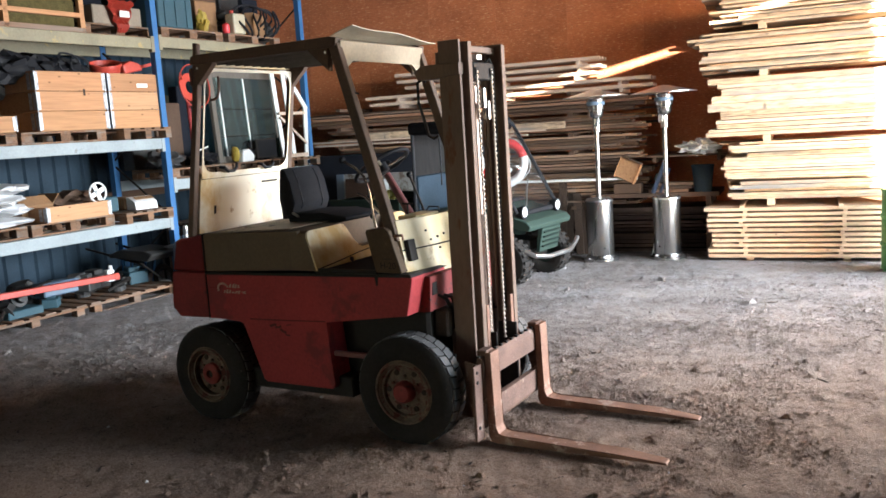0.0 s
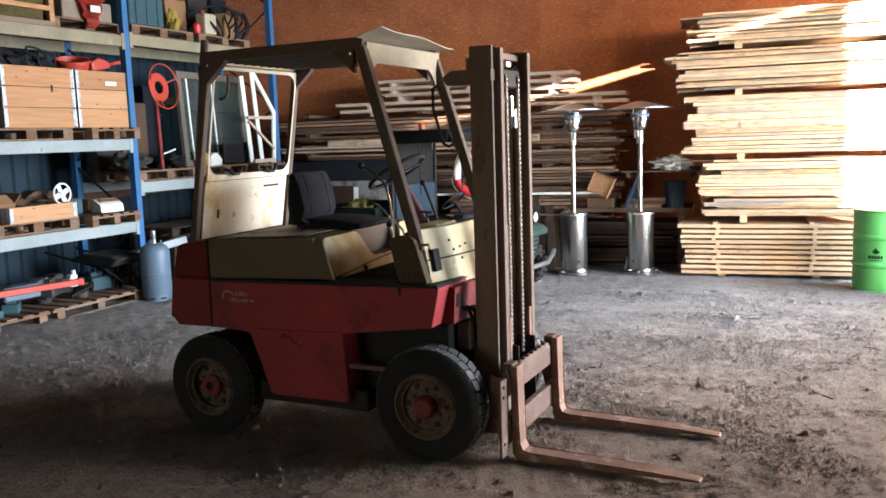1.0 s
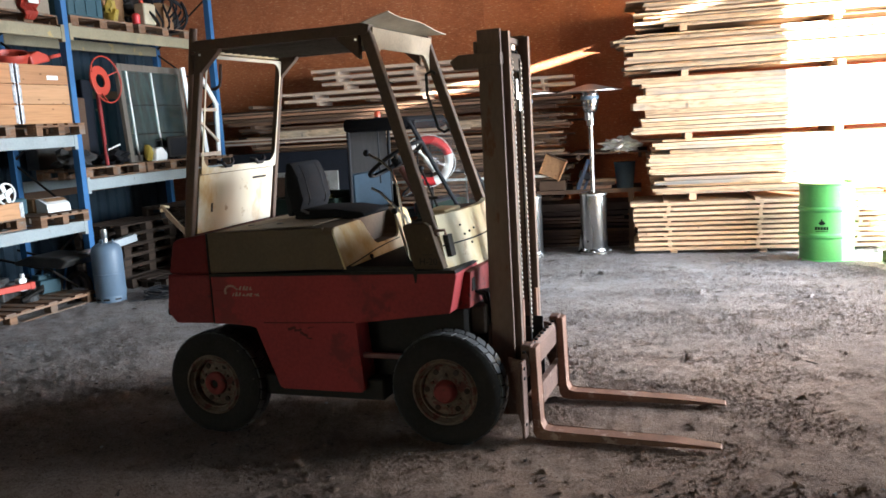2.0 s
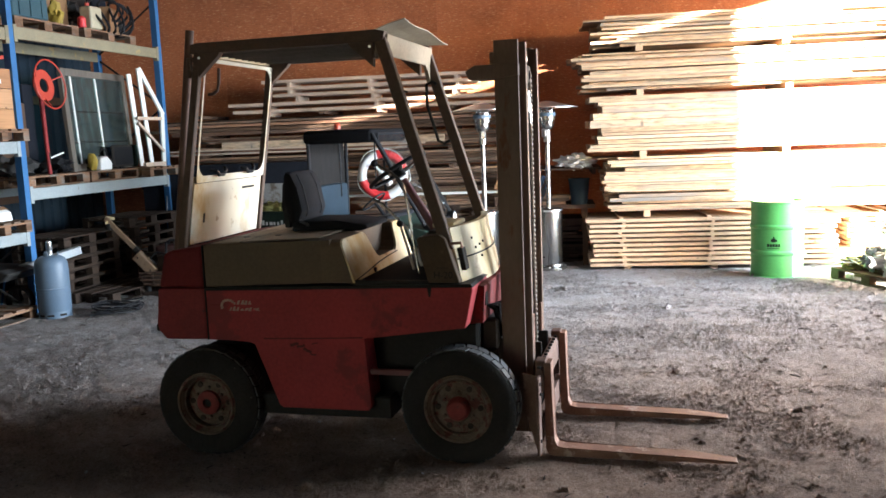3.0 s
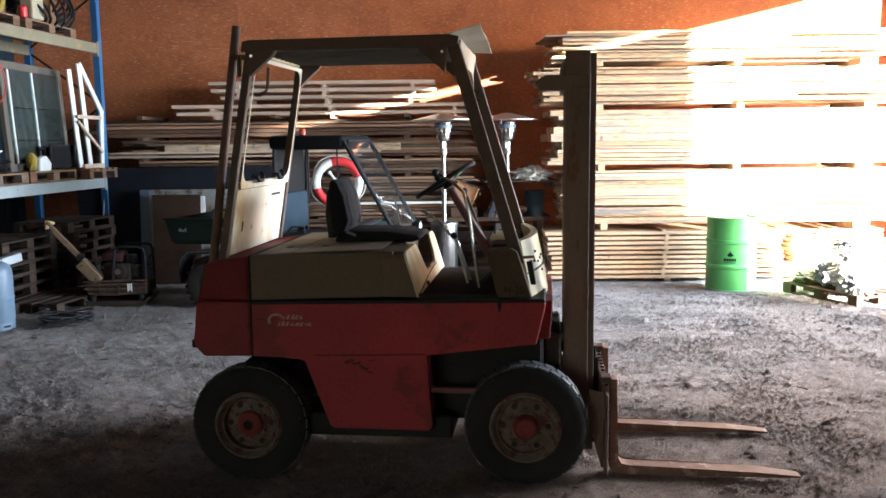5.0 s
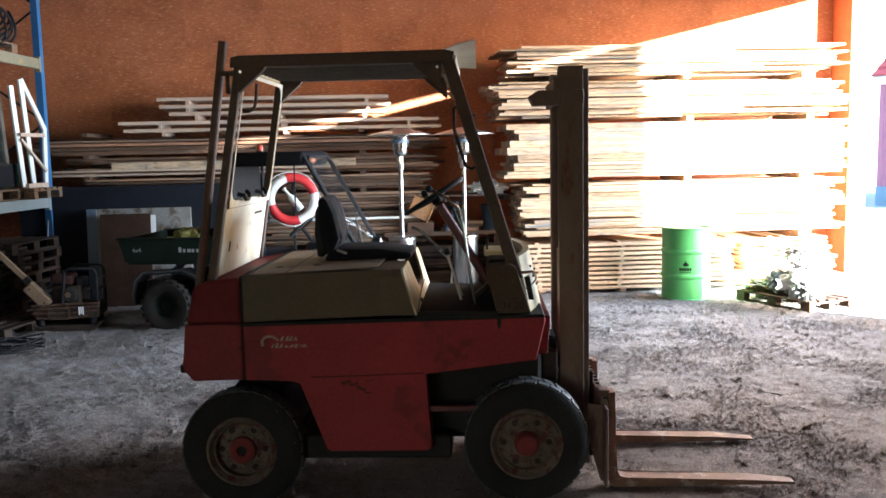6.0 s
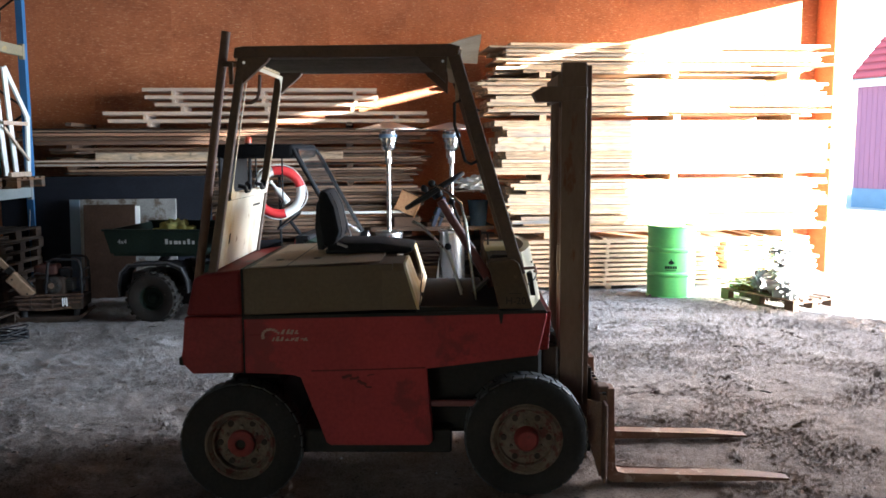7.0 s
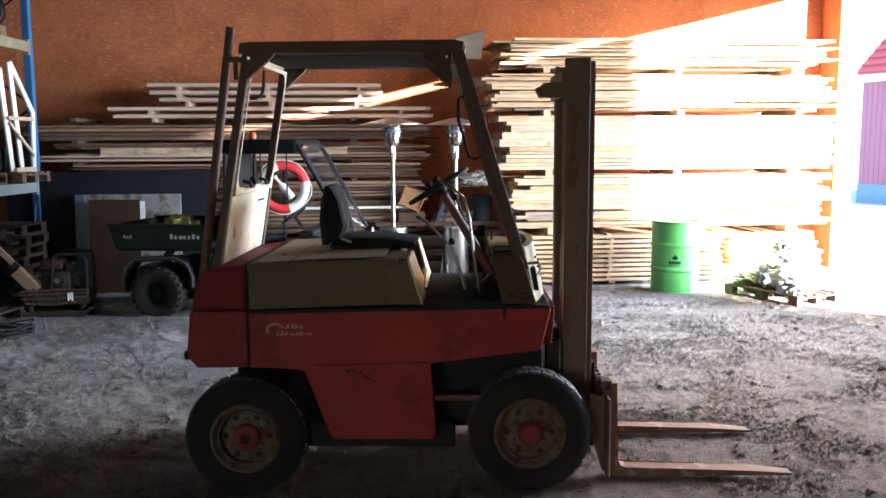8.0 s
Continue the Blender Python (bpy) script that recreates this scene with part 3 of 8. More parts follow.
def tube(bm, pts, r, seg=8, closed=False):
    """A round bar bent through the points."""
    pts = [Vector(p) for p in pts]
    rings, k = [], len(pts)
    up = Vector((0.123, 0.317, 0.94))
    for i, p in enumerate(pts):
        a = pts[(i - 1) % k] if closed or i > 0 else p
        b = pts[(i + 1) % k] if closed or i < k - 1 else p
        t = (b - a).normalized()
        s = t.cross(up).normalized()
        w = s.cross(t)
        rings.append([bm.verts.new(p + r * (math.cos(2 * math.pi * j / seg) * s + math.sin(2 * math.pi * j / seg) * w)) for j in range(seg)])
    for i in range(k if closed else k - 1):
        a, b = rings[i], rings[(i + 1) % k]
        for j in range(seg):
            bm.faces.new((a[j], a[(j + 1) % seg], b[(j + 1) % seg], b[j]))
    if not closed:
        bm.faces.new(rings[0][::-1])
        bm.faces.new(rings[-1])
    return bm


def lathe(bm, prof, seg=32, m=None, close=False):
    """Turns (radius, height) pairs about z."""
    rings = []
    for r, z in prof:
        rings.append([bm.verts.new((r * math.cos(2 * math.pi * j / seg), r * math.sin(2 * math.pi * j / seg), z)) for j in range(seg)])
    for a, b in zip(rings, rings[1:] + (rings[:1] if close else [])):
        for j in range(seg):
            bm.faces.new((a[j], a[(j + 1) % seg], b[(j + 1) % seg], b[j]))
    if not close:
        if prof[0][0] > 1e-5:
            bm.faces.new(rings[0][::-1])
        if prof[-1][0] > 1e-5:
            bm.faces.new(rings[-1])
    bmesh.ops.remove_doubles(bm, verts=[v for g in rings for v in g], dist=1e-6)
    if m is not None:
        bmesh.ops.transform(bm, matrix=m, verts=[v for g in rings for v in g if v.is_valid])
    return bm


def lump(bm, size, seed, m=None, rough=0.25, sub=2, freq=2.0):
    """A rounded uneven lump about the origin."""
    vs = bmesh.ops.create_icosphere(bm, subdivisions=sub, radius=1.0)["verts"]
    for v in vs:
        k = 1 + rough * noise.noise(v.co * freq + Vector((seed * 7.3, seed * 1.7, 0)))
        v.co = Vector((v.co.x * size[0], v.co.y * size[1], v.co.z * size[2])) * k
    if m is not None:
        bmesh.ops.transform(bm, matrix=m, verts=vs)
    return bm


def lettering(name, text, size, m, material, parent, label=""):
    cu = bpy.data.curves.new(name, "FONT")
    cu.body, cu.size, cu.extrude = text, size, 0.0008
    cu.align_x, cu.align_y = "CENTER", "CENTER"
    tmp = bpy.data.objects.new(name, cu)
    me = bpy.data.meshes.new_from_object(tmp)
    bpy.data.objects.remove(tmp)
    me.materials.append(material)
    ob = new(name, me)
    ob.parent = parent
    ob.matrix_basis = m
    return tagged(ob, label)


def floor_at(x, y):
    """The earth floor's mean height: level near the forklift, falling a little towards the timber."""
    return -0.02 - 0.0155 * max(0.0, y - 5.0) if y < 14 else -0.16


def floor_relief(x, y):
    """Ruts, clods and crumbs of the trodden earth."""
    p = Vector((x, y, 0))
    clod = max(0.0, noise.noise(p * 5.3 + Vector((3, 1, 0)))) * (0.6 + 0.8 * noise.noise(p * 0.9))
    return (0.024 * noise.noise(p * 0.7) + 0.010 * noise.noise(p * 2.3) + 0.020 * clod
            + 0.009 * noise.noise(p * 8.7) + 0.016 * max(0.0, noise.noise(p * 15)) + 0.013 * noise.noise(p * 24))


# ---- the hall ----
WEST, EAST, SOUTH, NORTH, TOP = -9.6, 4.68, -13.0, 13.95, 6.2


def ground():
    near_x = np.arange(-9.5, 5.0, 0.034)
    near_y = np.concatenate((np.arange(1.4, 9.0, 0.030), np.arange(9.0, 14.2, 0.05)))
    xs = np.concatenate(([-900, -200, -60, -25, -14, -10.5], near_x, [5.2, 6, 8, 12, 20, 40, 90, 250, 900]))
    ys = np.concatenate(([-900, -200, -60, -25, -14, -8, -4, -2, -1, 0], near_y, [14.4, 15, 17, 22, 35, 70, 200, 900]))
    verts = []
    for y in ys:
        for x in xs:
            z = floor_at(x, y)
            if -10 < x < 9 and -3 < y < 15:
                z += floor_relief(x, y)
            verts.append((x, y, z))
    w = len(xs)
    faces = [(j * w + i, j * w + i + 1, (j + 1) * w + i + 1, (j + 1) * w + i) for j in range(len(ys) - 1) for i in range(w - 1)]
    me = bpy.data.meshes.new("ground")
    me.from_pydata(verts, [], faces)
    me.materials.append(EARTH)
    for p in me.polygons:
        p.use_smooth = True
    return tagged(new("ground", me), "trodden grey-brown earth floor with crumbs and chips", "ground", kind="structure")


ground()

wall_n = thing("wall_north", "tall wall sheeted with orange-brown plywood panels", "wall", kind="structure")
part("backing", B(WEST - 0.3, EAST + 0.3, NORTH + 0.022, NORTH + 0.25, -0.4, TOP), LIMB, wall_n)
_pm = link_bm("panel", B(-0.6103, 0.6103, 0, 0.02, 0, 2.438, bevel=0.001), PLY)
for _i in range(12):
    for _j in range(3):
        _w = WEST + 0.61 + _i * 1.222
        if _w - 0.61 > EAST - 0.05:
            continue
        _o = new("panel", _pm)
        _o.parent = wall_n
        _o.matrix_basis = Matrix.Translation((_w, NORTH + random.uniform(0, 0.003), -0.25 + _j * 2.44))

wall_w = thing("wall_west", "grey-blue corrugated steel sheet wall", "wall", kind="structure")
# unseen gateway, added to hold the rear fill lamp
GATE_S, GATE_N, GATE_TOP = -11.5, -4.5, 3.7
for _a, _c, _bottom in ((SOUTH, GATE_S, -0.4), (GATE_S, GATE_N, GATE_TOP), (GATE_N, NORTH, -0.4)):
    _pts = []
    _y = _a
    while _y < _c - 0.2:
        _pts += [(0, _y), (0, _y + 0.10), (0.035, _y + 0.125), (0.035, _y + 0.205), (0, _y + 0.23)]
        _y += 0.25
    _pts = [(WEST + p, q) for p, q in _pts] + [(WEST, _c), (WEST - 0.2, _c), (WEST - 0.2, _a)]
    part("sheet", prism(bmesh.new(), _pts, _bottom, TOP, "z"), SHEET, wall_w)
for _z in (1.15, 2.6, 4.2):
    part("girt", B(WEST + 0.036, WEST + 0.13, GATE_N if _z < 4 else SOUTH, NORTH, _z, _z + 0.12), LIMB, wall_w)

# the east wall with its great doorway; a sliding leaf covers the southern part and leaves a slit above it
DOOR_N, DOOR_S, LINTEL = 13.33, 3.455, 4.510
wall_e = thing("wall_east", "plywood-lined wall beside a great doorway", "wall", kind="structure")
part("pier", B(EAST + 0.02, EAST + 0.3, DOOR_N, NORTH + 0.25, -0.4, TOP), WHITE, wall_e, "white-painted door jamb")
_q = new("panel", link_bm("panel", B(EAST, EAST + 0.02, DOOR_N + 0.02, NORTH, -0.3, TOP - 0.1, bevel=0.003), PLY))
_q.parent = wall_e
part("lintel", B(EAST, EAST + 0.3, SOUTH, DOOR_N, LINTEL, TOP), LIMB, wall_e)
leaf = thing("door_1", "large closed sliding door leaf of dark boards", "door", kind="structure")
for _k in range(16):
    part("board", B(EAST + 0.05, EAST + 0.11, DOOR_S - 1.02 * (_k + 1) + 0.004, DOOR_S - 1.02 * _k, -0.3, LINTEL - (0.105 - 0.011 * max(0, _k - 9) if _k < 15 else 0.03)), LIMB, leaf)
# unseen wall, pale so that it bounces light onto the near sides
part("wall_core", B(WEST - 0.2, EAST + 0.3, SOUTH - 0.2, SOUTH, -0.4, TOP), PALESHEET, thing("wall_south", "unseen wall, pale to bounce light", "wall", kind="structure"))
# unseen roof closing the hall, dark so that little light bounces down
solid("ceiling", B(WEST - 0.3, EAST + 0.4, SOUTH - 0.2, NORTH + 0.3, TOP, TOP + 0.2), CEIL, "unseen roof, dark to cut bounced light", "ceiling", kind="structure")

# ---- forklift ----
def tyre(r, w, parent, rim_r, name_m, hub_mat, deep=0.05, lugs=30):
    """One wheel about the local y axis, its outer face towards -y."""
    wheel = new("wheel")
    wheel.parent = parent
    wheel.matrix_basis = name_m
    tilt = Matrix.Rotation(radians(90), 4, "X")
    h = w / 2
    prof = [(rim_r, -h + 0.012), (rim_r + 0.02, -h), (r - 0.075, -h - 0.006), (r - 0.035, -h + 0.004), (r - 0.014, -h + 0.022), (r - 0.011, -h + 0.045),
            (r - 0.011, h - 0.045), (r - 0.014, h - 0.022), (r - 0.035, h - 0.004), (r - 0.075, h + 0.006), (rim_r + 0.02, h), (rim_r, h - 0.012)]
    bm = lathe(bmesh.new(), prof, 44, tilt, close=True)
    part("tyre", bm, RUBBER, wheel, smooth=True)
    lug = link_bm("tread_lug", prism(bmesh.new(), [(0.004, -0.032), (h - 0.045, -0.024), (h - 0.030, -0.016), (h - 0.030, 0.042), (h - 0.045, 0.038), (0.004, 0.028)], r - 0.014, r - 0.004, "x", 0.003), TREAD)
    for j in range(lugs):
        for s in (-1, 1):
            ob = new("tread_lug", lug)
            ob.parent = wheel
            ob.matrix_basis = Matrix.Rotation(2 * math.pi * (j + (0.5 if s > 0 else 0)) / lugs, 4, "Y") @ Matrix.Diagonal((1, s, 1, 1))
    rp = [(0.0, -h + deep + 0.005), (rim_r * 0.42, -h + deep), (rim_r * 0.52, -h + deep + 0.012), (rim_r * 0.80, -h + deep + 0.018), (rim_r * 0.86, -h + 0.02),
          (rim_r * 0.97, -h - 0.004), (rim_r + 0.012, -h + 0.002), (rim_r + 0.006, -h + 0.04), (rim_r + 0.006, h - 0.03), (0.0, h - 0.03)]
    part("rim", lathe(bmesh.new(), [(a, -b) for a, b in rp], 36, tilt), RIM, wheel, "dirty beige steel rim with red showing", smooth=True)
    part("rim_ring", tube(bmesh.new(), [(rim_r * 0.985 * math.cos(a), -h - 0.002, rim_r * 0.985 * math.sin(a)) for a in [2 * math.pi * k / 40 for k in range(40)]], 0.009, 7, True), RIM, wheel, smooth=True)
    part("rim_ring", tube(bmesh.new(), [(rim_r * 0.83 * math.cos(a), -h + 0.024, rim_r * 0.83 * math.sin(a)) for a in [2 * math.pi * k / 40 for k in range(40)]], 0.006, 6, True), RIM, wheel, smooth=True)
    for j in range(6):
        a = 2 * math.pi * j / 6
        p = Vector((math.cos(a) * rim_r * 0.66, -h + deep + 0.008, math.sin(a) * rim_r * 0.66))
        part("rim_hole", rod(bmesh.new(), p, p + Vector((0, 0.03, 0)), 0.017, seg=12), RIMDARK, wheel)
        a += math.pi / 6
        p = Vector((math.cos(a) * rim_r * 0.50, -h + deep - 0.012, math.sin(a) * rim_r * 0.50))
        part("wheel_nut", rod(bmesh.new(), p, p + Vector((0, 0.03, 0)), 0.011, seg=6), RIM, wheel)
    return wheel, h


def build_forklift():
    fl = thing("forklift", "old red and cream counterbalance forklift truck on earth floor", "forklift", pose(-2.135, 5.075, 0, 0, 0, -6.9))
    W = 0.6
    # red chassis with its skirt between the wheels
    side = [(-1.572, 0.70), (-1.30, 0.70), (-1.255, 0.685), (-1.125, 0.30), (-1.10, 0.285), (-0.55, 0.285), (-0.525, 0.31), (-0.565, 0.735), (0.06, 0.80),
            (0.112, 1.03), (0.105, 1.043), (-1.572, 1.012)]
    body = part("chassis", prism(bmesh.new(), side, -W, W, "y", 0.008), RED, fl)
    part("chassis_seam", prism(bmesh.new(), [(-1.575, 1.008), (0.112, 1.04), (0.10, 1.058), (-1.575, 1.026)], -W - 0.004, W + 0.004, "y"), DARKMETAL, body)
    part("underframe", B(-1.30, -0.42, -W + 0.05, W - 0.05, 0.225, 0.36, 0.01), DARKMETAL, body)
    part("axle_housing", B(-0.62, 0.10, -0.42, 0.42, 0.30, 0.80, 0.02), DARKMETAL, body)
    part("rear_axle", B(-1.72, -1.40, -0.42, 0.42, 0.24, 0.62, 0.03), DARKMETAL, body)
    part("step_slot", B(-0.54, -0.28, -W + 0.03, -W + 0.06, 0.50, 0.535, 0.006), COLUMN, body)
    # dark wear marks and the faded maker's emblem as plain shapes
    bm = bmesh.new()
    for u, z, run, rise, r in ((-1.03, 0.676, 0.055, 0.014, 0.009), (-0.985, 0.668, 0.05, 0.010, 0.007), (-0.945, 0.662, 0.05, -0.030, 0.009),
                               (-0.90, 0.628, 0.035, -0.008, 0.005), (-0.89, 0.690, 0.04, 0.004, 0.003)):
        pts = [(u + run * q / 4, -W - 0.0006, z + rise * q / 4 + random.uniform(-0.004, 0.004)) for q in range(5)]
        tube(bm, pts, r, 6)
    for v in bm.verts:
        v.co.y = -W + (v.co.y + W) * 0.25 - 0.0004
    tagged(part("scuff", bm, SCUFF, body), kind="stuff")
    rnd = random.Random(21)
    bm = bmesh.new()
    for k in range(9):
        a = radians(200 - 22 * k)
        u, z = -1.425 + 0.045 * math.cos(a), 0.915 + 0.036 * math.sin(a)
        prism(bm, [(u - 0.008, z - 0.006), (u + 0.008, z - 0.006), (u + 0.012, z + 0.008), (u - 0.004, z + 0.008)], -W - 0.003, -W - 0.0006, "y")
    for z, u0, n, tall in ((0.925, -1.365, 4, 0.030), (0.886, -1.42, 8, 0.024)):
        for k in range(n):
            u, h = u0 + 0.0255 * k + rnd.uniform(-0.003, 0.003), tall * rnd.uniform(0.6, 1.1)
            w, lean = rnd.uniform(0.010, 0.020), 0.010
            prism(bm, [(u, z), (u + w, z + rnd.uniform(-0.003, 0.003)), (u + w + lean, z + h), (u + lean, z + h * rnd.uniform(0.7, 1.1))], -W - 0.003, -W - 0.0006, "y")
            if k % 2:
                prism(bm, [(u, z + 0.002), (u + 0.024, z + 0.001), (u + 0.025, z + 0.008), (u + 0.002, z + 0.009)], -W - 0.003, -W - 0.0006, "y")
    tagged(part("emblem", bm, FADED, body, "faded flaking cream emblem"), kind="stuff")
    part("emblem_stripe", B(-1.545, -1.44, -W - 0.002, -W - 0.0005, 0.918, 0.923), RED2, body)
    part("skirt_crease", tube(bmesh.new(), [(-1.20, -W - 0.0005, 0.715), (-0.9, -W - 0.0005, 0.722), (-0.565, -W - 0.0005, 0.733)], 0.0035, 5), SCUFF, body)
    part("panel_seam", B(-1.580, -1.573, -W - 0.001, W + 0.001, 0.70, 1.29), DARKMETAL, body)
    part("oil_run", prism(bmesh.new(), [(-0.16, 1.055), (-0.128, 1.055), (-0.138, 0.985), (-0.148, 0.98)], -W - 0.003, -W - 0.0006, "y"), DARKMETAL, body)

    # counterweight
    cw = part("counterweight", prism(bmesh.new(), [(-1.582, 0.70), (-1.87, 0.695), (-1.925, 0.755), (-1.925, 0.80), (-1.905, 1.020), (-1.582, 1.020)], -W + 0.004, W - 0.004, "y", 0.012), RED3, fl)
    part("counterweight_top", prism(bmesh.new(), [(-1.582, 1.025), (-1.897, 1.025), (-1.845, 1.235), (-1.80, 1.255), (-1.582, 1.285)], -W + 0.004, W - 0.004, "y", 0.018), RED2, cw, "dark red upper block with chipped paint")
    part("tow_lug", B(-1.95, -1.915, -W + 0.02, -W + 0.12, 0.74, 0.79, 0.008), DARKMETAL, cw)

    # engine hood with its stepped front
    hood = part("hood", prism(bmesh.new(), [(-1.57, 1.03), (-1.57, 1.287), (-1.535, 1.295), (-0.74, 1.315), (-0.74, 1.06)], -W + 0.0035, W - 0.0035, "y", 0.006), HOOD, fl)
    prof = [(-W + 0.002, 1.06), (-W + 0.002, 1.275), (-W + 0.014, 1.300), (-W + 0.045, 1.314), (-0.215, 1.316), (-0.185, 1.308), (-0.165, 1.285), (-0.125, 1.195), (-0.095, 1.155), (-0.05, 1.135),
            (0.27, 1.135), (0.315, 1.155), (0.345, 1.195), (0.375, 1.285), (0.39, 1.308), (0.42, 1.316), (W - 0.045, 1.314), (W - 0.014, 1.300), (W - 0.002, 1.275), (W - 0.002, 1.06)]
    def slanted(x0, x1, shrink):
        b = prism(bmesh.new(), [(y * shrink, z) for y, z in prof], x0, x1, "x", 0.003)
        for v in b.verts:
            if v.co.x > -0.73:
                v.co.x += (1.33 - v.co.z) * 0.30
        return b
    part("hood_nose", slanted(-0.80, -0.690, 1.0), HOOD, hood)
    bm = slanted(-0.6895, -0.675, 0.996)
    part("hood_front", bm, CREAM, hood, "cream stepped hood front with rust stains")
    part("front_seam", tube(bmesh.new(), [(-0.676 + (1.33 - z) * 0.30 + 0.003, y, z) for y, z in ((-0.56, 1.072), (-0.42, 1.082), (-0.28, 1.094), (-0.12, 1.110), (0.1, 1.122), (0.3, 1.128))], 0.004, 5), DARKMETAL, hood)
    part("front_hole", rod(bmesh.new(), (-0.61, -0.22, 1.078), (-0.588, -0.22, 1.078), 0.016, seg=12), DARKMETAL, hood)
    top = lambda u: 1.295 + (u + 1.535) * 0.0449
    for u in (-1.33, -1.545):
        part("lid_seam", prism(bmesh.new(), [(u, top(u) - 0.004), (u + 0.007, top(u) - 0.004), (u + 0.007, top(u) + 0.0015), (u, top(u) + 0.0015)], -W + 0.03, W - 0.03, "y"), DARKMETAL, hood)
    for u in (-1.20, -1.42):
        part("lid_hole", lathe(bmesh.new(), [(0.024, 0), (0.022, 0.003), (0.0, 0.003)], 14, Matrix.Translation((u, -0.30, top(u)))), DARKMETAL, hood)
    part("lid_skin", prism(bmesh.new(), [(-1.53, top(-1.53) - 0.002), (-0.81, top(-0.81) - 0.002), (-0.81, top(-0.81) + 0.001), (-1.53, top(-1.53) + 0.001)], -W + 0.03, W - 0.03, "y"), DUSTYLID, hood, "dusty beige hood top, lit paler, with dark seams")

    # cab floor, cowl and dash
    part("cab_floor", B(-0.66, 0.02, -W + 0.05, W - 0.05, 1.045, 1.062, 0.003), BLACKPANEL, fl)
    part("floor_rail", B(-0.62, -0.15, -W + 0.01, -W + 0.04, 1.045, 1.075, 0.004), DARKMETAL, fl)
    for s in (-1, 1):
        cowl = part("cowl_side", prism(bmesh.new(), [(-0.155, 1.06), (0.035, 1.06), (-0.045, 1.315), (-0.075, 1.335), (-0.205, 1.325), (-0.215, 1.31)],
                                       s * (W - 0.015), s * (W - 0.155), "y", 0.007), COWLSHADE, fl)
        if s < 0:
            tagged(lettering("model_number", "H-20", 0.056, pose(-0.062, -W + 0.0135, 1.105, 90, 0, 0), DARKMETAL, cowl), kind="stuff")
            part("model_plate", B(-0.10, -0.03, -W + 0.0125, -W + 0.0145, 1.146, 1.149), DARKMETAL, cowl)
            part("cowl_latch", tube(bmesh.new(), [(-0.02, -W + 0.03, 1.285), (0.045, -W + 0.03, 1.29), (0.05, -W + 0.03, 1.262)], 0.009, 6), RUST, cowl)
    bm = bmesh.new()
    n = 14
    rows = []
    for i in range(n + 1):
        y = -0.52 + 1.04 * i / n
        bulge = 0.085 * (1 - (y / 0.52) ** 2)
        rows.append([bm.verts.new((0.04 + bulge, y, 1.02)), bm.verts.new((0.005 + bulge, y, 1.20)), bm.verts.new((-0.03 + bulge, y, 1.37)),
                     bm.verts.new((-0.07 + bulge, y, 1.37)), bm.verts.new((-0.03 + bulge, y, 1.02))])
    for a, b in zip(rows, rows[1:]):
        for j in range(5):
            bm.faces.new((a[j], a[(j + 1) % 5], b[(j + 1) % 5], b[j]))
    bm.faces.new(rows[0])
    bm.faces.new(rows[-1][::-1])
    cowl = part("front_cowl", bm, CREAM, fl, "cream curved front cowl with bolt holes")
    for y, z in ((-0.30, 1.285), (-0.27, 1.225), (-0.20, 1.235), (-0.13, 1.245), (-0.20, 1.165)):
            u = 0.075 + 0.085 * (1 - (y / 0.52) ** 2) - (z - 1.02) * 0.2 - 0.03
            part("bolt_hole", rod(bmesh.new(), (u - 0.012, y, z), (u + 0.004, y, z), 0.007, seg=8), DARKMETAL, cowl)
    part("cowl_opening", prism(bmesh.new(), [(0.0, 1.12), (0.056, 1.12), (0.034, 1.25), (0.0, 1.25)], -0.495, -0.415, "y", 0.004), DARKMETAL, cowl)
    part("cowl_seam", tube(bmesh.new(), [(0.012 + 0.085 * (1 - (y / 0.52) ** 2), y, 1.19) for y in [-0.52 + 1.04 * i / 12 for i in range(13)]], 0.005, 5), DARKMETAL, cowl)
    # plate takes the dull hub red in place of the shadow over it
    part("front_plate", prism(bmesh.new(), [(0.02, 0.79), (0.135, 0.80), (0.15, 1.02), (0.03, 1.03)], -0.45, 0.45, "y", 0.006), HUBRED, fl)
    part("front_slot", B(0.128, 0.150, -0.43, -0.37, 0.90, 0.98, 0.004), DARKMETAL, fl)
    part("dash", B(-0.20, -0.05, -0.42, 0.42, 1.28, 1.34, 0.012), DARKMETAL, fl)
    part("battery_cap", B(-0.22, -0.08, -0.20, 0.10, 1.335, 1.365, 0.008), CREAM, fl)
    part("cap_handle", tube(bmesh.new(), [(-0.20, -0.1, 1.365), (-0.20, -0.1, 1.43), (-0.24, -0.1, 1.435), (-0.16, -0.1, 1.435)], 0.007, 6), DARKMETAL, fl)

    # overhead guard
    guard = new("overhead_guard")
    guard.parent = fl
    Y = 0.49

    def post(name, a, b, w, d, mat_=GUARD):
        a, b = Vector(a), Vector(b)
        s = Vector((1, 0, 0))
        bm = bmesh.new()
        ring = lambda p: [bm.verts.new(p + Vector((du, dv, 0))) for du, dv in ((-w / 2, -d / 2), (w / 2, -d / 2), (w / 2, d / 2), (-w / 2, d / 2))]
        lo, hi = ring(a), ring(b)
        bm.faces.new(lo[::-1])
        bm.faces.new(hi)
        for i in range(4):
            bm.faces.new((lo[i], lo[(i + 1) % 4], hi[(i + 1) % 4], hi[i]))
        bmesh.ops.bevel(bm, geom=list(bm.edges), offset=0.008, segments=2, affect="EDGES", profile=0.5)
        return part(name, bm, mat_, guard)

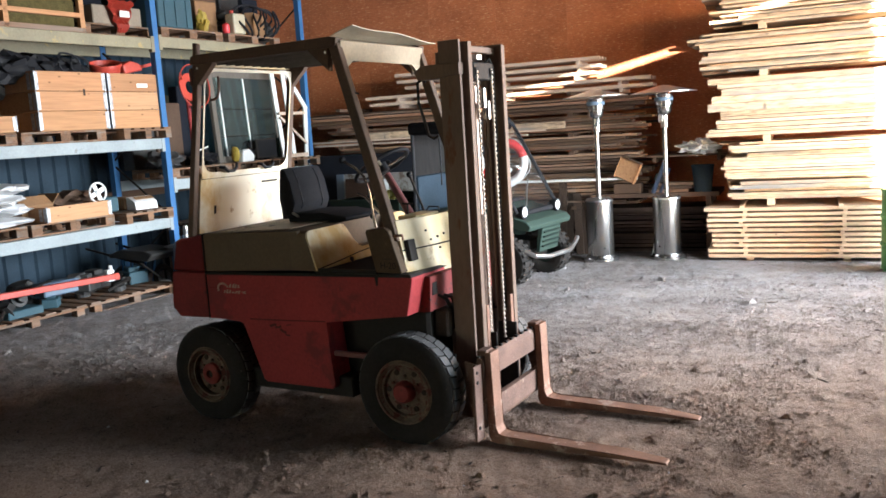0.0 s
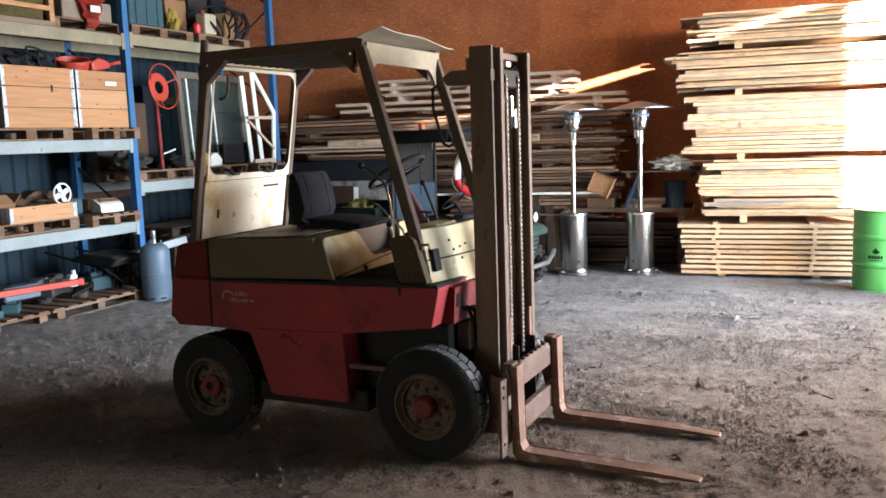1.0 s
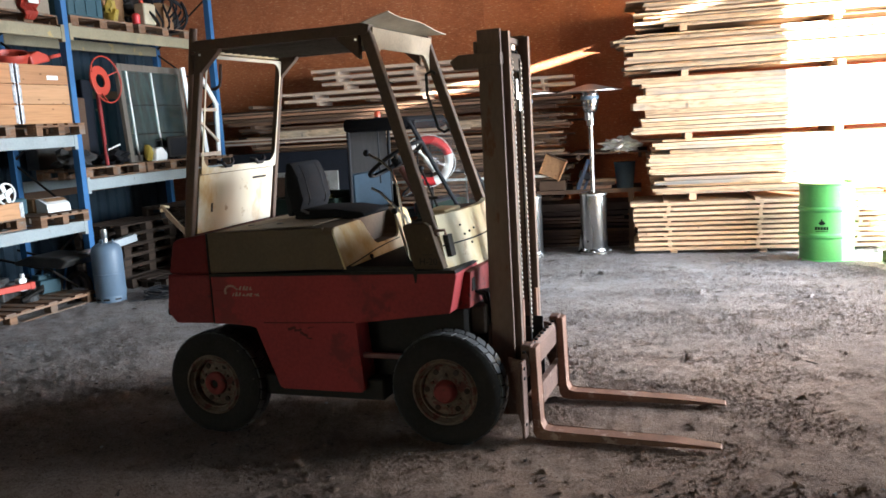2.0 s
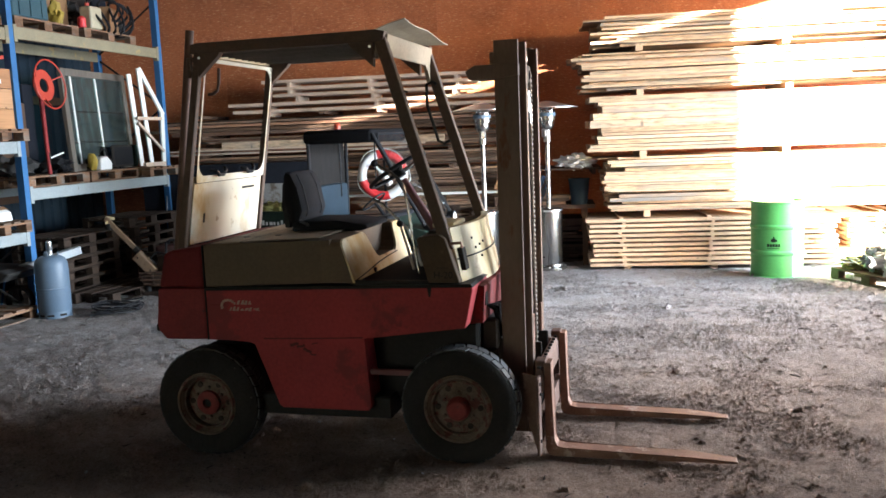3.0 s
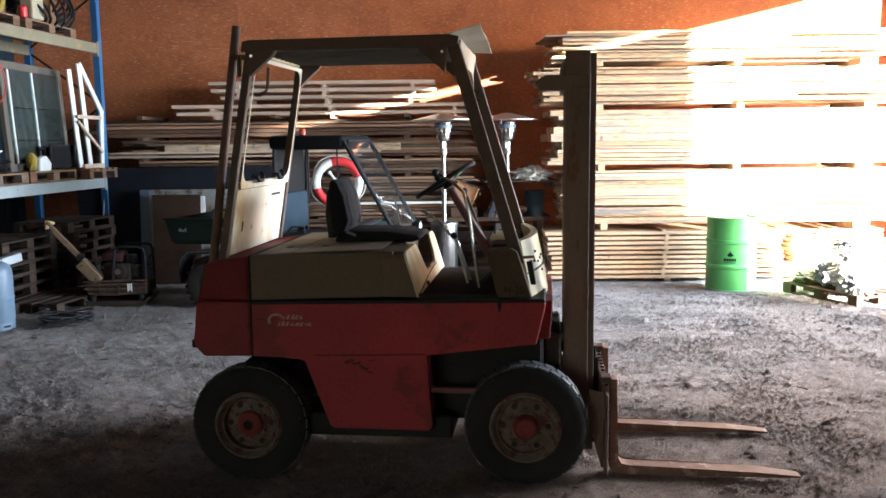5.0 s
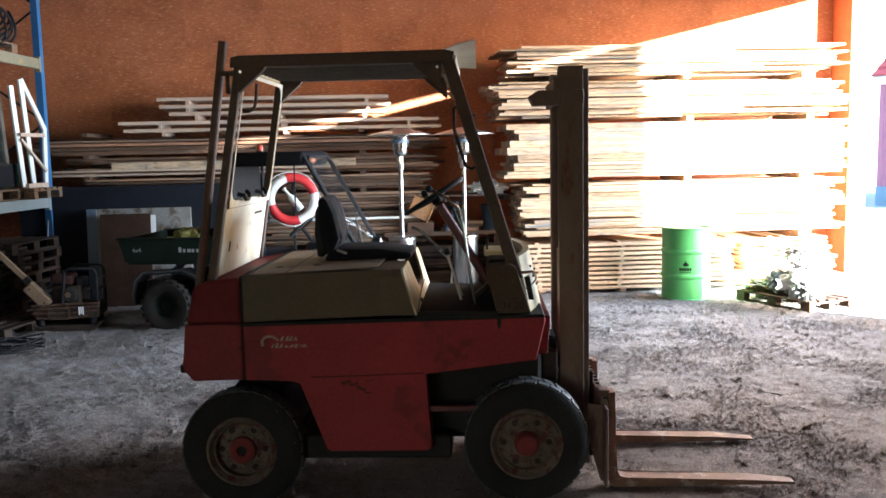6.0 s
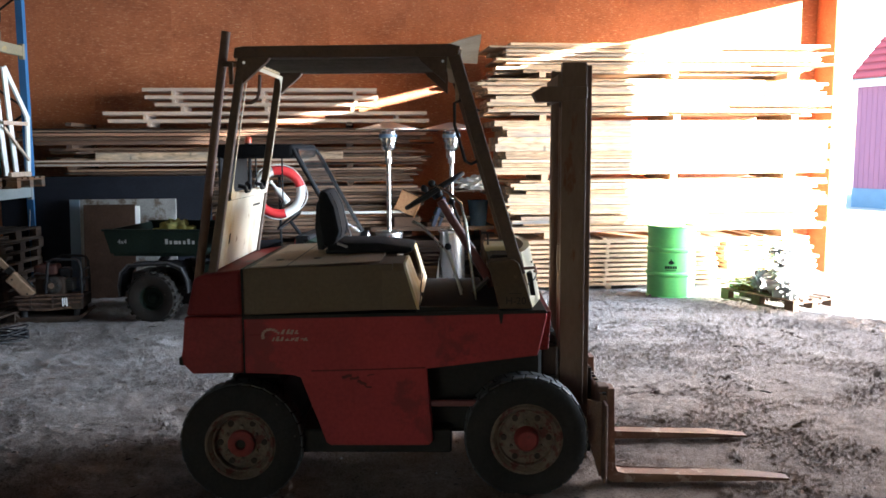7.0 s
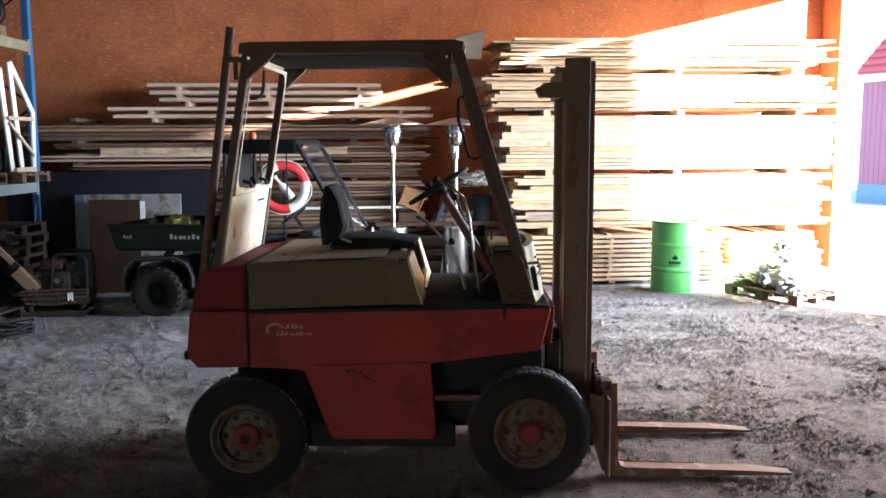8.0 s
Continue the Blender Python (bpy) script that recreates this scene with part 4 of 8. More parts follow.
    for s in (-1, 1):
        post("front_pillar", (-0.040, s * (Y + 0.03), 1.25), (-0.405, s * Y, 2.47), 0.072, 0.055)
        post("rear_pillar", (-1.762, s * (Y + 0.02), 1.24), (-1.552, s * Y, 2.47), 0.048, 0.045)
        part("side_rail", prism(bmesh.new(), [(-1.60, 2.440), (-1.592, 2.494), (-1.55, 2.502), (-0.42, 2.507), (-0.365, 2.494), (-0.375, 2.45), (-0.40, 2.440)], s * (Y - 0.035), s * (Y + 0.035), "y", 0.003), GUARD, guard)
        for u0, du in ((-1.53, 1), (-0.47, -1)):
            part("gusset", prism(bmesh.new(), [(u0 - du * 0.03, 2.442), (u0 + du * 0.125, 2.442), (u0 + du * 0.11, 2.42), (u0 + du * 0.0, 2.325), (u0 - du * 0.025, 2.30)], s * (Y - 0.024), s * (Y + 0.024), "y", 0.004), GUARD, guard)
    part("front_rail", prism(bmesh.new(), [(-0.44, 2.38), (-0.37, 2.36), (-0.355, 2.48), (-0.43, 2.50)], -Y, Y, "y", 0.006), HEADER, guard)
    part("rear_rail", prism(bmesh.new(), [(-1.60, 2.43), (-1.55, 2.43), (-1.545, 2.455), (-1.60, 2.455)], -Y, Y, "y", 0.006), CREAM, guard)
    for s in (-1, 1):
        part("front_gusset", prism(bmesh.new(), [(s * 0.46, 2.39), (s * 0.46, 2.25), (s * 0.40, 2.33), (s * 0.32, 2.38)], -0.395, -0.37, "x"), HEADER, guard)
    # sheet coloured dark for the shade between the ribs
    part("roof_sheet", B(-1.57, -0.40, -Y + 0.036, Y - 0.036, 2.456, 2.462), GRIMESHADE, guard, "ribbed roof sheet, dark as the shade between its ribs")
    for k in range(10):
        y = -0.41 + 0.0911 * k
        part("roof_rib", B(-1.56, -0.41, y - 0.005, y + 0.005, 2.440, 2.4555, 0.002), SLAT, guard)
    part("cross_bar", B(-1.02, -0.97, -Y + 0.036, Y - 0.036, 2.4625, 2.485, 0.004), GUARD, guard)
    # bent rain visor
    bm = bmesh.new()
    rows = []
    for i in range(11):
        y = -0.50 + i * 0.1
        sag = 0.008 * math.sin(i * 0.9) + 0.055 * (i / 10)
        rows.append([bm.verts.new(p) for p in ((-0.44, y, 2.508), (-0.35, y, 2.538 - sag * 0.5), (-0.25, y, 2.562 - sag), (-0.25, y, 2.556 - sag), (-0.35, y, 2.532 - sag * 0.5), (-0.44, y, 2.502))])
    for a, b in zip(rows, rows[1:]):
        for j in range(6):
            bm.faces.new((a[j], a[(j + 1) % 6], b[(j + 1) % 6], b[j]))
    bm.faces.new(rows[0])
    bm.faces.new(rows[-1][::-1])
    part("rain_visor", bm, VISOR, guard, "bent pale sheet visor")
    part("pillar_clip", tube(bmesh.new(), [(-0.35, -Y - 0.02, 2.16), (-0.30, -Y - 0.02, 2.165), (-0.26, -Y + 0.02, 2.15)], 0.006, 6), DARKMETAL, guard)
    part("grab_handle", tube(bmesh.new(), [(-0.33, Y - 0.03, 2.24), (-0.36, Y - 0.03, 2.26), (-0.40, Y - 0.03, 2.24), (-0.40, Y - 0.03, 2.10), (-0.33, Y - 0.03, 1.86), (-0.29, Y - 0.03, 1.84), (-0.25, Y - 0.03, 1.86)], 0.011, 8), DARKMETAL, guard)
    part("hook", tube(bmesh.new(), [(-1.49, -0.38, 2.36), (-1.497, -0.38, 2.27), (-1.51, -0.38, 2.225), (-1.545, -0.38, 2.205), (-1.575, -0.38, 2.205)], 0.010, 8), EXHAUST, guard, "rusty bent hook")
    for u in (-1.545, -0.46):
        part("gusset_bolt", rod(bmesh.new(), (u, -Y - 0.028, 2.415), (u, -Y - 0.022, 2.415), 0.008, seg=8), ALU, guard)
    part("bracket_tab", B(-1.632, -1.612, -Y - 0.02, -Y + 0.02, 2.30, 2.42, 0.004), GUARD, guard)

    # rear panel with its round-cornered opening
    back = new("rear_panel")
    back.parent = fl
    lean = Matrix(((1, 0, 0.171, -1.757 - 0.171 * 1.24), (0, 1, 0, 0), (0, 0, 1, 0), (0, 0, 0, 1)))

    def leaned(bm):
        bmesh.ops.transform(bm, matrix=lean, verts=bm.verts)
        return bm

    part("lower_sheet", leaned(B(-0.012, 0.012, -Y + 0.03, Y - 0.03, 1.27, 1.70, 0.003)), PANELCREAM, back, "cream sheet with rust streaks")
    # frame as ring: outer rectangle, inner rounded rectangle
    bm = bmesh.new()
    def rr(y0, y1, z0, z1, r, x):
        out = []
        for cy, cz, a0 in ((y1 - r, z1 - r, 0), (y0 + r, z1 - r, 90), (y0 + r, z0 + r, 180), (y1 - r, z0 + r, 270)):
            for k in range(5):
                a = radians(a0 + 22.5 * k)
                out.append((x, cy + r * math.cos(a), cz + r * math.sin(a)))
        return out
    loops = [[bm.verts.new(p) for p in rr(*q)] for q in ((-0.462, 0.462, 1.66, 2.418, 0.02, 0.022), (-0.448, 0.448, 1.70, 2.396, 0.09, 0.022), (-0.448, 0.448, 1.70, 2.396, 0.09, 0.027), (-0.462, 0.462, 1.66, 2.418, 0.02, 0.027))]
    for a, b in zip(loops, loops[1:] + loops[:1]):
        for j in range(20):
            bm.faces.new((a[j], a[(j + 1) % 20], b[(j + 1) % 20], b[j]))
    part("opening_frame", leaned(bm), PANELCREAM, back, "white-cream frame round the rear opening")
    part("sheet_seam", leaned(B(0.012, 0.016, -Y + 0.04, Y - 0.04, 1.655, 1.662)), DARKMETAL, back)
    for y in (-0.28, 0.12):
        part("pull_handle", leaned(tube(bmesh.new(), [(0.015, y, 1.735), (0.05, y + 0.02, 1.725), (0.055, y + 0.05, 1.70), (0.055, y + 0.11, 1.70), (0.05, y + 0.14, 1.725), (0.02, y + 0.17, 1.745)], 0.012, 7)), BLACK, back)
    part("rust_mark", leaned(B(0.0125, 0.0145, 0.18, 0.36, 1.585, 1.60)), DARKMETAL, back)
    part("rust_mark", leaned(B(0.0125, 0.0145, -0.32, -0.30, 1.40, 1.46)), DARKMETAL, back)

    # exhaust stack
    ex = part("exhaust_pipe", tube(bmesh.new(), [(-1.925, -0.37, 0.80), (-1.90, -0.37, 1.10), (-1.845, -0.37, 1.45), (-1.705, -0.37, 2.40), (-1.675, -0.37, 2.60)], 0.026, 12), EXHAUST, fl, "rusty brown exhaust stack", smooth=True)
    part("exhaust_bracket", B(-1.70, -1.55, -0.40, -0.36, 2.405, 2.435, 0.004), GUARD, ex)

    # seat
    seat = new("seat")
    seat.parent = fl
    part("cushion", prism(bmesh.new(), [(-1.16, 1.335), (-0.70, 1.318), (-0.648, 1.335), (-0.66, 1.360), (-0.85, 1.384), (-1.10, 1.385), (-1.17, 1.37)], -0.17, 0.25, "y", 0.014), FABRIC, seat, smooth=True)
    bm = prism(bmesh.new(), [(-1.12, 1.37), (-1.085, 1.45), (-1.115, 1.60), (-1.155, 1.685), (-1.185, 1.705), (-1.212, 1.685), (-1.205, 1.52), (-1.19, 1.36)], -0.17, 0.24, "y", 0.022)
    part("backrest", bm, FABRIC, seat, "dark grey fabric backrest with black shell", smooth=True)
    part("backrest_shell", prism(bmesh.new(), [(-1.185, 1.34), (-1.20, 1.50), (-1.205, 1.66), (-1.228, 1.62), (-1.238, 1.48), (-1.225, 1.34)], -0.15, 0.23, "y", 0.008), BLACK, seat)
    for y in (-0.08, 0.15):
        part("seam_welt", tube(bmesh.new(), [(-1.10, y, 1.41), (-1.088, y, 1.455), (-1.117, y, 1.60), (-1.155, y, 1.68)], 0.008, 6), BLACK, seat)
    part("seat_base", B(-1.18, -0.75, -0.14, 0.21, 1.318, 1.345, 0.006), BLACK, seat)
    part("recline_lever", rod(bmesh.new(), (-1.10, -0.185, 1.385), (-1.04, -0.20, 1.365), 0.008), CHROME, seat)

    # steering
    st = new("steering_column")
    st.parent = fl
    part("column", rod(bmesh.new(), (-0.16, 0.12, 1.08), (-0.49, 0.12, 1.62), 0.032, 0.026, 12), COLUMN, st, "dull red-brown steering column", smooth=True)
    axis = Vector((-0.52, 0, 0.85)).normalized()
    wm = Matrix.Translation((-0.515, 0.12, 1.665)) @ axis.to_track_quat("Z", "Y").to_matrix().to_4x4()
    wheel = part("steering_wheel", tube(bmesh.new(), [(0.205 * math.cos(a), 0.205 * math.sin(a), 0.02) for a in [2 * math.pi * k / 30 for k in range(30)]], 0.014, 8, True), BLACK, st, m=wm, smooth=True)
    for k in range(3):
        a = 2 * math.pi * k / 3 + 0.5
        part("spoke", tube(bmesh.new(), [(0, 0, 0.0), (0.1 * math.cos(a), 0.1 * math.sin(a), 0.005), (0.2 * math.cos(a), 0.2 * math.sin(a), 0.02)], 0.009, 6), CHROME if k < 2 else BLACK, wheel)
    part("wheel_hub", rod(bmesh.new(), (0, 0, -0.03), (0, 0, 0.03), 0.035, seg=14), BLACK, wheel)
    part("spinner_knob", lump(bmesh.new(), (0.022, 0.022, 0.028), 3, Matrix.Translation((-0.19, -0.06, 0.06)), 0.0), BLACK, wheel)
    for k, (pts, metal) in enumerate((([(-0.28, -0.33, 1.07), (-0.31, -0.33, 1.30), (-0.335, -0.33, 1.52), (-0.365, -0.33, 1.63), (-0.43, -0.33, 1.69), (-0.53, -0.33, 1.745)], CHROME),
                                      ([(-0.36, -0.16, 1.07), (-0.40, -0.16, 1.22), (-0.44, -0.16, 1.36)], CHROME),
                                      ([(-0.22, 0.30, 1.07), (-0.30, 0.30, 1.30), (-0.38, 0.30, 1.50), (-0.42, 0.30, 1.60)], DARKMETAL))):
        lv = part("lever", tube(bmesh.new(), pts, 0.009, 7), metal, st, smooth=True)
        part("lever_knob", lump(bmesh.new(), (0.022, 0.022, 0.022), k, Matrix.Translation(pts[-1]), 0.0), BLACK, lv, smooth=True)
    part("pedal", prism(bmesh.new(), [(-0.30, 1.07), (-0.20, 1.16), (-0.19, 1.15), (-0.28, 1.06)], -0.12, -0.02, "y"), DARKMETAL, st)
    part("brake_lever", tube(bmesh.new(), [(-0.36, 0.02, 1.06), (-0.44, 0.02, 1.30), (-0.60, 0.0, 1.47), (-0.66, 0.0, 1.50)], 0.010, 6), CHROME, st)

    # mast
    mast = new("mast")
    mast.parent = fl
    for s in (-1, 1):
        y = s * 0.315
        # outer channel, open towards the middle, with the inner rail nested in it
        o, i = (s * 0.302, s * 0.235)
        sec = [(0.215, o), (0.356, o), (0.356, s * 0.278), (0.335, s * 0.270), (0.335, o - s * 0.020), (0.237, o - s * 0.020), (0.237, i), (0.215, i)]
        part("outer_rail", prism(bmesh.new(), sec, 0.10, 2.425, "z", 0.003), MAST, mast)
        o, i = (s * 0.252, s * 0.205)
        sec = [(0.262, o), (0.392, o), (0.392, i), (0.374, i), (0.374, o - s * 0.016), (0.280, o - s * 0.016), (0.280, i), (0.262, i)]
        part("inner_rail", prism(bmesh.new(), sec, 0.08, 2.412, "z", 0.002), MAST, mast, "worn pale-edged inner rail")
        part("rail_foot", B(0.375, 0.392, s * 0.195, s * 0.155, 0.30, 0.80, 0.003), RUST, mast)
        # leaf chains
        bm = bmesh.new()
        yc = s * 0.100 + 0.004
        for k in range(58):
            z = 0.52 + 0.030 * k
            box(bm, 0.355, 0.372, yc - 0.009, yc + 0.009, z, z + 0.018, 0.004)
            box(bm, 0.357, 0.366, yc - 0.004, yc + 0.004, z + 0.017, z + 0.032)
        part("lift_chain", bm, CHAIN, mast, "oily steel leaf chain")
        part("chain_wheel", rod(bmesh.new(), (0.318, yc - 0.02, 2.24), (0.318, yc + 0.02, 2.24), 0.052, seg=18), DARKMETAL, mast)
        part("tilt_cylinder", rod(bmesh.new(), (0.0, s * 0.24, 0.66), (0.23, s * 0.24, 0.72), 0.04, seg=12), DARKMETAL, mast)
    part("lift_cylinder", rod(bmesh.new(), (0.275, 0.01, 0.12), (0.275, 0.01, 1.35), 0.045, seg=18), MAST, mast, smooth=True)
    part("lift_rod", rod(bmesh.new(), (0.275, 0.01, 1.35), (0.275, 0.01, 2.16), 0.026, seg=14), STEELROD, mast, smooth=True)
    part("rod_head", B(0.25, 0.36, -0.13, 0.14, 2.19, 2.30, 0.008), DARKMETAL, mast)
    part("chain_anchor", rod(bmesh.new(), (0.35, -0.02, 2.02), (0.35, -0.02, 2.14), 0.028, seg=14), CHROME, mast, smooth=True)
    part("chain_anchor", rod(bmesh.new(), (0.355, 0.03, 1.95), (0.355, 0.03, 2.06), 0.024, seg=14), CHROME, mast, smooth=True)
    part("anchor_plate", B(0.33, 0.37, -0.10, -0.03, 2.31, 2.345, 0.004), ALU, mast)
    part("hose", tube(bmesh.new(), [(0.30, 0.14, 2.30), (0.32, 0.16, 2.33), (0.33, 0.19, 2.28), (0.33, 0.20, 1.6), (0.33, 0.20, 0.7)], 0.011, 7), DARKMETAL, mast)
    part("top_bracket", prism(bmesh.new(), [(0.045, 2.255), (0.10, 2.290), (0.358, 2.290), (0.358, 2.222), (0.20, 2.205), (0.07, 2.205)], -0.318, -0.20, "y", 0.005), MAST, mast)
    part("top_tie", B(0.19, 0.214, -0.30, 0.30, 2.21, 2.36, 0.005), MAST, mast)
    part("top_tie", B(0.285, 0.33, -0.235, 0.235, 2.36, 2.40, 0.005), MAST, mast)
    part("lower_tie", B(0.19, 0.214, -0.30, 0.30, 0.50, 0.66, 0.005), MAST, mast)
    part("lower_tie", B(0.19, 0.214, -0.30, 0.30, 0.12, 0.22, 0.005), MAST, mast)
    part("mast_pivot", B(0.02, 0.19, -0.30, 0.30, 0.26, 0.40, 0.01), DARKMETAL, mast)

    for s in (-1, 1):
        part("tilt_bracket", B(0.10, 0.20, s * 0.36, s * 0.26, 0.62, 0.80, 0.012), RIMDARK, mast)
    for k in range(4):
        part("hydraulic_hose", tube(bmesh.new(), [(0.06, -0.34 + 0.06 * k, 0.78), (0.12, -0.36 + 0.07 * k, 0.90 - 0.02 * k), (0.18, -0.32 + 0.07 * k, 0.86), (0.20, -0.24 + 0.06 * k, 0.70)], 0.014, 7), DARKMETAL, mast, smooth=True)
    # carriage and forks
    car = new("fork_carriage")
    car.parent = fl
    part("upper_bar", prism(bmesh.new(), [(0.43, 0.39), (0.475, 0.39), (0.475, 0.51), (0.46, 0.54), (0.432, 0.54)], -0.445, 0.445, "y", 0.005), CARRIAGE, car)
    part("lower_bar", prism(bmesh.new(), [(0.43, 0.10), (0.46, 0.09), (0.475, 0.12), (0.475, 0.25), (0.432, 0.25)], -0.445, 0.445, "y", 0.005), CARRIAGE, car)
    for s in (-1, 1):
        part("side_plate", B(0.446, 0.464, s * 0.447, s * 0.545, 0.04, 0.50, 0.004), CARRIAGE, car)
        for z in (0.12, 0.40, 0.46):
            part("plate_bolt", rod(bmesh.new(), (0.464, s * 0.51, z), (0.470, s * 0.51, z), 0.011, seg=8), DARKMETAL, car)
        part("side_gusset", prism(bmesh.new(), [(0.36, 0.51), (0.445, 0.49), (0.445, 0.05), (0.432, 0.05), (0.36, 0.31)], s * 0.447, s * 0.462, "y", 0.003), CARRIAGE, car)
        part("roller_plate", B(0.30, 0.43, s * 0.14, s * 0.155, 0.09, 0.62, 0.004), DARKMETAL, car)
        for z in (0.18, 0.46):
            part("roller", rod(bmesh.new(), (0.325, s * 0.155, z), (0.325, s * 0.20, z), 0.040, seg=14), DARKMETAL, car)
    for k in range(13):
        y = -0.46 + 0.077 * k
        part("notch_tooth", B(0.445, 0.465, y - 0.012, y + 0.012, 0.538, 0.550), DARKMETAL, car)
    for yc in (-0.375, 0.375):
        fk = new("fork")
        fk.parent = car
        prof = [(0.478, 0.565), (0.520, 0.565), (0.527, 0.10), (0.545, 0.062), (0.585, 0.053), (1.30, 0.040), (1.55, 0.020), (1.557, 0.008), (0.54, 0.0), (0.497, 0.010), (0.480, 0.045)]
        bm = prism(bmesh.new(), prof, yc - 0.055, yc + 0.055, "y", 0.005)
        for v in bm.verts:
            if v.co.x > 1.3:
                v.co.y = yc + (v.co.y - yc) * (1 - 0.28 * (v.co.x - 1.3) / 0.22)
        part("blade", bm, RUST, fk)
        part("hook_lug", B(0.425, 0.49, yc - 0.05, yc + 0.05, 0.535, 0.575, 0.006), CARRIAGE, fk)

    # wheels: r, width
    for u, r, w, rim, dp, out, sink in ((0.0, 0.352, 0.20, 0.192, 0.03, 0.015, 0.028), (-1.605, 0.350, 0.19, 0.188, 0.045, 0.040, 0.052)):
        for s in (-1, 1):
            m = Matrix.Translation((u, s * (W + out - w / 2), r - sink))
            if s > 0:
                m = m @ Matrix.Rotation(math.pi, 4, "Z")
            wh, h = tyre(r, w, fl, rim, m, RED, dp)
            tl = Matrix.Rotation(radians(90), 4, "X")
            if u == 0.0:
                part("hub", lathe(bmesh.new(), [(0.0, h + 0.03), (0.052, h + 0.028), (0.066, h + 0.012), (0.072, h - 0.045), (0.0, h - 0.045)], 24, tl), HUBRED, wh, "red hub cap", smooth=True)
            else:
                part("hub", lathe(bmesh.new(), [(0.0, h - 0.035), (0.028, h - 0.035), (0.030, h - 0.01), (0.058, h - 0.012), (0.075, h - 0.022), (0.080, h - 0.06), (0.0, h - 0.06)], 24, tl), HUBRED, wh, "red hub with open centre", smooth=True)
                part("hub_bore", lathe(bmesh.new(), [(0.0, h - 0.03), (0.027, h - 0.03), (0.0, h - 0.04)], 16, tl), DARKMETAL, wh)
    return fl


build_forklift()

# ---- timber stacks at the north wall ----
def board_mesh(name, material):
    return link_bm(name, B(-0.5, 0.5, -0.5, 0.5, -0.5, 0.5), material)


UNIT_PINE, UNIT_BATTEN, UNIT_OLD, UNIT_PALE = board_mesh("board", PINE), board_mesh("board", PINE2), board_mesh("board", OLDWOOD), board_mesh("board", PALEWOOD)
UNIT_SPACER = board_mesh("spacer", PINE2)
UNIT_DARK = board_mesh("board", DARKBOARD)


def put(name, mesh, parent, x0, x1, y0, y1, z0, z1, turn=0.0):
    ob = new(name, mesh)
    ob.parent = parent
    ob.matrix_basis = Matrix.Translation(((x0 + x1) / 2, (y0 + y1) / 2, (z0 + z1) / 2)) @ Matrix.Rotation(turn, 4, "Y") @ Matrix.Diagonal((x1 - x0, y1 - y0, z1 - z0, 1))
    return ob


def timber_pile(label, z0, z1, x0, x1, thick, front, mesh, ragged, gap=0.0, deep=1.15, rows=3, seed=0, odd=0.0):
    """Layers of boards, thick = the range of board thickness; odd = the share of short, long or set-back boards."""
    rnd = random.Random(seed)
    p = thing("timber_stack", label, "timber stack", group="stacked timber piles")
    hs = []
    while sum(hs) < z1 - z0:
        hs.append(rnd.uniform(*thick))
    k = (z1 - z0) / sum(hs)
    z = z0
    shift = 0.0
    for h in (h * k for h in hs):
        # neighbouring layers often end together
        if rnd.random() < 0.55:
            shift = rnd.uniform(-ragged, ragged)
        for r in range(rows):
            a = x0 + shift + rnd.uniform(-0.3, 0.3) * ragged
            b = x1 + rnd.uniform(-ragged, ragged)
            y0 = front + deep * r / rows + (rnd.uniform(-0.02, 0.05) if r == 0 else 0)
            if r == 0 and rnd.random() < odd:
                y0 += rnd.uniform(0.04, 0.16)
                a += rnd.uniform(-0.15, 0.5)
                if rnd.random() < 0.4:
                    b -= rnd.uniform(0.5, 2.6)
            put("board", mesh, p, a, b, y0, front + deep * (r + 1) / rows - 0.006, z + 0.001, z + h - gap - (rnd.choice((0.002, 0.003, 0.005, 0.009)) if not gap else 0.001), rnd.uniform(-0.0016, 0.0016))
        if gap:
            for sx in (x0 + 0.42, (x0 + x1) / 2 - 0.05, x1 - 0.5):
                s = sx + rnd.uniform(-0.04, 0.04)
                put("spacer", UNIT_SPACER, p, s, s + 0.05, front - 0.01 + rnd.uniform(-0.01, 0.01), front + deep, z + h - gap, z + h)
        z += h
    return p


FLOOR_N = floor_at(0, 12.4) - 0.012
FRONT = 12.08


def bearers(z0, z1, x0, x1, label):
    b = thing("stack_bearer", label, "timber bearer", group="bearers between the piles")
    for s in (0.10, 0.52, 0.90):
        x = x0 + (x1 - x0) * s
        put("bearer", UNIT_SPACER, b, x, x + 0.095, FRONT + 0.02, FRONT + 1.15, z0, z1)


_low = "pile of pale spruce battens separated by thin spacers"
bearers(FLOOR_N, FLOOR_N + 0.07, -0.95, 1.9, "squared timber bearers lying on the earth floor")
timber_pile(_low, FLOOR_N + 0.07, 0.625, -1.15, 2.25, (0.0776, 0.0777), FRONT - 0.03, UNIT_BATTEN, 0.07, gap=0.026, seed=1)
timber_pile("pile of reddish spruce battens separated by thin spacers", FLOOR_N + 0.07, 0.625, 2.35, 3.75, (0.0776, 0.0777), FRONT + 0.02, UNIT_BATTEN, 0.10, gap=0.026, seed=2)
bearers(0.625, 0.715, -0.85, 3.7, "squared bearers between timber piles")
timber_pile("thick pile of fresh-sawn pine boards with grey stain", 0.715, 1.475, -0.88, 3.88, (0.028, 0.075), FRONT, UNIT_PINE, 0.15, seed=3, odd=0.25)
bearers(1.475, 1.56, -0.9, 3.7, "squared bearers between timber piles")
timber_pile("pile of wide pale pine planks on edge with knots", 1.56, 2.335, -1.06, 3.95, (0.04, 0.115), FRONT - 0.02, UNIT_PINE, 0.12, seed=4, odd=0.12)
bearers(2.335, 2.415, -0.95, 3.8, "squared bearers between timber piles")
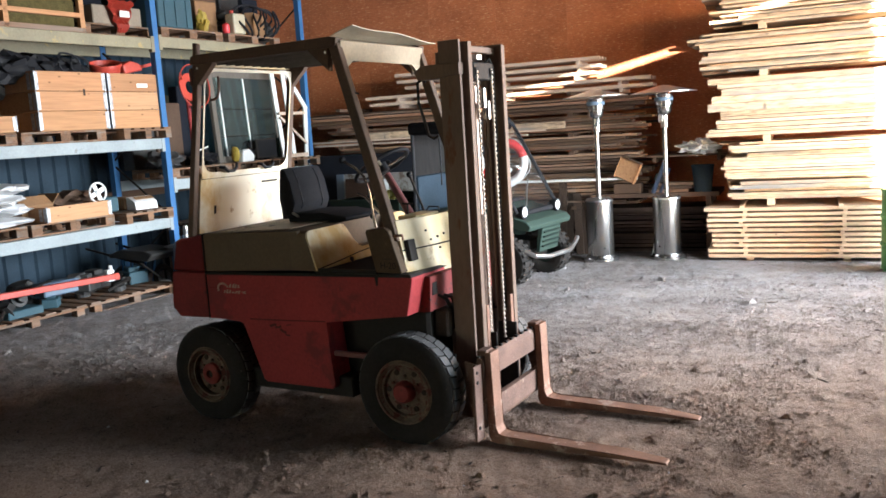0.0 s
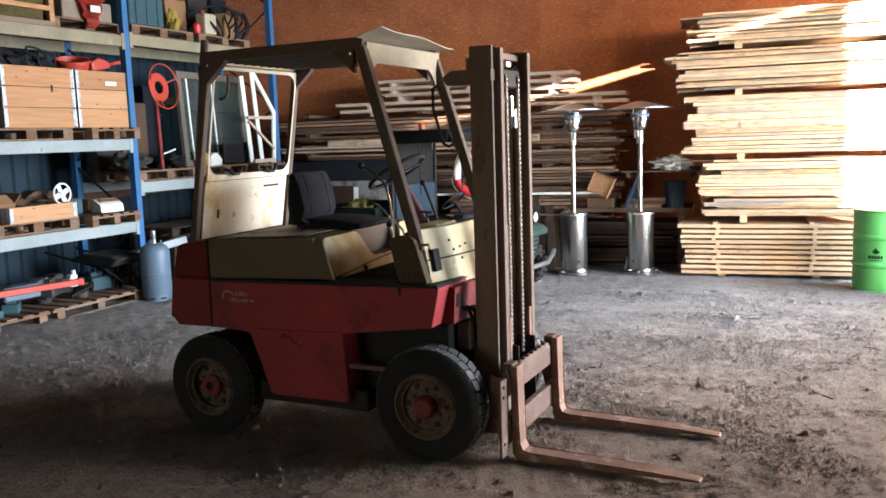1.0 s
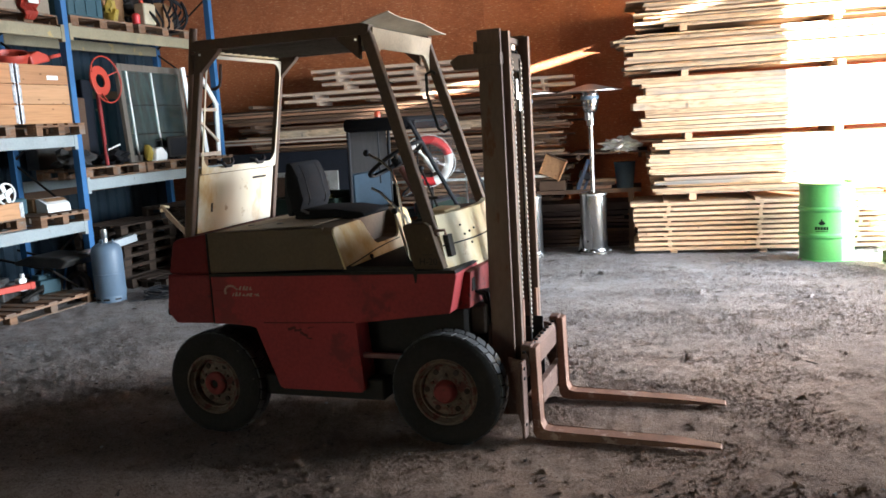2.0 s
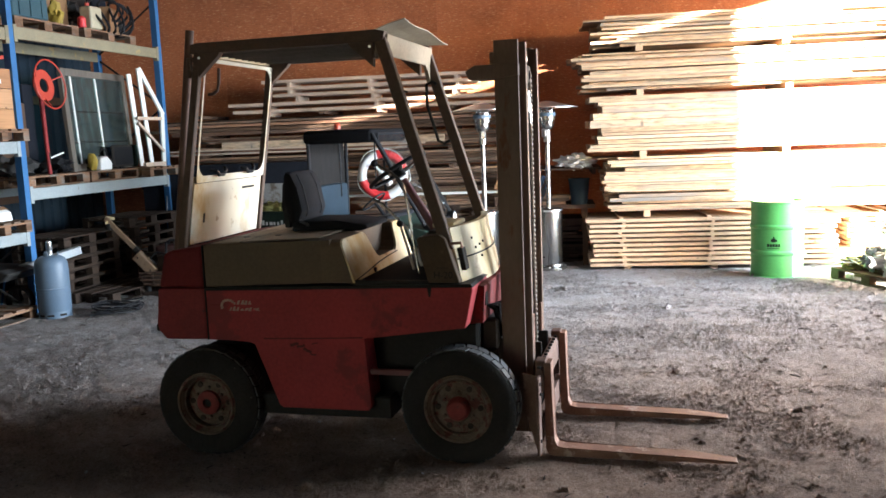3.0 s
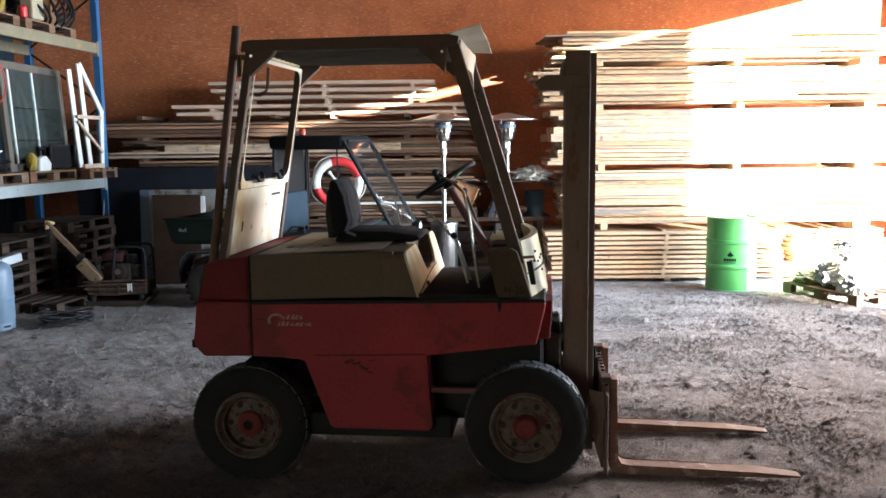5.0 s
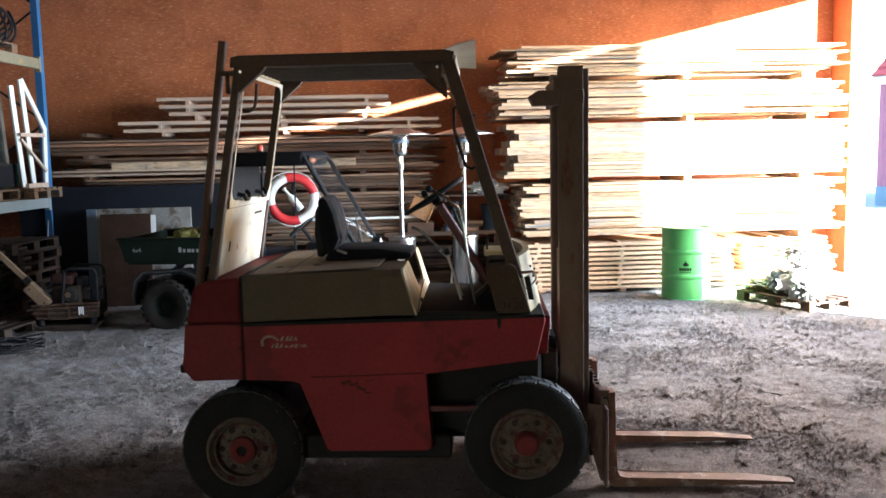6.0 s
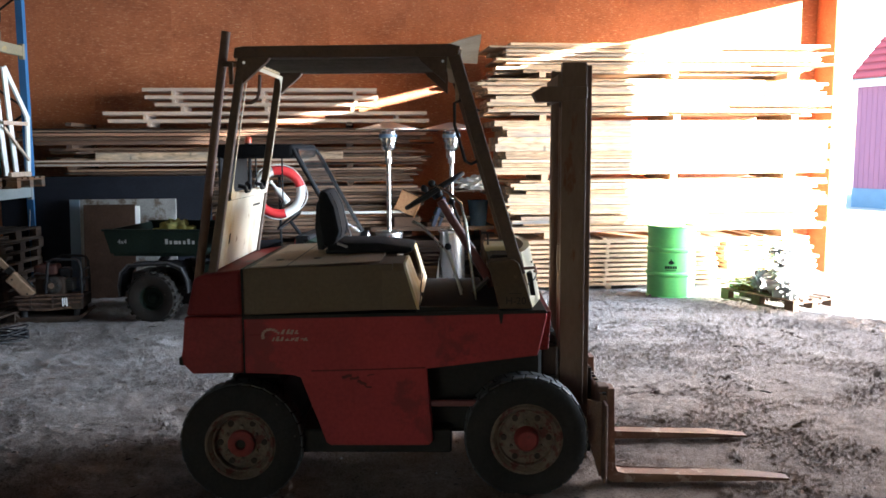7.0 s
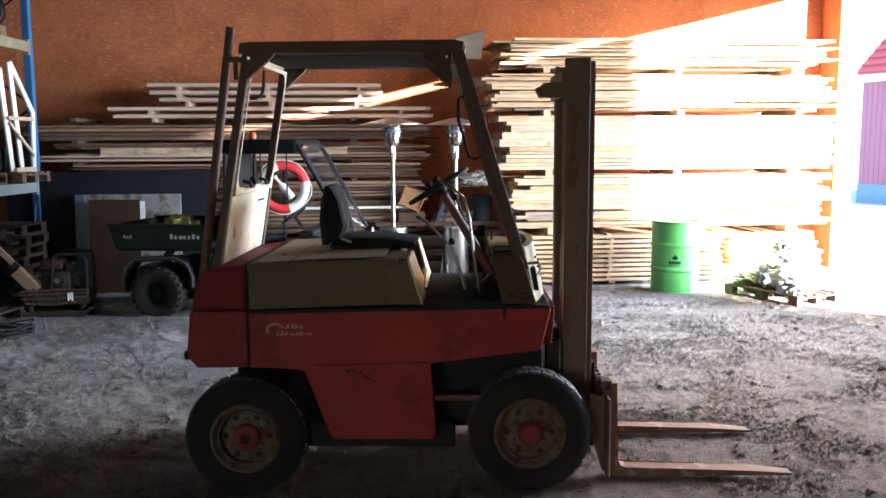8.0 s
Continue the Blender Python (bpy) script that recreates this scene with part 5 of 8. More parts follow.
timber_pile("pile of thin ragged pine boards of uneven length", 2.415, 2.945, -1.25, 3.85, (0.022, 0.055), FRONT, UNIT_PINE, 0.2, seed=5, odd=0.35)
bearers(2.945, 3.02, -0.95, 3.7, "squared bearers between timber piles")
timber_pile("topmost pile of thin mixed pine boards", 3.02, 3.44, -1.05, 3.8, (0.02, 0.048), FRONT + 0.04, UNIT_PINE, 0.2, seed=6, odd=0.4)

# ---- board rack along the wall behind the utility vehicle ----
rackn = thing("cantilever_rack", "dark cantilever rack of beams holding long boards", "rack")
for _x in (-7.2, -5.2, -3.2):
    put("post", board_mesh("post", LIMB), rackn, _x - 0.06, _x + 0.06, 13.72, 13.90, -0.3, 2.34)
    for _z in (0.60, 1.02, 1.45, 1.71, 2.02, 2.34):
        put("arm", board_mesh("arm", LIMB), rackn, _x - 0.04, _x + 0.04, 12.75, 13.72, _z - 0.05, _z)


def laid_boards(label, z0, z1, x0, x1, n, mesh, ragged, front, seed, deep=0.85, rows=3, cat="board pile"):
    rnd = random.Random(seed)
    p = thing("board_pile", label, cat, group="boards on the wall rack")
    h = (z1 - z0) / n
    for k in range(n):
        for r in range(rows):
            a, b = x0 + rnd.uniform(-ragged, ragged), x1 + rnd.uniform(-ragged, ragged)
            y0 = front + deep * r / rows + (rnd.uniform(-0.06, 0.16) if r == 0 else 0.0)
            put("board", mesh, p, a, b, y0, front + deep * (r + 1) / rows - 0.008, z0 + k * h + 0.002, z0 + (k + 1) * h - rnd.uniform(0.002, 0.55 * h))
    return p


laid_boards("old dark boards lying low on the rack", 0.60, 0.97, -4.6, -2.30, 7, UNIT_OLD, 0.25, 12.82, 11)
laid_boards("weathered brown boards of uneven length", 1.02, 1.40, -7.0, -2.30, 8, UNIT_OLD, 0.28, 12.86, 12)
laid_boards("weathered grey-brown boards lying on a wall rack", 1.45, 1.68, -7.3, -2.35, 5, UNIT_OLD, 0.30, 12.84, 13)
laid_boards("mixed pale and dark boards", 1.71, 1.98, -7.4, -2.25, 6, UNIT_OLD, 0.35, 12.86, 14)
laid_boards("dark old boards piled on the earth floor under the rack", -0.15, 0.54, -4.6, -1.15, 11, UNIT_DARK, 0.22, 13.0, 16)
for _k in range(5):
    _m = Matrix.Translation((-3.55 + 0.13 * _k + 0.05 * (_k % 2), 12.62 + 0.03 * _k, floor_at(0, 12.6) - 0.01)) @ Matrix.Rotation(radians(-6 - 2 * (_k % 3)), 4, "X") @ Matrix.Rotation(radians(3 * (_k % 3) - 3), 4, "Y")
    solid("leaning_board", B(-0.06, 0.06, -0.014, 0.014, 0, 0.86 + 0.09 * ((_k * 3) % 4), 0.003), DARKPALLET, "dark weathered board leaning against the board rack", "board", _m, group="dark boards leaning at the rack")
_pl = thing("lath_pair", "two long pale planed laths on dark boards", "lath")
put("lath", UNIT_PALE, _pl, -7.72, -3.9, 12.76, 12.84, 1.715, 1.745)
put("lath", UNIT_PALE, _pl, -7.78, -3.6, 12.76, 12.83, 1.775, 1.80)
put("lath", UNIT_PINE, _pl, -6.85, -3.3, 12.77, 12.85, 1.80, 1.905)
laid_boards("dark weathered boards on the upper arm", 2.02, 2.27, -8.0, -2.05, 4, UNIT_OLD, 0.25, 12.9, 15)
_lp = thing("lath_pile", "open pile of pale laths with small spacers", "lath pile")
for _z, _a, _b in ((2.345, -6.72, -2.02), (2.455, -6.78, -2.03), (2.585, -6.05, -2.85), (2.69, -6.2, -2.78), (2.80, -6.2, -2.80)):
    for _r in range(3):
        put("lath", UNIT_PALE, _lp, _a + random.uniform(-0.03, 0.03), _b + random.uniform(-0.03, 0.03), 13.0 + 0.2 * _r, 13.09 + 0.2 * _r, _z, _z + 0.05)
    for _s in (0.12, 0.5, 0.9):
        _x = _a + (_b - _a) * _s
        put("spacer", UNIT_PALE, _lp, _x, _x + 0.05, 12.99, 13.6, _z - (0.06 if _z != 2.585 else 0.08), _z)
_wl = thing("white_board", "long white board edge on the low shelf", "board")
put("lath", board_mesh("lath", WHITE), _wl, -5.0, -2.22, 12.70, 12.80, 0.985, 1.02)

# low bench and its clutter between rack and stack
bench = thing("work_bench", "dark low bench cluttered with odd things", "bench")
put("top", board_mesh("top", LIMB), bench, -2.9, -1.05, 12.62, 13.5, 0.72, 0.78)
for _x, _y in ((-2.8, 12.7), (-1.2, 12.7), (-2.8, 13.4), (-1.2, 13.4)):
    put("leg", board_mesh("leg", LIMB), bench, _x - 0.04, _x + 0.04, _y - 0.04, _y + 0.04, -0.16, 0.72)
_m = Matrix.Translation((-2.34, 12.66, 1.13)) @ Matrix.Rotation(radians(24), 4, "Y") @ Matrix.Rotation(radians(-8), 4, "Z")
_cr = thing("wooden_tray", "tan wooden tray tilted up on the bench", "tray", _m)
part("base", B(-0.15, 0.15, -0.02, 0.02, -0.15, 0.15, 0.004), COLLARW, _cr)
for _a in ((-0.165, -0.15, -0.04, 0.05, -0.16, 0.16), (0.15, 0.165, -0.04, 0.05, -0.16, 0.16)):
    part("rim", B(*_a, bevel=0.003), COLLARW, _cr)
part("edge", B(-0.165, 0.165, -0.04, 0.05, 0.15, 0.17, 0.003), LIMB, _cr)
_tb = solid("dark_crate", B(-0.2, 0.2, -0.12, 0.14, 0, 0.15, 0.01), LIMB, "dark low crate under a tilted tray on the bench", "crate", pose(-2.36, 12.78, 0.78))
_bl = thing("folding_stool", "dark navy folding stool leaning on the bench", "stool", pose(-1.98, 12.64, 0.78, 0, 22, 0))
part("leg", B(-0.03, 0.03, -0.02, 0.02, 0.0, 0.48, 0.008), NAVY, _bl)
part("leg", B(0.07, 0.11, 0.03, 0.07, 0.0, 0.42, 0.008), NAVY, _bl)
part("seat", B(-0.06, 0.12, -0.01, 0.05, 0.18, 0.30, 0.015), BLACK, _bl)
_bag = bmesh.new()
lump(_bag, (0.24, 0.13, 0.10), 5, rough=0.9, sub=4, freq=3.2)
solid("plastic_bag", _bag, PLASTIC_W, "crumpled clear-white plastic bag on a shelf board", "bag", pose(-1.33, 12.72, 1.42), smooth=True)
_sh = thing("shelf_board", "dark shelf board with brackets on the wall", "shelf")
put("board", UNIT_OLD, _sh, -2.05, -0.95, 12.6, 13.92, 1.30, 1.325)
put("bracket", board_mesh("bracket", LIMB), _sh, -1.98, -1.93, 12.7, 13.94, 1.22, 1.30)
put("bracket", board_mesh("bracket", LIMB), _sh, -1.08, -1.03, 12.7, 13.94, 1.22, 1.30)
solid("bucket", lathe(bmesh.new(), [(0.12, 0), (0.155, 0.36), (0.16, 0.36), (0.16, 0.385), (0.14, 0.385), (0.115, 0.02), (0.0, 0.02)], 24), SLATEBLUE, "dull blue-grey plastic bucket on the bench", "bucket", pose(-1.28, 12.72, 0.78), smooth=True)
for _k in range(3):
    put("board", UNIT_OLD, thing("plank_offcut", "short weathered plank offcut on the bench", "plank", group="offcuts on the bench"), -2.05 + 0.04 * _k, -1.48 + 0.05 * _k, 12.68, 12.84, 0.782 + 0.05 * _k, 0.826 + 0.05 * _k)
for _k in range(3):
    _m = Matrix.Translation((-1.93 + 0.07 * _k, 12.32 + 0.05 * _k, floor_at(0, 12.3) - 0.01)) @ Matrix.Rotation(radians(9), 4, "Y") @ Matrix.Rotation(radians(-16), 4, "X")
    solid("leaning_board", B(-0.05, 0.05, -0.012, 0.012, 0, 0.62 + 0.06 * _k, 0.003), WHITE, "short whitish board leaning against the bench", "board", _m, group="boards leaning at the bench")


# ---- patio heaters ----
def patio_heater():
    h = thing("patio_heater", "stainless steel patio heater with round reflector hood", "patio heater", group="patio heaters")
    part("foot", lathe(bmesh.new(), [(0.235, 0), (0.245, 0.012), (0.245, 0.045), (0.21, 0.06), (0.20, 0.085), (0.0, 0.085)], 36), CHROME, h, smooth=True)
    can = part("gas_housing", lathe(bmesh.new(), [(0.185, 0.085), (0.19, 0.10), (0.19, 0.885), (0.175, 0.905), (0.06, 0.915), (0.0, 0.915)], 36), CHROME, h, smooth=True)
    part("housing_band", lathe(bmesh.new(), [(0.192, 0.86), (0.196, 0.862), (0.196, 0.885), (0.192, 0.887)], 36, close=True), ALU, can, smooth=True)
    part("vent_hole", rod(bmesh.new(), (0.03, -0.192, 0.20), (0.03, -0.186, 0.20), 0.014), DARKMETAL, can)
    part("pole", rod(bmesh.new(), (0, 0, 0.91), (0, 0, 1.98), 0.033, seg=18), CHROME, h, smooth=True)
    part("pole_collar", rod(bmesh.new(), (0, 0, 1.86), (0, 0, 2.03), 0.052, seg=20), CHROME, h, smooth=True)
    part("control_box", B(-0.05, 0.02, -0.075, -0.04, 1.93, 2.05, 0.01), CHROME, h)
    bn = part("burner", lathe(bmesh.new(), [(0.04, 2.03), (0.085, 2.05), (0.105, 2.09), (0.105, 2.16), (0.125, 2.17), (0.125, 2.30), (0.13, 2.315), (0.0, 2.32)], 28), CHROME, h, smooth=True)
    part("mesh_band", lathe(bmesh.new(), [(0.127, 2.225), (0.128, 2.225), (0.128, 2.275), (0.127, 2.275)], 28, close=True), GASGREY, bn)
    part("reflector", lathe(bmesh.new(), [(0.0, 2.445), (0.06, 2.44), (0.24, 2.395), (0.42, 2.352), (0.455, 2.345), (0.455, 2.34), (0.42, 2.345), (0.24, 2.388), (0.06, 2.43), (0.0, 2.435)], 40), ALU, h, "thin aluminium reflector hood", smooth=True)
    for k in range(3):
        a = 2 * math.pi * k / 3
        part("hood_stay", rod(bmesh.new(), (0.10 * math.cos(a), 0.10 * math.sin(a), 2.31), (0.12 * math.cos(a), 0.12 * math.sin(a), 2.41), 0.006), ALU, h)
    for k in range(4):
        a = 2 * math.pi * k / 4 + 0.6
        part("foot_bolt", rod(bmesh.new(), (0.225 * math.cos(a), 0.225 * math.sin(a), -0.012), (0.225 * math.cos(a), 0.225 * math.sin(a), 0.06), 0.016), ALU, h)
    return h


_h = patio_heater()
_h.matrix_basis = pose(-2.655, 12.08, floor_at(0, 12.08) + 0.004, 0, 0, 20)
copy_thing(_h, pose(-1.735, 12.26, floor_at(0, 12.2) + 0.004, 0, 0, -35))


# ---- green drum and pallet of bagged stuff ----
def drum():
    d = thing("oil_drum", "bright green steel drum standing on earth floor", "drum", pose(1.24, 11.34, floor_at(0, 11.34) - 0.004, 0, 0, 12) @ Matrix.Scale(1.12, 4))
    prof = [(0.285, 0.0), (0.30, 0.006), (0.30, 0.022), (0.288, 0.03)]
    for z in (0.30, 0.60):
        prof += [(0.288, z - 0.03), (0.302, z - 0.012), (0.302, z + 0.012), (0.288, z + 0.03)]
    prof += [(0.288, 0.865), (0.30, 0.873), (0.30, 0.89), (0.282, 0.892), (0.28, 0.872), (0.0, 0.872)]
    sh = part("shell", lathe(bmesh.new(), prof, 44), GREENDRUM, d, smooth=True)
    part("bung", lathe(bmesh.new(), [(0.035, 0.872), (0.035, 0.886), (0.0, 0.888)], 14, Matrix.Translation((0.18, 0.05, 0))), ALU, d)
    # dark emblem and lettering bars on the shell, bent round it
    def patch(a0, a1, z0, z1, r=0.2892):
        n = 4
        q = [[bm.verts.new((r * math.cos(radians(a0 + (a1 - a0) * k / n)), r * math.sin(radians(a0 + (a1 - a0) * k / n)), z)) for z in (z0, z1)] for k in range(n + 1)]
        for s, t in zip(q, q[1:]):
            bm.faces.new((s[0], t[0], t[1], s[1]))

    for a0, a1, z0, z1 in ((-127, -118, 0.43, 0.475), (-124, -121, 0.475, 0.495), (-129, -126, 0.44, 0.46), (-119, -115, 0.44, 0.46), (-137, -132, 0.375, 0.41), (-131, -126, 0.375, 0.41), (-125, -120, 0.375, 0.41), (-119, -114, 0.375, 0.41), (-113, -109, 0.375, 0.41), (-136, -110, 0.355, 0.362)):
        bm = bmesh.new()
        patch(a0, a1, z0, z1)
        part("emblem_bar", bm, MULEDARK, sh, "dark green bar of an emblem")
    bm = bmesh.new()
    patch(-84, -58, 0.70, 0.80, 0.2905)
    part("paper_label", bm, WHITE, sh, "white paper label")
    for k in range(5):
        bm = bmesh.new()
        patch(-64, -50, 0.20 + 0.018 * k, 0.208 + 0.018 * k, 0.2905)
        part("print_bar", bm, WHITE, sh, "row of small pale print")
    return d


drum()


def pallet(parent=None, m=None, long=1.2, wide=0.8, label="worn wooden euro pallet", group="wooden pallets", material=None):
    """Long side along x. Top boards, stringers, nine blocks, bottom boards."""
    w = material or PALLETW
    p = thing("pallet", label, "pallet", m, group)
    n = 5
    for k in range(n):
        y = -wide / 2 + (wide - 0.12) * k / (n - 1)
        part("deck_board", B(-long / 2, long / 2, y, y + 0.12 + 0.02 * (k % 2 == 0) - 0.02, 0.122, 0.144, 0.003), w, p)
    for x in (-long / 2, -0.07, long / 2 - 0.145):
        part("stringer_board", B(x, x + 0.145, -wide / 2, wide / 2, 0.100, 0.121, 0.003), w, p)
    for x in (-long / 2, -0.07, long / 2 - 0.145):
        for y in (-wide / 2, -0.05, wide / 2 - 0.10):
            part("block", B(x, x + 0.145, y, y + 0.10, 0.022, 0.0995, 0.004), w, p)
    for y in (-wide / 2, -0.05, wide / 2 - 0.10):
        part("bottom_board", B(-long / 2, long / 2, y, y + 0.10, 0.0, 0.0215, 0.003), w, p)
    return p


LOAD = pose(2.40, 10.55, floor_at(0, 10.5), 0, 0, -68)
pallet(m=LOAD, label="dark worn wooden pallet loaded with film bundles by the doorway", material=LIMB)
FOLD = mat("grey_folded_film", (0.30, 0.32, 0.33), 0.4, vary=0.7, scale=9)
_rnd = random.Random(8)
for _x, _y, _z, _sx, _sy, _sz, _mx, _lab in (
        (0.28, -0.06, 0.33, 0.30, 0.30, 0.20, PLASTIC_W, "large bundle of crumpled white plastic film"), (0.12, 0.04, 0.55, 0.20, 0.22, 0.14, PLASTIC_W, "upper bundle of crumpled white film"),
        (0.10, -0.02, 0.69, 0.17, 0.13, 0.05, FOLD, "grey film fold lying over white film"), (-0.06, -0.24, 0.30, 0.10, 0.13, 0.12, FOLD, "grey film sack between white bundles"),
        (0.44, -0.28, 0.26, 0.12, 0.10, 0.12, FOLD, "grey film sack at a pallet's edge"), (-0.18, 0.10, 0.26, 0.22, 0.24, 0.12, PLASTIC_W, "flat bundle of white plastic film"),
        (-0.42, -0.12, 0.20, 0.16, 0.22, 0.08, STRAW, "heap of yellowed garden netting"), (-0.46, 0.20, 0.21, 0.14, 0.16, 0.08, STRAW, "heap of mossy garden scraps")):
    _b = bmesh.new()
    lump(_b, (_sx, _sy, _sz), int(_x * 50 + _z * 90) + 40, rough=0.75, sub=4, freq=3.2)
    solid("film_sack", _b, _mx, _lab + " on a pallet", "sack", LOAD @ pose(_x, _y, _z), group="bundles on the pallet", smooth=True)
_b = bmesh.new()
for _k in range(22):
    _p = Vector((_rnd.uniform(-0.58, -0.05), _rnd.uniform(-0.40, 0.2), 0.17 + _rnd.uniform(0, 0.14)))
    _a = _rnd.uniform(0, 6.3)
    _d = Vector((math.cos(_a), math.sin(_a), _rnd.uniform(-0.3, 0.3))) * _rnd.uniform(0.1, 0.22)
    rod(_b, _p - _d, _p + _d, 0.007, seg=5)
tagged(solid("twig_litter", _b, PLASTIC_W, "pale film strips and twigs tangled on a pallet", "twigs", LOAD), kind="stuff")

# ---- pallet rack along the west side ----
RK = pose(-8.0, 9.35, 0, 0, 0, -6.0)


def on_rack(x, y, z, rx=0, ry=0, rz=0):
    """A pose in the rack's own frame: x out towards the hall, y along the rack."""
    return RK @ pose(x, y, z, rx, ry, rz)


BAY_A, BAY_B = (0.865, 1.945, 3.275), (1.37, 3.305)
TOPS_A, TOPS_B = tuple(z + 0.075 for z in BAY_A), tuple(z + 0.075 for z in BAY_B)
rack = thing("pallet_rack", "blue pallet rack with off-white beams, fully loaded", "pallet rack", RK)
for _y in (-3.25, 0.0, 3.2):
    for _x in (-0.02, -1.08):
        part("upright", prism(bmesh.new(), [(_x - 0.05, _y - 0.045), (_x + 0.045, _y - 0.045), (_x + 0.045, _y + 0.045), (_x - 0.05, _y + 0.045), (_x - 0.05, _y + 0.03), (_x + 0.03, _y + 0.03), (_x + 0.03, _y - 0.03), (_x - 0.05, _y - 0.03)], -0.09, 5.2, "z"), RACKBLUE, rack)
    for _k in range(6):
        _a, _b = (-0.06, -1.04) if _k % 2 else (-1.04, -0.06)
        part("frame_brace", rod(bmesh.new(), (_a, _y, 0.15 + 0.8 * _k), (_b, _y, 0.85 + 0.8 * _k), 0.016, seg=6), DARKMETAL, rack)
for _levels, _y0, _y1 in ((BAY_A, -3.2, -0.05), (BAY_B, 0.05, 3.15)):
    for _z in _levels:
        for _x in (0.0, -1.06):
            part("beam", B(_x - 0.025, _x + 0.027, _y0, _y1, _z - 0.072, _z + 0.072, 0.006), BEAM if _z > 3 else BEAMCOOL, rack)
        for _y in (_y0 + 0.02, _y1 - 0.02):
            part("beam_end", B(-0.03, 0.034, _y - 0.03, _y + 0.03, _z - 0.11, _z + 0.10, 0.004), RACKBLUE if _y < -1 else BEAM if _z > 3 else BEAMCOOL, rack)

_dark = pallet(m=on_rack(-0.30, 1.15, floor_at(0, 10.5) + 0.0, 0, 0, 92), label="shade-darkened pallet lying under the rack", group="dark pallets under the rack", material=DARKPALLET)
_base = pallet(m=on_rack(-0.45, -1.53, TOPS_A[1], 0, 0, 90), label="worn pallet on a rack beam", group="pallets on the rack")


def more_pallet(x, y, z, turn=90, lab="worn pallet on a rack beam"):
    return tagged(copy_thing(_base, on_rack(x, y, z, 0, 0, turn)), lab)


def collar_box(y0, y1, z, n, x_front=0.0, deep=0.8, label="", lid=None):
    """Pallet collars stacked n high: board walls with zinc hinges at the corners."""
    b = thing("pallet_collar_box", label, "crate", on_rack(x_front - deep / 2, (y0 + y1) / 2, z), group="pallet collar boxes")
    w, h = (y1 - y0) / 2, 0.236 if n > 1 else 0.19
    d = deep / 2
    for k in range(n):
        a = k * h
        for s in (-1, 1):
            part("collar_board", B(s * d - 0.01, s * d + 0.01, -w + 0.012, w - 0.012, a + 0.002, a + h - 0.003, 0.003), COLLARW, b)
            part("collar_side", B(-d + 0.012, d - 0.012, s * w - 0.01, s * w + 0.01, a + 0.002, a + h - 0.003, 0.003), COLLARW, b)
        for sy in (-1, 1):
            part("corner_hinge", prism(bmesh.new(), [(d - 0.055, sy * (w + 0.013)), (d + 0.014, sy * (w + 0.013)), (d + 0.014, sy * (w - 0.032)), (d + 0.011, sy * (w - 0.032)), (d + 0.011, sy * (w + 0.010)), (d - 0.055, sy * (w + 0.010))], a + 0.015, a + h - 0.015, "z"), ZINC, b)
            part("hinge_leaf", B(d - 0.13, d - 0.075, sy * (w + 0.0101), sy * (w + 0.014), a + 0.02, a + h - 0.02), ZINC, b)
            part("hinge_pin", rod(bmesh.new(), (d + 0.012, sy * (w + 0.010), a + 0.004), (d + 0.012, sy * (w + 0.010), a + h - 0.004), 0.011, seg=8), ZINC, b)
    part("bottom", B(-d + 0.02, d - 0.02, -w + 0.02, w - 0.02, 0.0, 0.012), COLLARW, b)
    return b


# upper level, near bay
_b1 = collar_box(-1.90, -0.93, TOPS_A[1] + 0.146, 3, 0.0, label="tall box of stacked pine pallet collars on a pallet")
part("stain", B(0.4105, 0.412, 0.16, 0.19, 0.42, 0.50), DARKMETAL, _b1)
_b2 = collar_box(-0.84, 0.02, TOPS_A[1] + 0.146, 3, -0.02, label="box of stacked pine pallet collars with a white slip")
part("paper_slip", B(0.4105, 0.4125, 0.02, 0.20, 0.53, 0.58), WHITE, _b2, "white paper slip")
more_pallet(-0.45, -0.42, TOPS_A[1], 0)
more_pallet(-0.45, -2.78, TOPS_A[1])
_b0 = collar_box(-3.2, -2.22, TOPS_A[1] + 0.146, 1, 0.0, label="single pine pallet collar on a pallet")
solid("cardboard_box", B(-0.3, 0.3, -0.42, 0.42, 0, 0.27, 0.01), CARD, "brown cardboard box in a pallet collar", "box", on_rack(-0.42, -2.72, TOPS_A[1] + 0.16))
_z = TOPS_A[1] + 0.146 + 0.72
for _k, (_x, _y, _s) in enumerate(((-0.35, -2.0, 0.16), (-0.5, -1.7, 0.2), (-0.45, -1.35, 0.18), (-0.5, -2.5, 0.2), (-0.55, -2.9, 0.22), (-0.35, -1.15, 0.13))):
    _b = bmesh.new()
    lump(_b, (_s * 1.2, _s * 1.5, _s * 0.95), 30 + _k, rough=0.8, sub=3)
    solid("dark_sack", _b, BLACK, "black sack of rubber scraps lying in a box", "sack", on_rack(_x, _y, _z + 0.02 if _y > -2.2 else _z - 0.15), group="black bundles on the rack", smooth=True)
for _k, (_x, _y, _s) in enumerate(((-0.55, -2.45, 0.30), (-0.72, -2.75, 0.34), (-0.70, -2.15, 0.33), (-0.74, -1.55, 0.32), (-0.76, -0.95, 0.30), (-0.45, -3.1, 0.26), (-0.80, -0.35, 0.24))):
    _b = bmesh.new()
    lump(_b, (_s * 0.9, _s * 1.25, _s * 0.9), 230 + _k, rough=0.7, sub=3)
    solid("dark_sack", _b, BLACK if _k % 2 else JUNK, "large black sack of rubber scraps behind boxes", "sack", on_rack(_x, _y, _z - 0.05), group="black bundles on the rack", smooth=True)
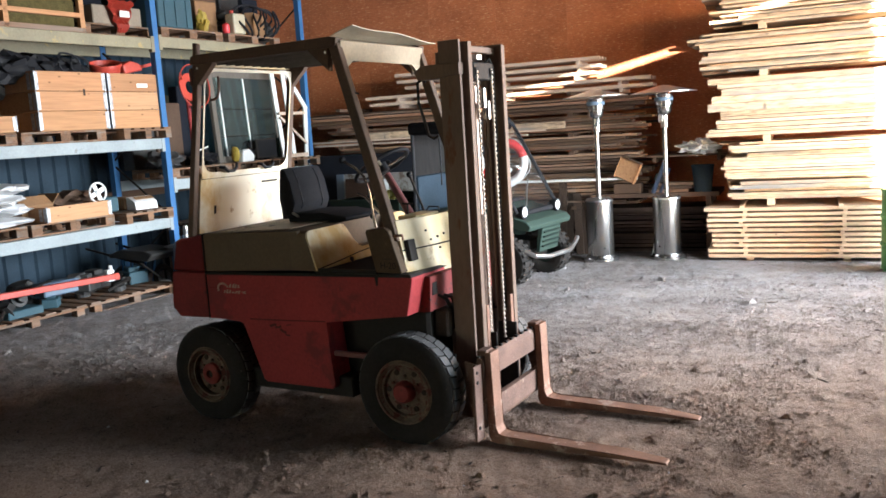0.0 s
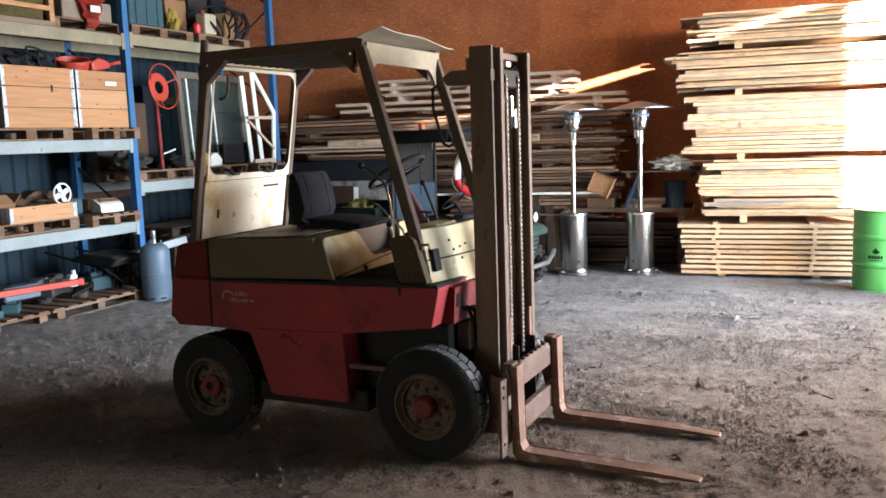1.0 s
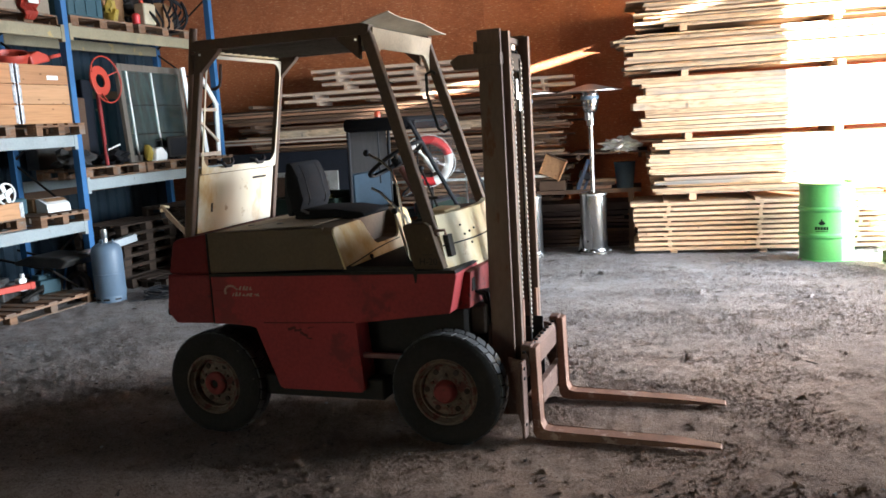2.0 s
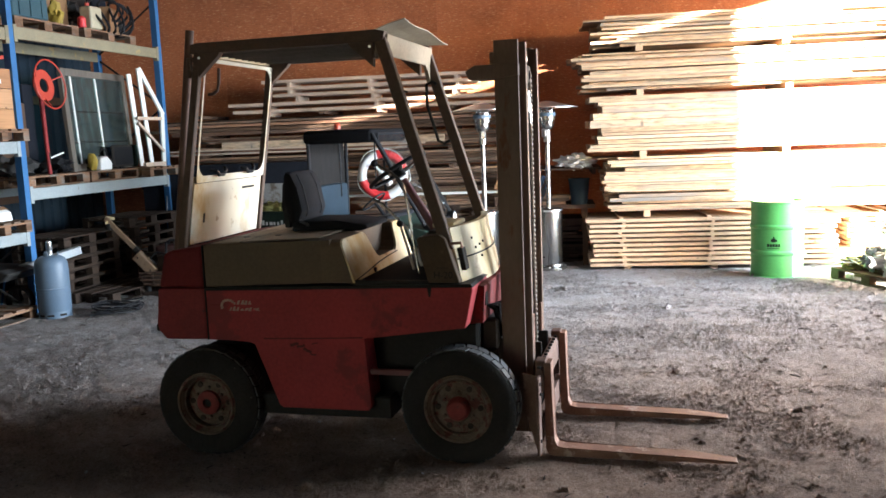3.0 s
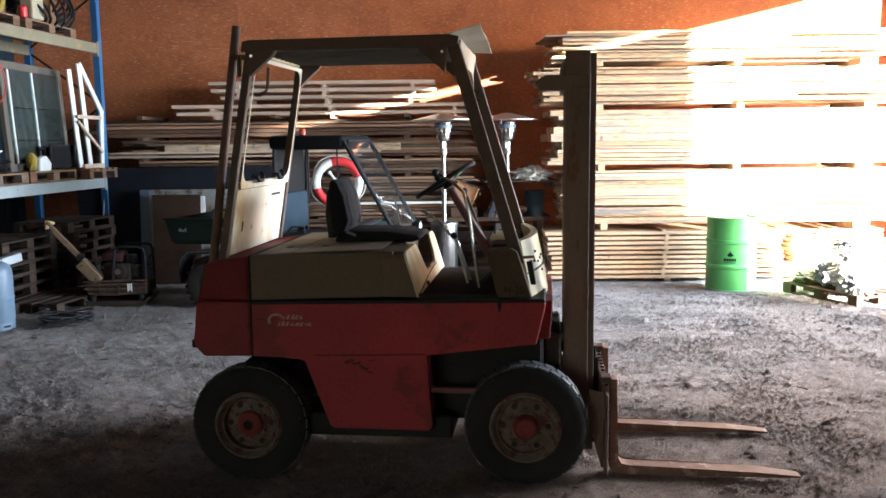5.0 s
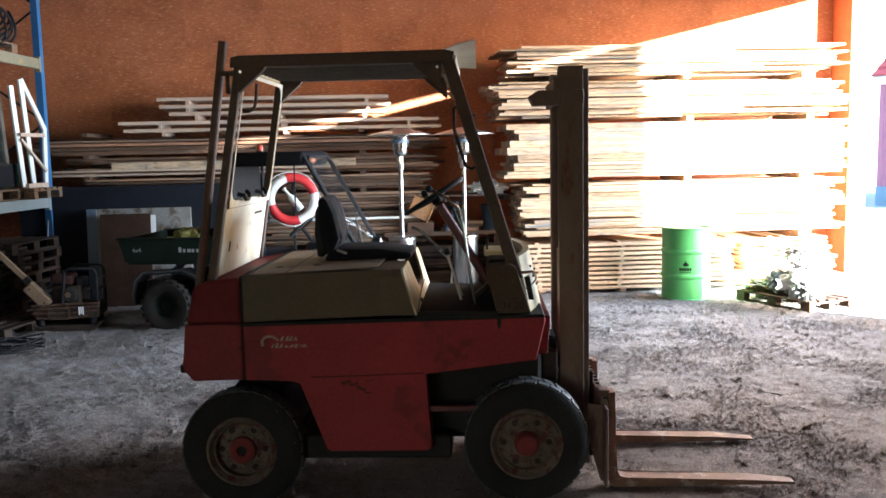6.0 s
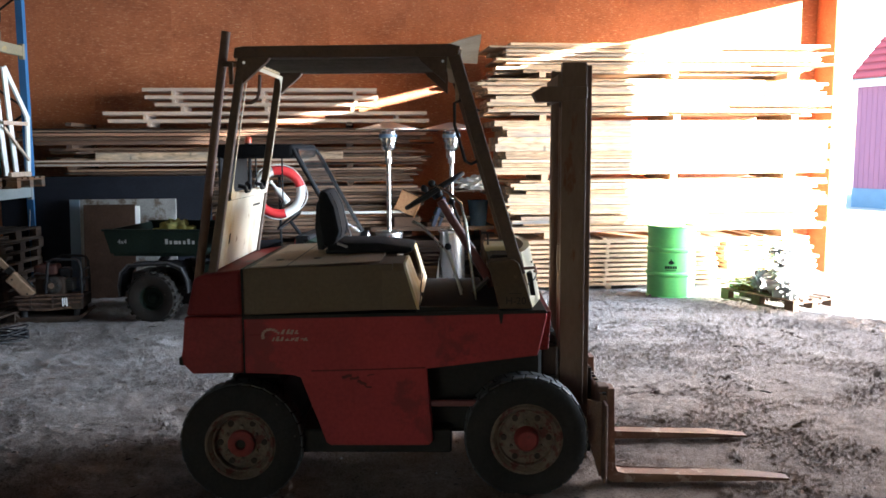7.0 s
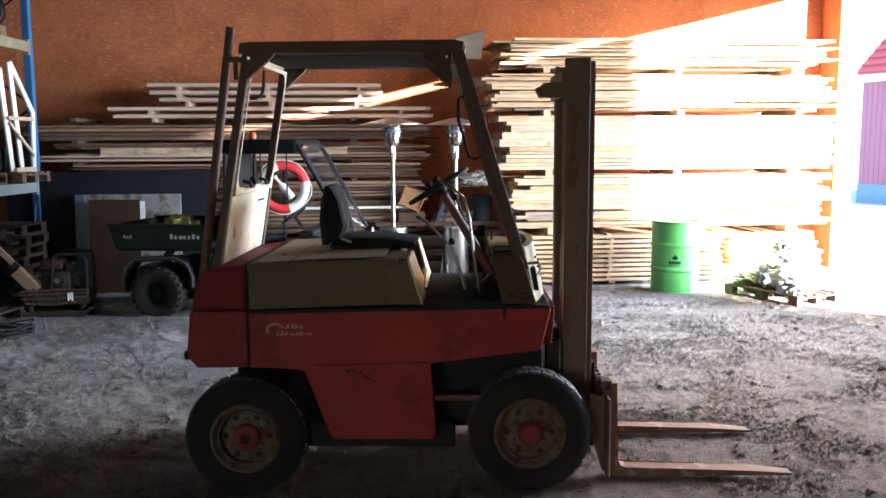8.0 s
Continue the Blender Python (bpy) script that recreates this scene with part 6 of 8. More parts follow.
for _k, (_y, _r) in enumerate(((-1.28, 0.20), (-1.05, 0.17))):
    _pts = [(0.06 * math.sin(3 * a) * 0.3, _r * math.cos(a), _r * 0.75 * math.sin(a)) for a in [2 * math.pi * j / 20 for j in range(20)]]
    solid("hose_coil", tube(bmesh.new(), _pts, 0.014, 7, True), BLACK, "black rubber hose coil standing in a box", "hose", on_rack(-0.15 - 0.1 * _k, _y, _z + 0.10, 0, -20, 15), smooth=True)
solid("plastic_tub", lathe(bmesh.new(), [(0.16, 0), (0.17, 0.02), (0.20, 0.20), (0.215, 0.20), (0.215, 0.23), (0.185, 0.23), (0.15, 0.02), (0, 0.02)], 28), ORANGERED, "orange-red round plastic tub lying in a box", "tub", on_rack(-0.33, -0.60, _z - 0.08, 10, 14, 0), smooth=True)
_cs = thing("hedge_trimmer", "orange-red garden machine lying on a box", "trimmer", on_rack(-0.30, -0.22, _z + 0.03, 12, 0, 0))
part("housing", prism(bmesh.new(), [(-0.16, 0), (0.16, 0), (0.13, 0.09), (-0.02, 0.16), (-0.16, 0.12)], -0.09, 0.09, "x", 0.02), ORANGERED, _cs)
part("bar", B(-0.02, 0.02, 0.14, 0.48, 0.02, 0.06, 0.005), ORANGERED, _cs)
part("grip", tube(bmesh.new(), [(0, -0.14, 0.12), (0, -0.22, 0.14), (0, -0.24, 0.06), (0, -0.15, 0.02)], 0.014), BLACK, _cs)

# lower level, near bay
Z1 = TOPS_A[0]
more_pallet(-0.45, -1.55, Z1)
more_pallet(-0.45, -2.80, Z1)
more_pallet(-0.45, -0.53, Z1, 0, "grey worn pallet on a rack beam")
collar_box(-1.98, -1.08, Z1 + 0.146, 1, 0.03, label="single pine pallet collar with things in it")
_cb = thing("cardboard_box", "open brown cardboard box with raised flaps", "box", on_rack(-0.50, -1.85, Z1 + 0.16) @ Matrix.Scale(0.75, 4))
for _a in ((-0.26, -0.25, -0.28, 0.28), (0.25, 0.26, -0.28, 0.28), (-0.26, 0.26, -0.29, -0.28), (-0.26, 0.26, 0.28, 0.29)):
    part("box_side", B(*_a, 0, 0.26), CARD, _cb)
part("flap", B(-0.01, 0.01, -0.28, 0.28, 0, 0.22, m=Matrix.Translation((0.25, 0, 0.26)) @ Matrix.Rotation(-0.9, 4, "Y")), CARD, _cb)
part("flap", B(-0.25, 0.25, -0.005, 0.005, 0, 0.20, m=Matrix.Translation((0, 0.29, 0.26)) @ Matrix.Rotation(-0.7, 4, "X")), CARD, _cb)
_fan = thing("desk_fan", "white desk fan lying in a pallet collar", "fan", on_rack(-0.20, -1.06, Z1 + 0.43, 0, 0, 0))
part("ring", tube(bmesh.new(), [(0.02, 0.125 * math.cos(a), 0.125 * math.sin(a)) for a in [2 * math.pi * k / 24 for k in range(24)]], 0.012, 6, True), WHITE, _fan)
for _k in range(4):
    _a = math.pi * _k / 2 + 0.4
    part("blade", B(0.0, 0.015, -0.03, 0.03, 0.02, 0.11, 0.004, Matrix.Rotation(_a, 4, "X")), WHITE, _fan)
part("hub", rod(bmesh.new(), (-0.06, 0, 0), (0.04, 0, 0), 0.035), WHITE, _fan)
part("stand", rod(bmesh.new(), (-0.02, 0.02, -0.1), (-0.04, 0.10, -0.2), 0.02), WHITE, _fan)
_b = bmesh.new()
lump(_b, (0.24, 0.34, 0.12), 41, rough=0.7, sub=3)
solid("sack", _b, LIMB, "dark brown sack lying behind a pallet collar", "sack", on_rack(-0.62, -1.15, Z1 + 0.35), smooth=True)
_wb = thing("appliance_box", "small white box with dark panel on a grey pallet", "box", on_rack(-0.16, -0.38, Z1 + 0.146, 0, 0, -8))
part("shell", prism(bmesh.new(), [(-0.11, 0), (0.11, 0), (0.09, 0.10), (-0.05, 0.17), (-0.11, 0.17)], -0.17, 0.17, "y", 0.008), WHITE, _wb)
part("panel", B(-0.02, 0.06, -0.14, 0.14, 0.135, 0.139, m=Matrix.Rotation(0.42, 4, "Y") @ Matrix.Translation((-0.045, 0, 0.02))), CARD, _wb)
solid("tool_case", B(-0.2, 0.2, -0.14, 0.14, 0, 0.2, 0.02), BLUEBOX, "dull blue tool case on a pallet", "case", on_rack(-0.5, -0.78, Z1 + 0.146))
solid("tool_case", B(-0.15, 0.15, -0.1, 0.1, 0, 0.17, 0.02), CARD, "brown case on a pallet", "case", on_rack(-0.45, -0.45, Z1 + 0.146))
_b = bmesh.new()
for _k in range(4):
    lump(_b, (0.42, 0.40 - 0.03 * _k, 0.075), 50 + _k, Matrix.Translation((0.02 * _k, 0.05 * (_k % 2), 0.075 + 0.125 * _k)), 0.35, 3)
solid("foam_roll", _b, PLASTIC_W, "folded heap of white plastic sheeting on a pallet", "plastic sheeting", on_rack(-0.32, -2.47, Z1 + 0.14), smooth=True)

# top level, near bay
Z3 = TOPS_A[2]
_mc = thing("wooden_crate", "open wooden crate of mossy wood chips", "crate", on_rack(-0.45, -2.15, Z3))
for _y in (-1.05, -0.05, 0.98):
    part("crate_post", B(0.40, 0.46, _y, _y + 0.07, 0, 0.75, 0.004), COLLARW, _mc)
part("crate_rail", B(0.40, 0.46, -1.05, 1.05, 0.18, 0.235, 0.004), COLLARW, _mc)
part("crate_rail", B(0.40, 0.46, -1.05, 1.05, 0.68, 0.74, 0.004), COLLARW, _mc)
part("crate_floor", B(-0.45, 0.46, -1.05, 1.05, 0.0, 0.06, 0.004), PALLETW, _mc)
part("crate_back", B(-0.45, -0.42, -1.05, 1.05, 0.06, 0.75, 0.004), PALLETW, _mc)
_b = bmesh.new()
box(_b, -0.40, 0.385, -1.0, 0.95, 0.06, 0.6)
bmesh.ops.subdivide_edges(_b, edges=_b.edges[:], cuts=12, use_grid_fill=True)
for _v in _b.verts:
    _v.co += Vector((1, 1, 1)) * 0.03 * noise.noise(_v.co * 9)
tagged(part("chip_fill", _b, MOSS, _mc, "mossy yellow-green wood chips", smooth=True), kind="stuff")
more_pallet(-0.45, -0.52, Z3)
_st = solid("stone_box", B(-0.3, 0.3, -0.48, 0.30, 0, 0.24, 0.012), mat("dusty_beige_board", (0.24, 0.195, 0.145), 0.8), "beige dusty box on a pallet", "box", on_rack(-0.38, -0.42, Z3 + 0.146))
_b = bmesh.new()
_q = [[_b.verts.new((0.05 + 0.03 * math.sin(2.2 * j), (-0.22 + 0.44 * i / 8) * (1 - 0.085 * j), 0.42 - 0.05 * j + 0.012 * math.sin(3 * i + j))) for j in range(9)] for i in range(9)]
for _i in range(8):
    for _j in range(8):
        _b.faces.new((_q[_i][_j], _q[_i + 1][_j], _q[_i + 1][_j + 1], _q[_i][_j + 1]))
bmesh.ops.solidify(_b, geom=_b.faces[:], thickness=0.02)
_sk = solid("paper_sack", _b, ORANGERED, "red and white paper sack hanging over a box", "sack", on_rack(-0.05, -0.52, Z3 + 0.03), smooth=True)
_b = B(0.105, 0.115, -0.08, 0.08, 0.20, 0.28, 0.004)
part("sack_print", _b, WHITE, _sk, "white printed field")

# top level, far bay
Z4 = TOPS_B[1]
more_pallet(-0.45, 0.78, Z4, 90, "grey worn pallet on a rack beam")
more_pallet(-0.45, 2.10, Z4, 90, "grey worn pallet on a rack beam")
_bc = thing("plastic_crate", "dull blue plastic crate on a pallet", "crate", on_rack(-0.35, 0.48, Z4 + 0.146))
part("shell", B(-0.3, 0.3, -0.32, 0.32, 0, 0.46, 0.015), BLUEBOX, _bc)
for _y in (-0.2, 0.0, 0.2):
    part("rib", B(0.30, 0.315, _y - 0.012, _y + 0.012, 0.02, 0.44, 0.003), BLUEBOX, _bc)
part("rim", B(-0.315, 0.315, -0.335, 0.335, 0.44, 0.475, 0.006), BLUEBOX, _bc)
_b = bmesh.new()
lump(_b, (0.10, 0.09, 0.16), 61, rough=0.6, sub=3)
solid("yellow_bag", _b, YELLOW, "limp yellow plastic bag on a pallet", "bag", on_rack(-0.22, 1.16, Z4 + 0.30), smooth=True)
_can = thing("fuel_can", "off-white fuel can on a pallet", "can", on_rack(-0.10, 1.74, Z4 + 0.146))
part("shell", B(-0.09, 0.09, -0.13, 0.13, 0, 0.30, 0.025, seg=2), mat("yellowed_plastic", (0.45, 0.40, 0.28), 0.5), _can)
part("cap", rod(bmesh.new(), (0, -0.07, 0.30), (0, -0.07, 0.345), 0.03), ORANGERED, _can)
solid("red_can", lathe(bmesh.new(), [(0.05, 0), (0.055, 0.01), (0.055, 0.12), (0.035, 0.14), (0.02, 0.15), (0, 0.15)], 20), LIFERED, "small red metal can on a pallet", "can", on_rack(-0.08, 1.50, Z4 + 0.146), smooth=True)
solid("cardboard_box", B(-0.2, 0.2, -0.24, 0.24, 0, 0.36, 0.01), CARD, "brown cardboard box behind black hoses", "box", on_rack(-0.34, 2.28, Z4 + 0.146, 0, 0, 20))
solid("cardboard_box", B(-0.2, 0.2, -0.22, 0.22, 0, 0.5, 0.01), CARD, "brown cardboard box at the back of a pallet", "box", on_rack(-0.6, 1.45, Z4 + 0.146))
for _k in range(5):
    _pts = [(0.10 * math.sin(2 * a + _k), 0.26 * math.cos(a), 0.22 * math.sin(a)) for a in [2 * math.pi * j / 18 for j in range(18)]]
    solid("hose_coil", tube(bmesh.new(), _pts, 0.018, 6, True), BLACK, "tangled black hose heaped on a pallet", "hose", on_rack(-0.06 - 0.03 * _k, 1.98 + 0.17 * _k, Z4 + 0.38 - 0.02 * _k, 20 * _k, 8 * _k, 10 * _k), group="black hoses on the rack", smooth=True)
# dark filler blocks added so that the gaps behind the load read dark
for _k, (_y, _w, _h, _m) in enumerate(((-2.7, 0.42, 0.85, JUNK), (-1.8, 0.42, 0.7, LIMB), (-0.9, 0.38, 0.9, JUNK), (-0.25, 0.22, 0.8, BLACKPANEL))):
    solid("storage_case", B(-0.10, 0.10, -_w, _w, 0, _h, 0.015), _m, "dark filler case at the back of the top level", "case", on_rack(-1.0, _y, Z3, 0, 0, 2 * _k - 3), group="cases on the top level")
for _k, (_y, _w, _h, _m) in enumerate(((0.45, 0.30, 0.95, JUNK), (1.10, 0.30, 0.9, JUNK), (1.70, 0.28, 0.75, LIMB), (2.25, 0.24, 0.9, JUNK), (2.75, 0.22, 0.7, BLACKPANEL))):
    solid("storage_case", B(-0.16, 0.16, -_w, _w, 0, _h, 0.015), _m, "dark filler case at the back of the top level", "case", on_rack(-0.82, _y, Z4 + 0.146, 0, 0, 3 * _k - 4), group="cases on the top level")
for _k, _y in enumerate((0.95, 1.95, 2.75)):
    _b = bmesh.new()
    lump(_b, (0.2, 0.22, 0.22), 70 + _k, rough=0.9, sub=3)
    solid("dark_sack", _b, JUNK, "dark greasy sack standing on a pallet", "sack", on_rack(-0.6, _y, Z4 + 0.32), group="dark heaps on the top level", smooth=True)

# middle level, far bay
Z2 = TOPS_B[0]
tagged(copy_thing(_base, on_rack(-0.42, 0.68, Z2, 0, 0, 90)), "reddish-brown pallet on a rack beam")
more_pallet(-0.42, 1.92, Z2, 90, "grey worn pallet on a rack beam")
more_pallet(-0.42, 2.82, Z2, 0, "grey worn pallet on a rack beam")
P2 = Z2 + 0.146
_reel = thing("hose_reel_stand", "orange-red wheel on a red post stand", "reel stand", on_rack(-0.18, 0.70, P2))
part("post", rod(bmesh.new(), (0, 0, 0), (0.0, -0.03, 0.98), 0.026, 0.030, 12), REDPOST, _reel, smooth=True)
part("foot_rod", rod(bmesh.new(), (0, 0, 0.0), (0.02, 0.0, 0.28), 0.018), DARKMETAL, _reel)
part("side_lever", rod(bmesh.new(), (0.0, 0.0, 0.20), (0.06, 0.22, 0.27), 0.012), WHITE, _reel)
_wm = Matrix.Translation((0.03, 0.0, 1.13)) @ Matrix.Rotation(radians(4), 4, "Z") @ Matrix.Rotation(radians(-6), 4, "Y")
_wh = part("wheel_rim", tube(bmesh.new(), [(0.10, 0.31 * math.cos(a), 0.31 * math.sin(a)) for a in [2 * math.pi * k / 32 for k in range(32)]], 0.010, 6, True), ORANGERED, _reel, m=_wm, smooth=True)
_b = lathe(bmesh.new(), [(0.09, -0.01), (0.20, -0.01), (0.20, 0.01), (0.09, 0.01)], 28, Matrix.Rotation(radians(90), 4, "Y"), close=True)
part("disc", _b, ORANGERED, _wh)
for _k in range(3):
    _a = 2 * math.pi * _k / 3 + 0.4
    part("spoke", tube(bmesh.new(), [(0.0, 0.16 * math.cos(_a), 0.16 * math.sin(_a)), (0.05, 0.24 * math.cos(_a), 0.24 * math.sin(_a)), (0.10, 0.31 * math.cos(_a), 0.31 * math.sin(_a))], 0.010, 6), ORANGERED, _wh)
GREYSASH = mat("weathered_grey_sash", (0.14, 0.12, 0.10), 0.8, vary=0.35, stretch=(6, 6, 0.6))
_win = thing("window_sash", "old glazed window with grey frame leaning at the rack's back", "window", on_rack(-0.34, 2.10, P2, 0, -3, 6))
for _a in ((-0.86, -0.76, 0.0, 1.40), (0.76, 0.86, 0.0, 1.40)):
    part("stile", B(-0.03, 0.03, _a[0], _a[1], _a[2], _a[3], 0.006), GREYSASH, _win)
for _a in ((0.0, 0.10), (1.30, 1.40)):
    part("rail", B(-0.03, 0.03, -0.76, 0.76, _a[0], _a[1], 0.006), GREYSASH, _win)
for _y in (-0.62, 0.02):
    part("glazing_bar", B(-0.012, 0.016, _y - 0.014, _y + 0.014, 0.1, 1.30, 0.003), WHITE, _win)
for _z in (0.40, 0.82):
    part("glazing_bar", B(-0.012, 0.012, -0.76, 0.76, _z - 0.008, _z + 0.008, 0.002), DARKMETAL, _win)
_k = 0
for _y0, _y1 in ((-0.76, -0.635), (-0.605, 0.005), (0.035, 0.76)):
    for _z0, _z1 in ((0.1, 0.392), (0.408, 0.812), (0.828, 1.30)):
        part("pane", B(-0.002, 0.002, _y0, _y1, _z0, _z1), GLASS, _win)
_lad = thing("trestle_frame", "white-painted wooden trestle frame leaning on pallets", "trestle", on_rack(0.02, 2.98, P2))
def lath_between(p, q, w, d, material, parent, name):
    p, q = Vector(p), Vector(q)
    v = q - p
    m = Matrix.Translation(p) @ v.to_track_quat("Z", "X").to_matrix().to_4x4()
    return part(name, B(-w / 2, w / 2, -d / 2, d / 2, 0, v.length, 0.003, m), material, parent)
lath_between((0, -0.50, 0.02), (-0.03, -0.62, 1.36), 0.075, 0.03, WHITE, _lad, "post")
lath_between((0, -0.24, 0.02), (-0.03, -0.36, 1.46), 0.075, 0.03, WHITE, _lad, "post")
lath_between((-0.02, -0.36, 1.46), (0.02, 0.14, 0.78), 0.075, 0.03, WHITE, _lad, "brace")
lath_between((0.02, 0.05, -0.06), (0.02, 0.11, 0.80), 0.09, 0.03, WHITE, _lad, "post")
lath_between((0.04, -0.60, 0.72), (0.04, 0.06, 0.72), 0.05, 0.03, PALEWOOD, _lad, "rail")
lath_between((0.04, -0.58, 0.66), (0.04, 0.05, 0.22), 0.04, 0.03, PALEWOOD, _lad, "brace")
lath_between((0.04, -0.50, 0.035), (0.04, 0.05, 0.035), 0.06, 0.05, PALEWOOD, _lad, "foot")
_saw = thing("chainsaw", "white and yellow chainsaw lying on a pallet", "chainsaw", on_rack(-0.08, 1.64, P2 + 0.0))
part("housing", prism(bmesh.new(), [(-0.14, 0), (0.12, 0), (0.14, 0.10), (0.03, 0.20), (-0.12, 0.17)], -0.07, 0.09, "x", 0.02), WHITE, _saw)
part("guard", lump(bmesh.new(), (0.07, 0.05, 0.12), 4, Matrix.Translation((0.02, -0.22, 0.13)), 0.3), YELLOW, _saw, "yellow guard")
part("engine_block", lump(bmesh.new(), (0.09, 0.10, 0.09), 9, Matrix.Translation((0.0, 0.10, 0.10)), 0.5), BLACK, _saw)
part("handle", tube(bmesh.new(), [(0.03, -0.08, 0.18), (0.05, -0.05, 0.29), (0.05, 0.05, 0.29), (0.03, 0.12, 0.14)], 0.012), BLACK, _saw)
_tv = thing("framed_screen", "grey flat case with green end on a pallet", "case", on_rack(-0.10, 2.22, P2))
part("frame", B(-0.04, 0.0, -0.26, 0.24, 0.03, 0.34, 0.012), DARKMETAL, _tv)
part("face", B(0.001, 0.006, -0.22, 0.22, 0.06, 0.31, 0.002), FABRIC, _tv)
part("green_end", B(-0.07, 0.03, 0.245, 0.32, 0.02, 0.34, 0.015), MULEGREEN, _tv, "green end piece")
for _k, (_y, _s) in enumerate(((0.25, 0.17), (1.05, 0.15), (1.75, 0.12), (2.3, 0.14))):
    _b = bmesh.new()
    lump(_b, (_s * 1.2, _s * 1.4, _s * 0.8), 80 + _k, rough=0.9, sub=3)
    solid("dark_sack", _b, BLACK if _k % 2 else JUNK, "dark crumpled sack lying on a pallet", "sack", on_rack(-0.35, _y, P2 + _s * 0.6), group="dark heaps on the middle level", smooth=True)

# more dark filler added to darken the gaps at the back
for _k, (_y, _w, _h, _m) in enumerate(((0.30, 0.24, 0.70, JUNK), (0.82, 0.26, 0.95, LIMB), (1.15, 0.10, 1.2, BLACKPANEL))):
    solid("storage_case", B(-0.10, 0.10, -_w, _w, 0, _h, 0.012), _m, "dark filler case at the back of the middle level", "case", on_rack(-0.86, _y, P2, 0, 0, 5 - 4 * _k), group="cases on the middle level")

# floor level, near bay: long skids with machine parts
FZ = floor_at(0, 8.2) - 0.006
for _k, _y in enumerate((-0.98, -2.45)):
    _sk = thing("floor_skid", "long weathered wooden skid on the earth floor", "skid", on_rack(-0.28, _y, FZ), group="skids under the rack")
    for _x in (-0.5, -0.05, 0.40):
        part("bottom_board", B(_x, _x + 0.11, -0.72, 0.72, 0, 0.02, 0.003), PALLETW, _sk)
        part("top_runner", B(_x, _x + 0.11, -0.72, 0.72, 0.10, 0.125, 0.003), PALLETW, _sk)
        for _q in (-0.66, -0.05, 0.56):
            part("block", B(_x, _x + 0.11, _q, _q + 0.11, 0.021, 0.0995, 0.004), PALLETW, _sk)
    for _q in range(7):
        part("deck_board", B(-0.5, 0.51, -0.70 + 0.21 * _q, -0.56 + 0.21 * _q, 0.126, 0.146, 0.003), PALLETW, _sk)
_rb = thing("red_bar", "long orange-red steel bar lying on machine parts", "steel bar", on_rack(0.14, -2.24, FZ + 0.42, -1.5, 0, -3))
part("bar", B(-0.035, 0.035, -1.35, 1.0, -0.03, 0.04, 0.006), ORANGERED, _rb)
part("end_cap", B(-0.04, 0.04, 0.96, 1.03, -0.035, 0.045, 0.006), ORANGERED, _rb)
_rnd = random.Random(17)
for _k in range(26):
    _y, _x = _rnd.uniform(-3.0, -0.35), _rnd.uniform(-0.75, 0.12)
    _s = _rnd.uniform(0.07, 0.16)
    _b = bmesh.new()
    _kind = _k % 4
    if _kind == 0:
        lump(_b, (_s, _s * 1.2, _s * 0.8), 100 + _k, rough=0.8, sub=2)
        _c = "greasy dark machine part on a skid"
    elif _kind == 1:
        lathe(_b, [(0.0, -_s * 0.6), (_s * 0.8, -_s * 0.6), (_s * 0.8, -_s * 0.1), (_s * 0.5, 0.0), (_s * 0.5, _s * 0.6), (0.0, _s * 0.6)], 16, Matrix.Rotation(_rnd.uniform(0, 1.5), 4, "X"))
        _c = "dark turned steel part on a skid"
    elif _kind == 2:
        box(_b, -_s, _s, -_s * 1.3, _s * 1.3, -_s * 0.6, _s * 0.6, 0.012)
        box(_b, -_s * 0.6, _s * 0.6, -_s * 0.5, _s * 0.5, _s * 0.5, _s * 1.0, 0.01)
        _c = "blocky grey machine housing on a skid"
    else:
        tube(_b, [(-_s, -_s * 2, 0), (0, -_s, _s * 0.5), (_s * 0.4, _s, _s * 0.6), (0, _s * 2.5, 0)], 0.018, 7)
        _c = "bent dark pipe on a skid"
    solid("machine_part", _b, (JUNK, JUNK, BLUEBOX if _k % 8 == 2 else JUNK, DARKMETAL)[_kind], _c, "machine part", on_rack(_x, _y, FZ + 0.146 + _s * 0.62 + (0.13 if _k % 3 == 0 else 0), 0, 0, _rnd.uniform(0, 90)), group="machine parts on skids", smooth=_kind in (0, 3))
solid("steel_box", B(-0.15, 0.15, -0.25, 0.22, 0, 0.09, 0.01), BLUEBOX, "dull blue steel box on a skid", "box", on_rack(-0.05, -2.45, FZ + 0.146, 0, 0, 4))
solid("grey_case", B(-0.12, 0.12, -0.24, 0.24, 0, 0.16, 0.015), GASGREY, "light grey-blue case on machine parts", "case", on_rack(-0.05, -1.92, FZ + 0.30, 0, 0, -4))
_jn = thing("white_jar_pair", "two small white plastic tubs stacked", "tub", on_rack(-0.10, -1.10, FZ + 0.30))
part("tub", B(-0.05, 0.05, -0.06, 0.06, 0, 0.07, 0.012), WHITE, _jn)
part("tub", B(-0.045, 0.045, -0.055, 0.055, 0.085, 0.15, 0.012), WHITE, _jn)
part("lid", rod(bmesh.new(), (0, 0.03, 0.15), (0, 0.03, 0.20), 0.025), WHITE, _jn)
_wbw = thing("wheelbarrow", "dark steel wheelbarrow standing under the rack", "wheelbarrow", on_rack(-0.30, -0.28, FZ))
part("tray", prism(bmesh.new(), [(-0.42, 0.50), (0.30, 0.46), (0.42, 0.56), (0.30, 0.60), (-0.2, 0.62), (-0.45, 0.54)], -0.28, 0.28, "y", 0.02), JUNK, _wbw)
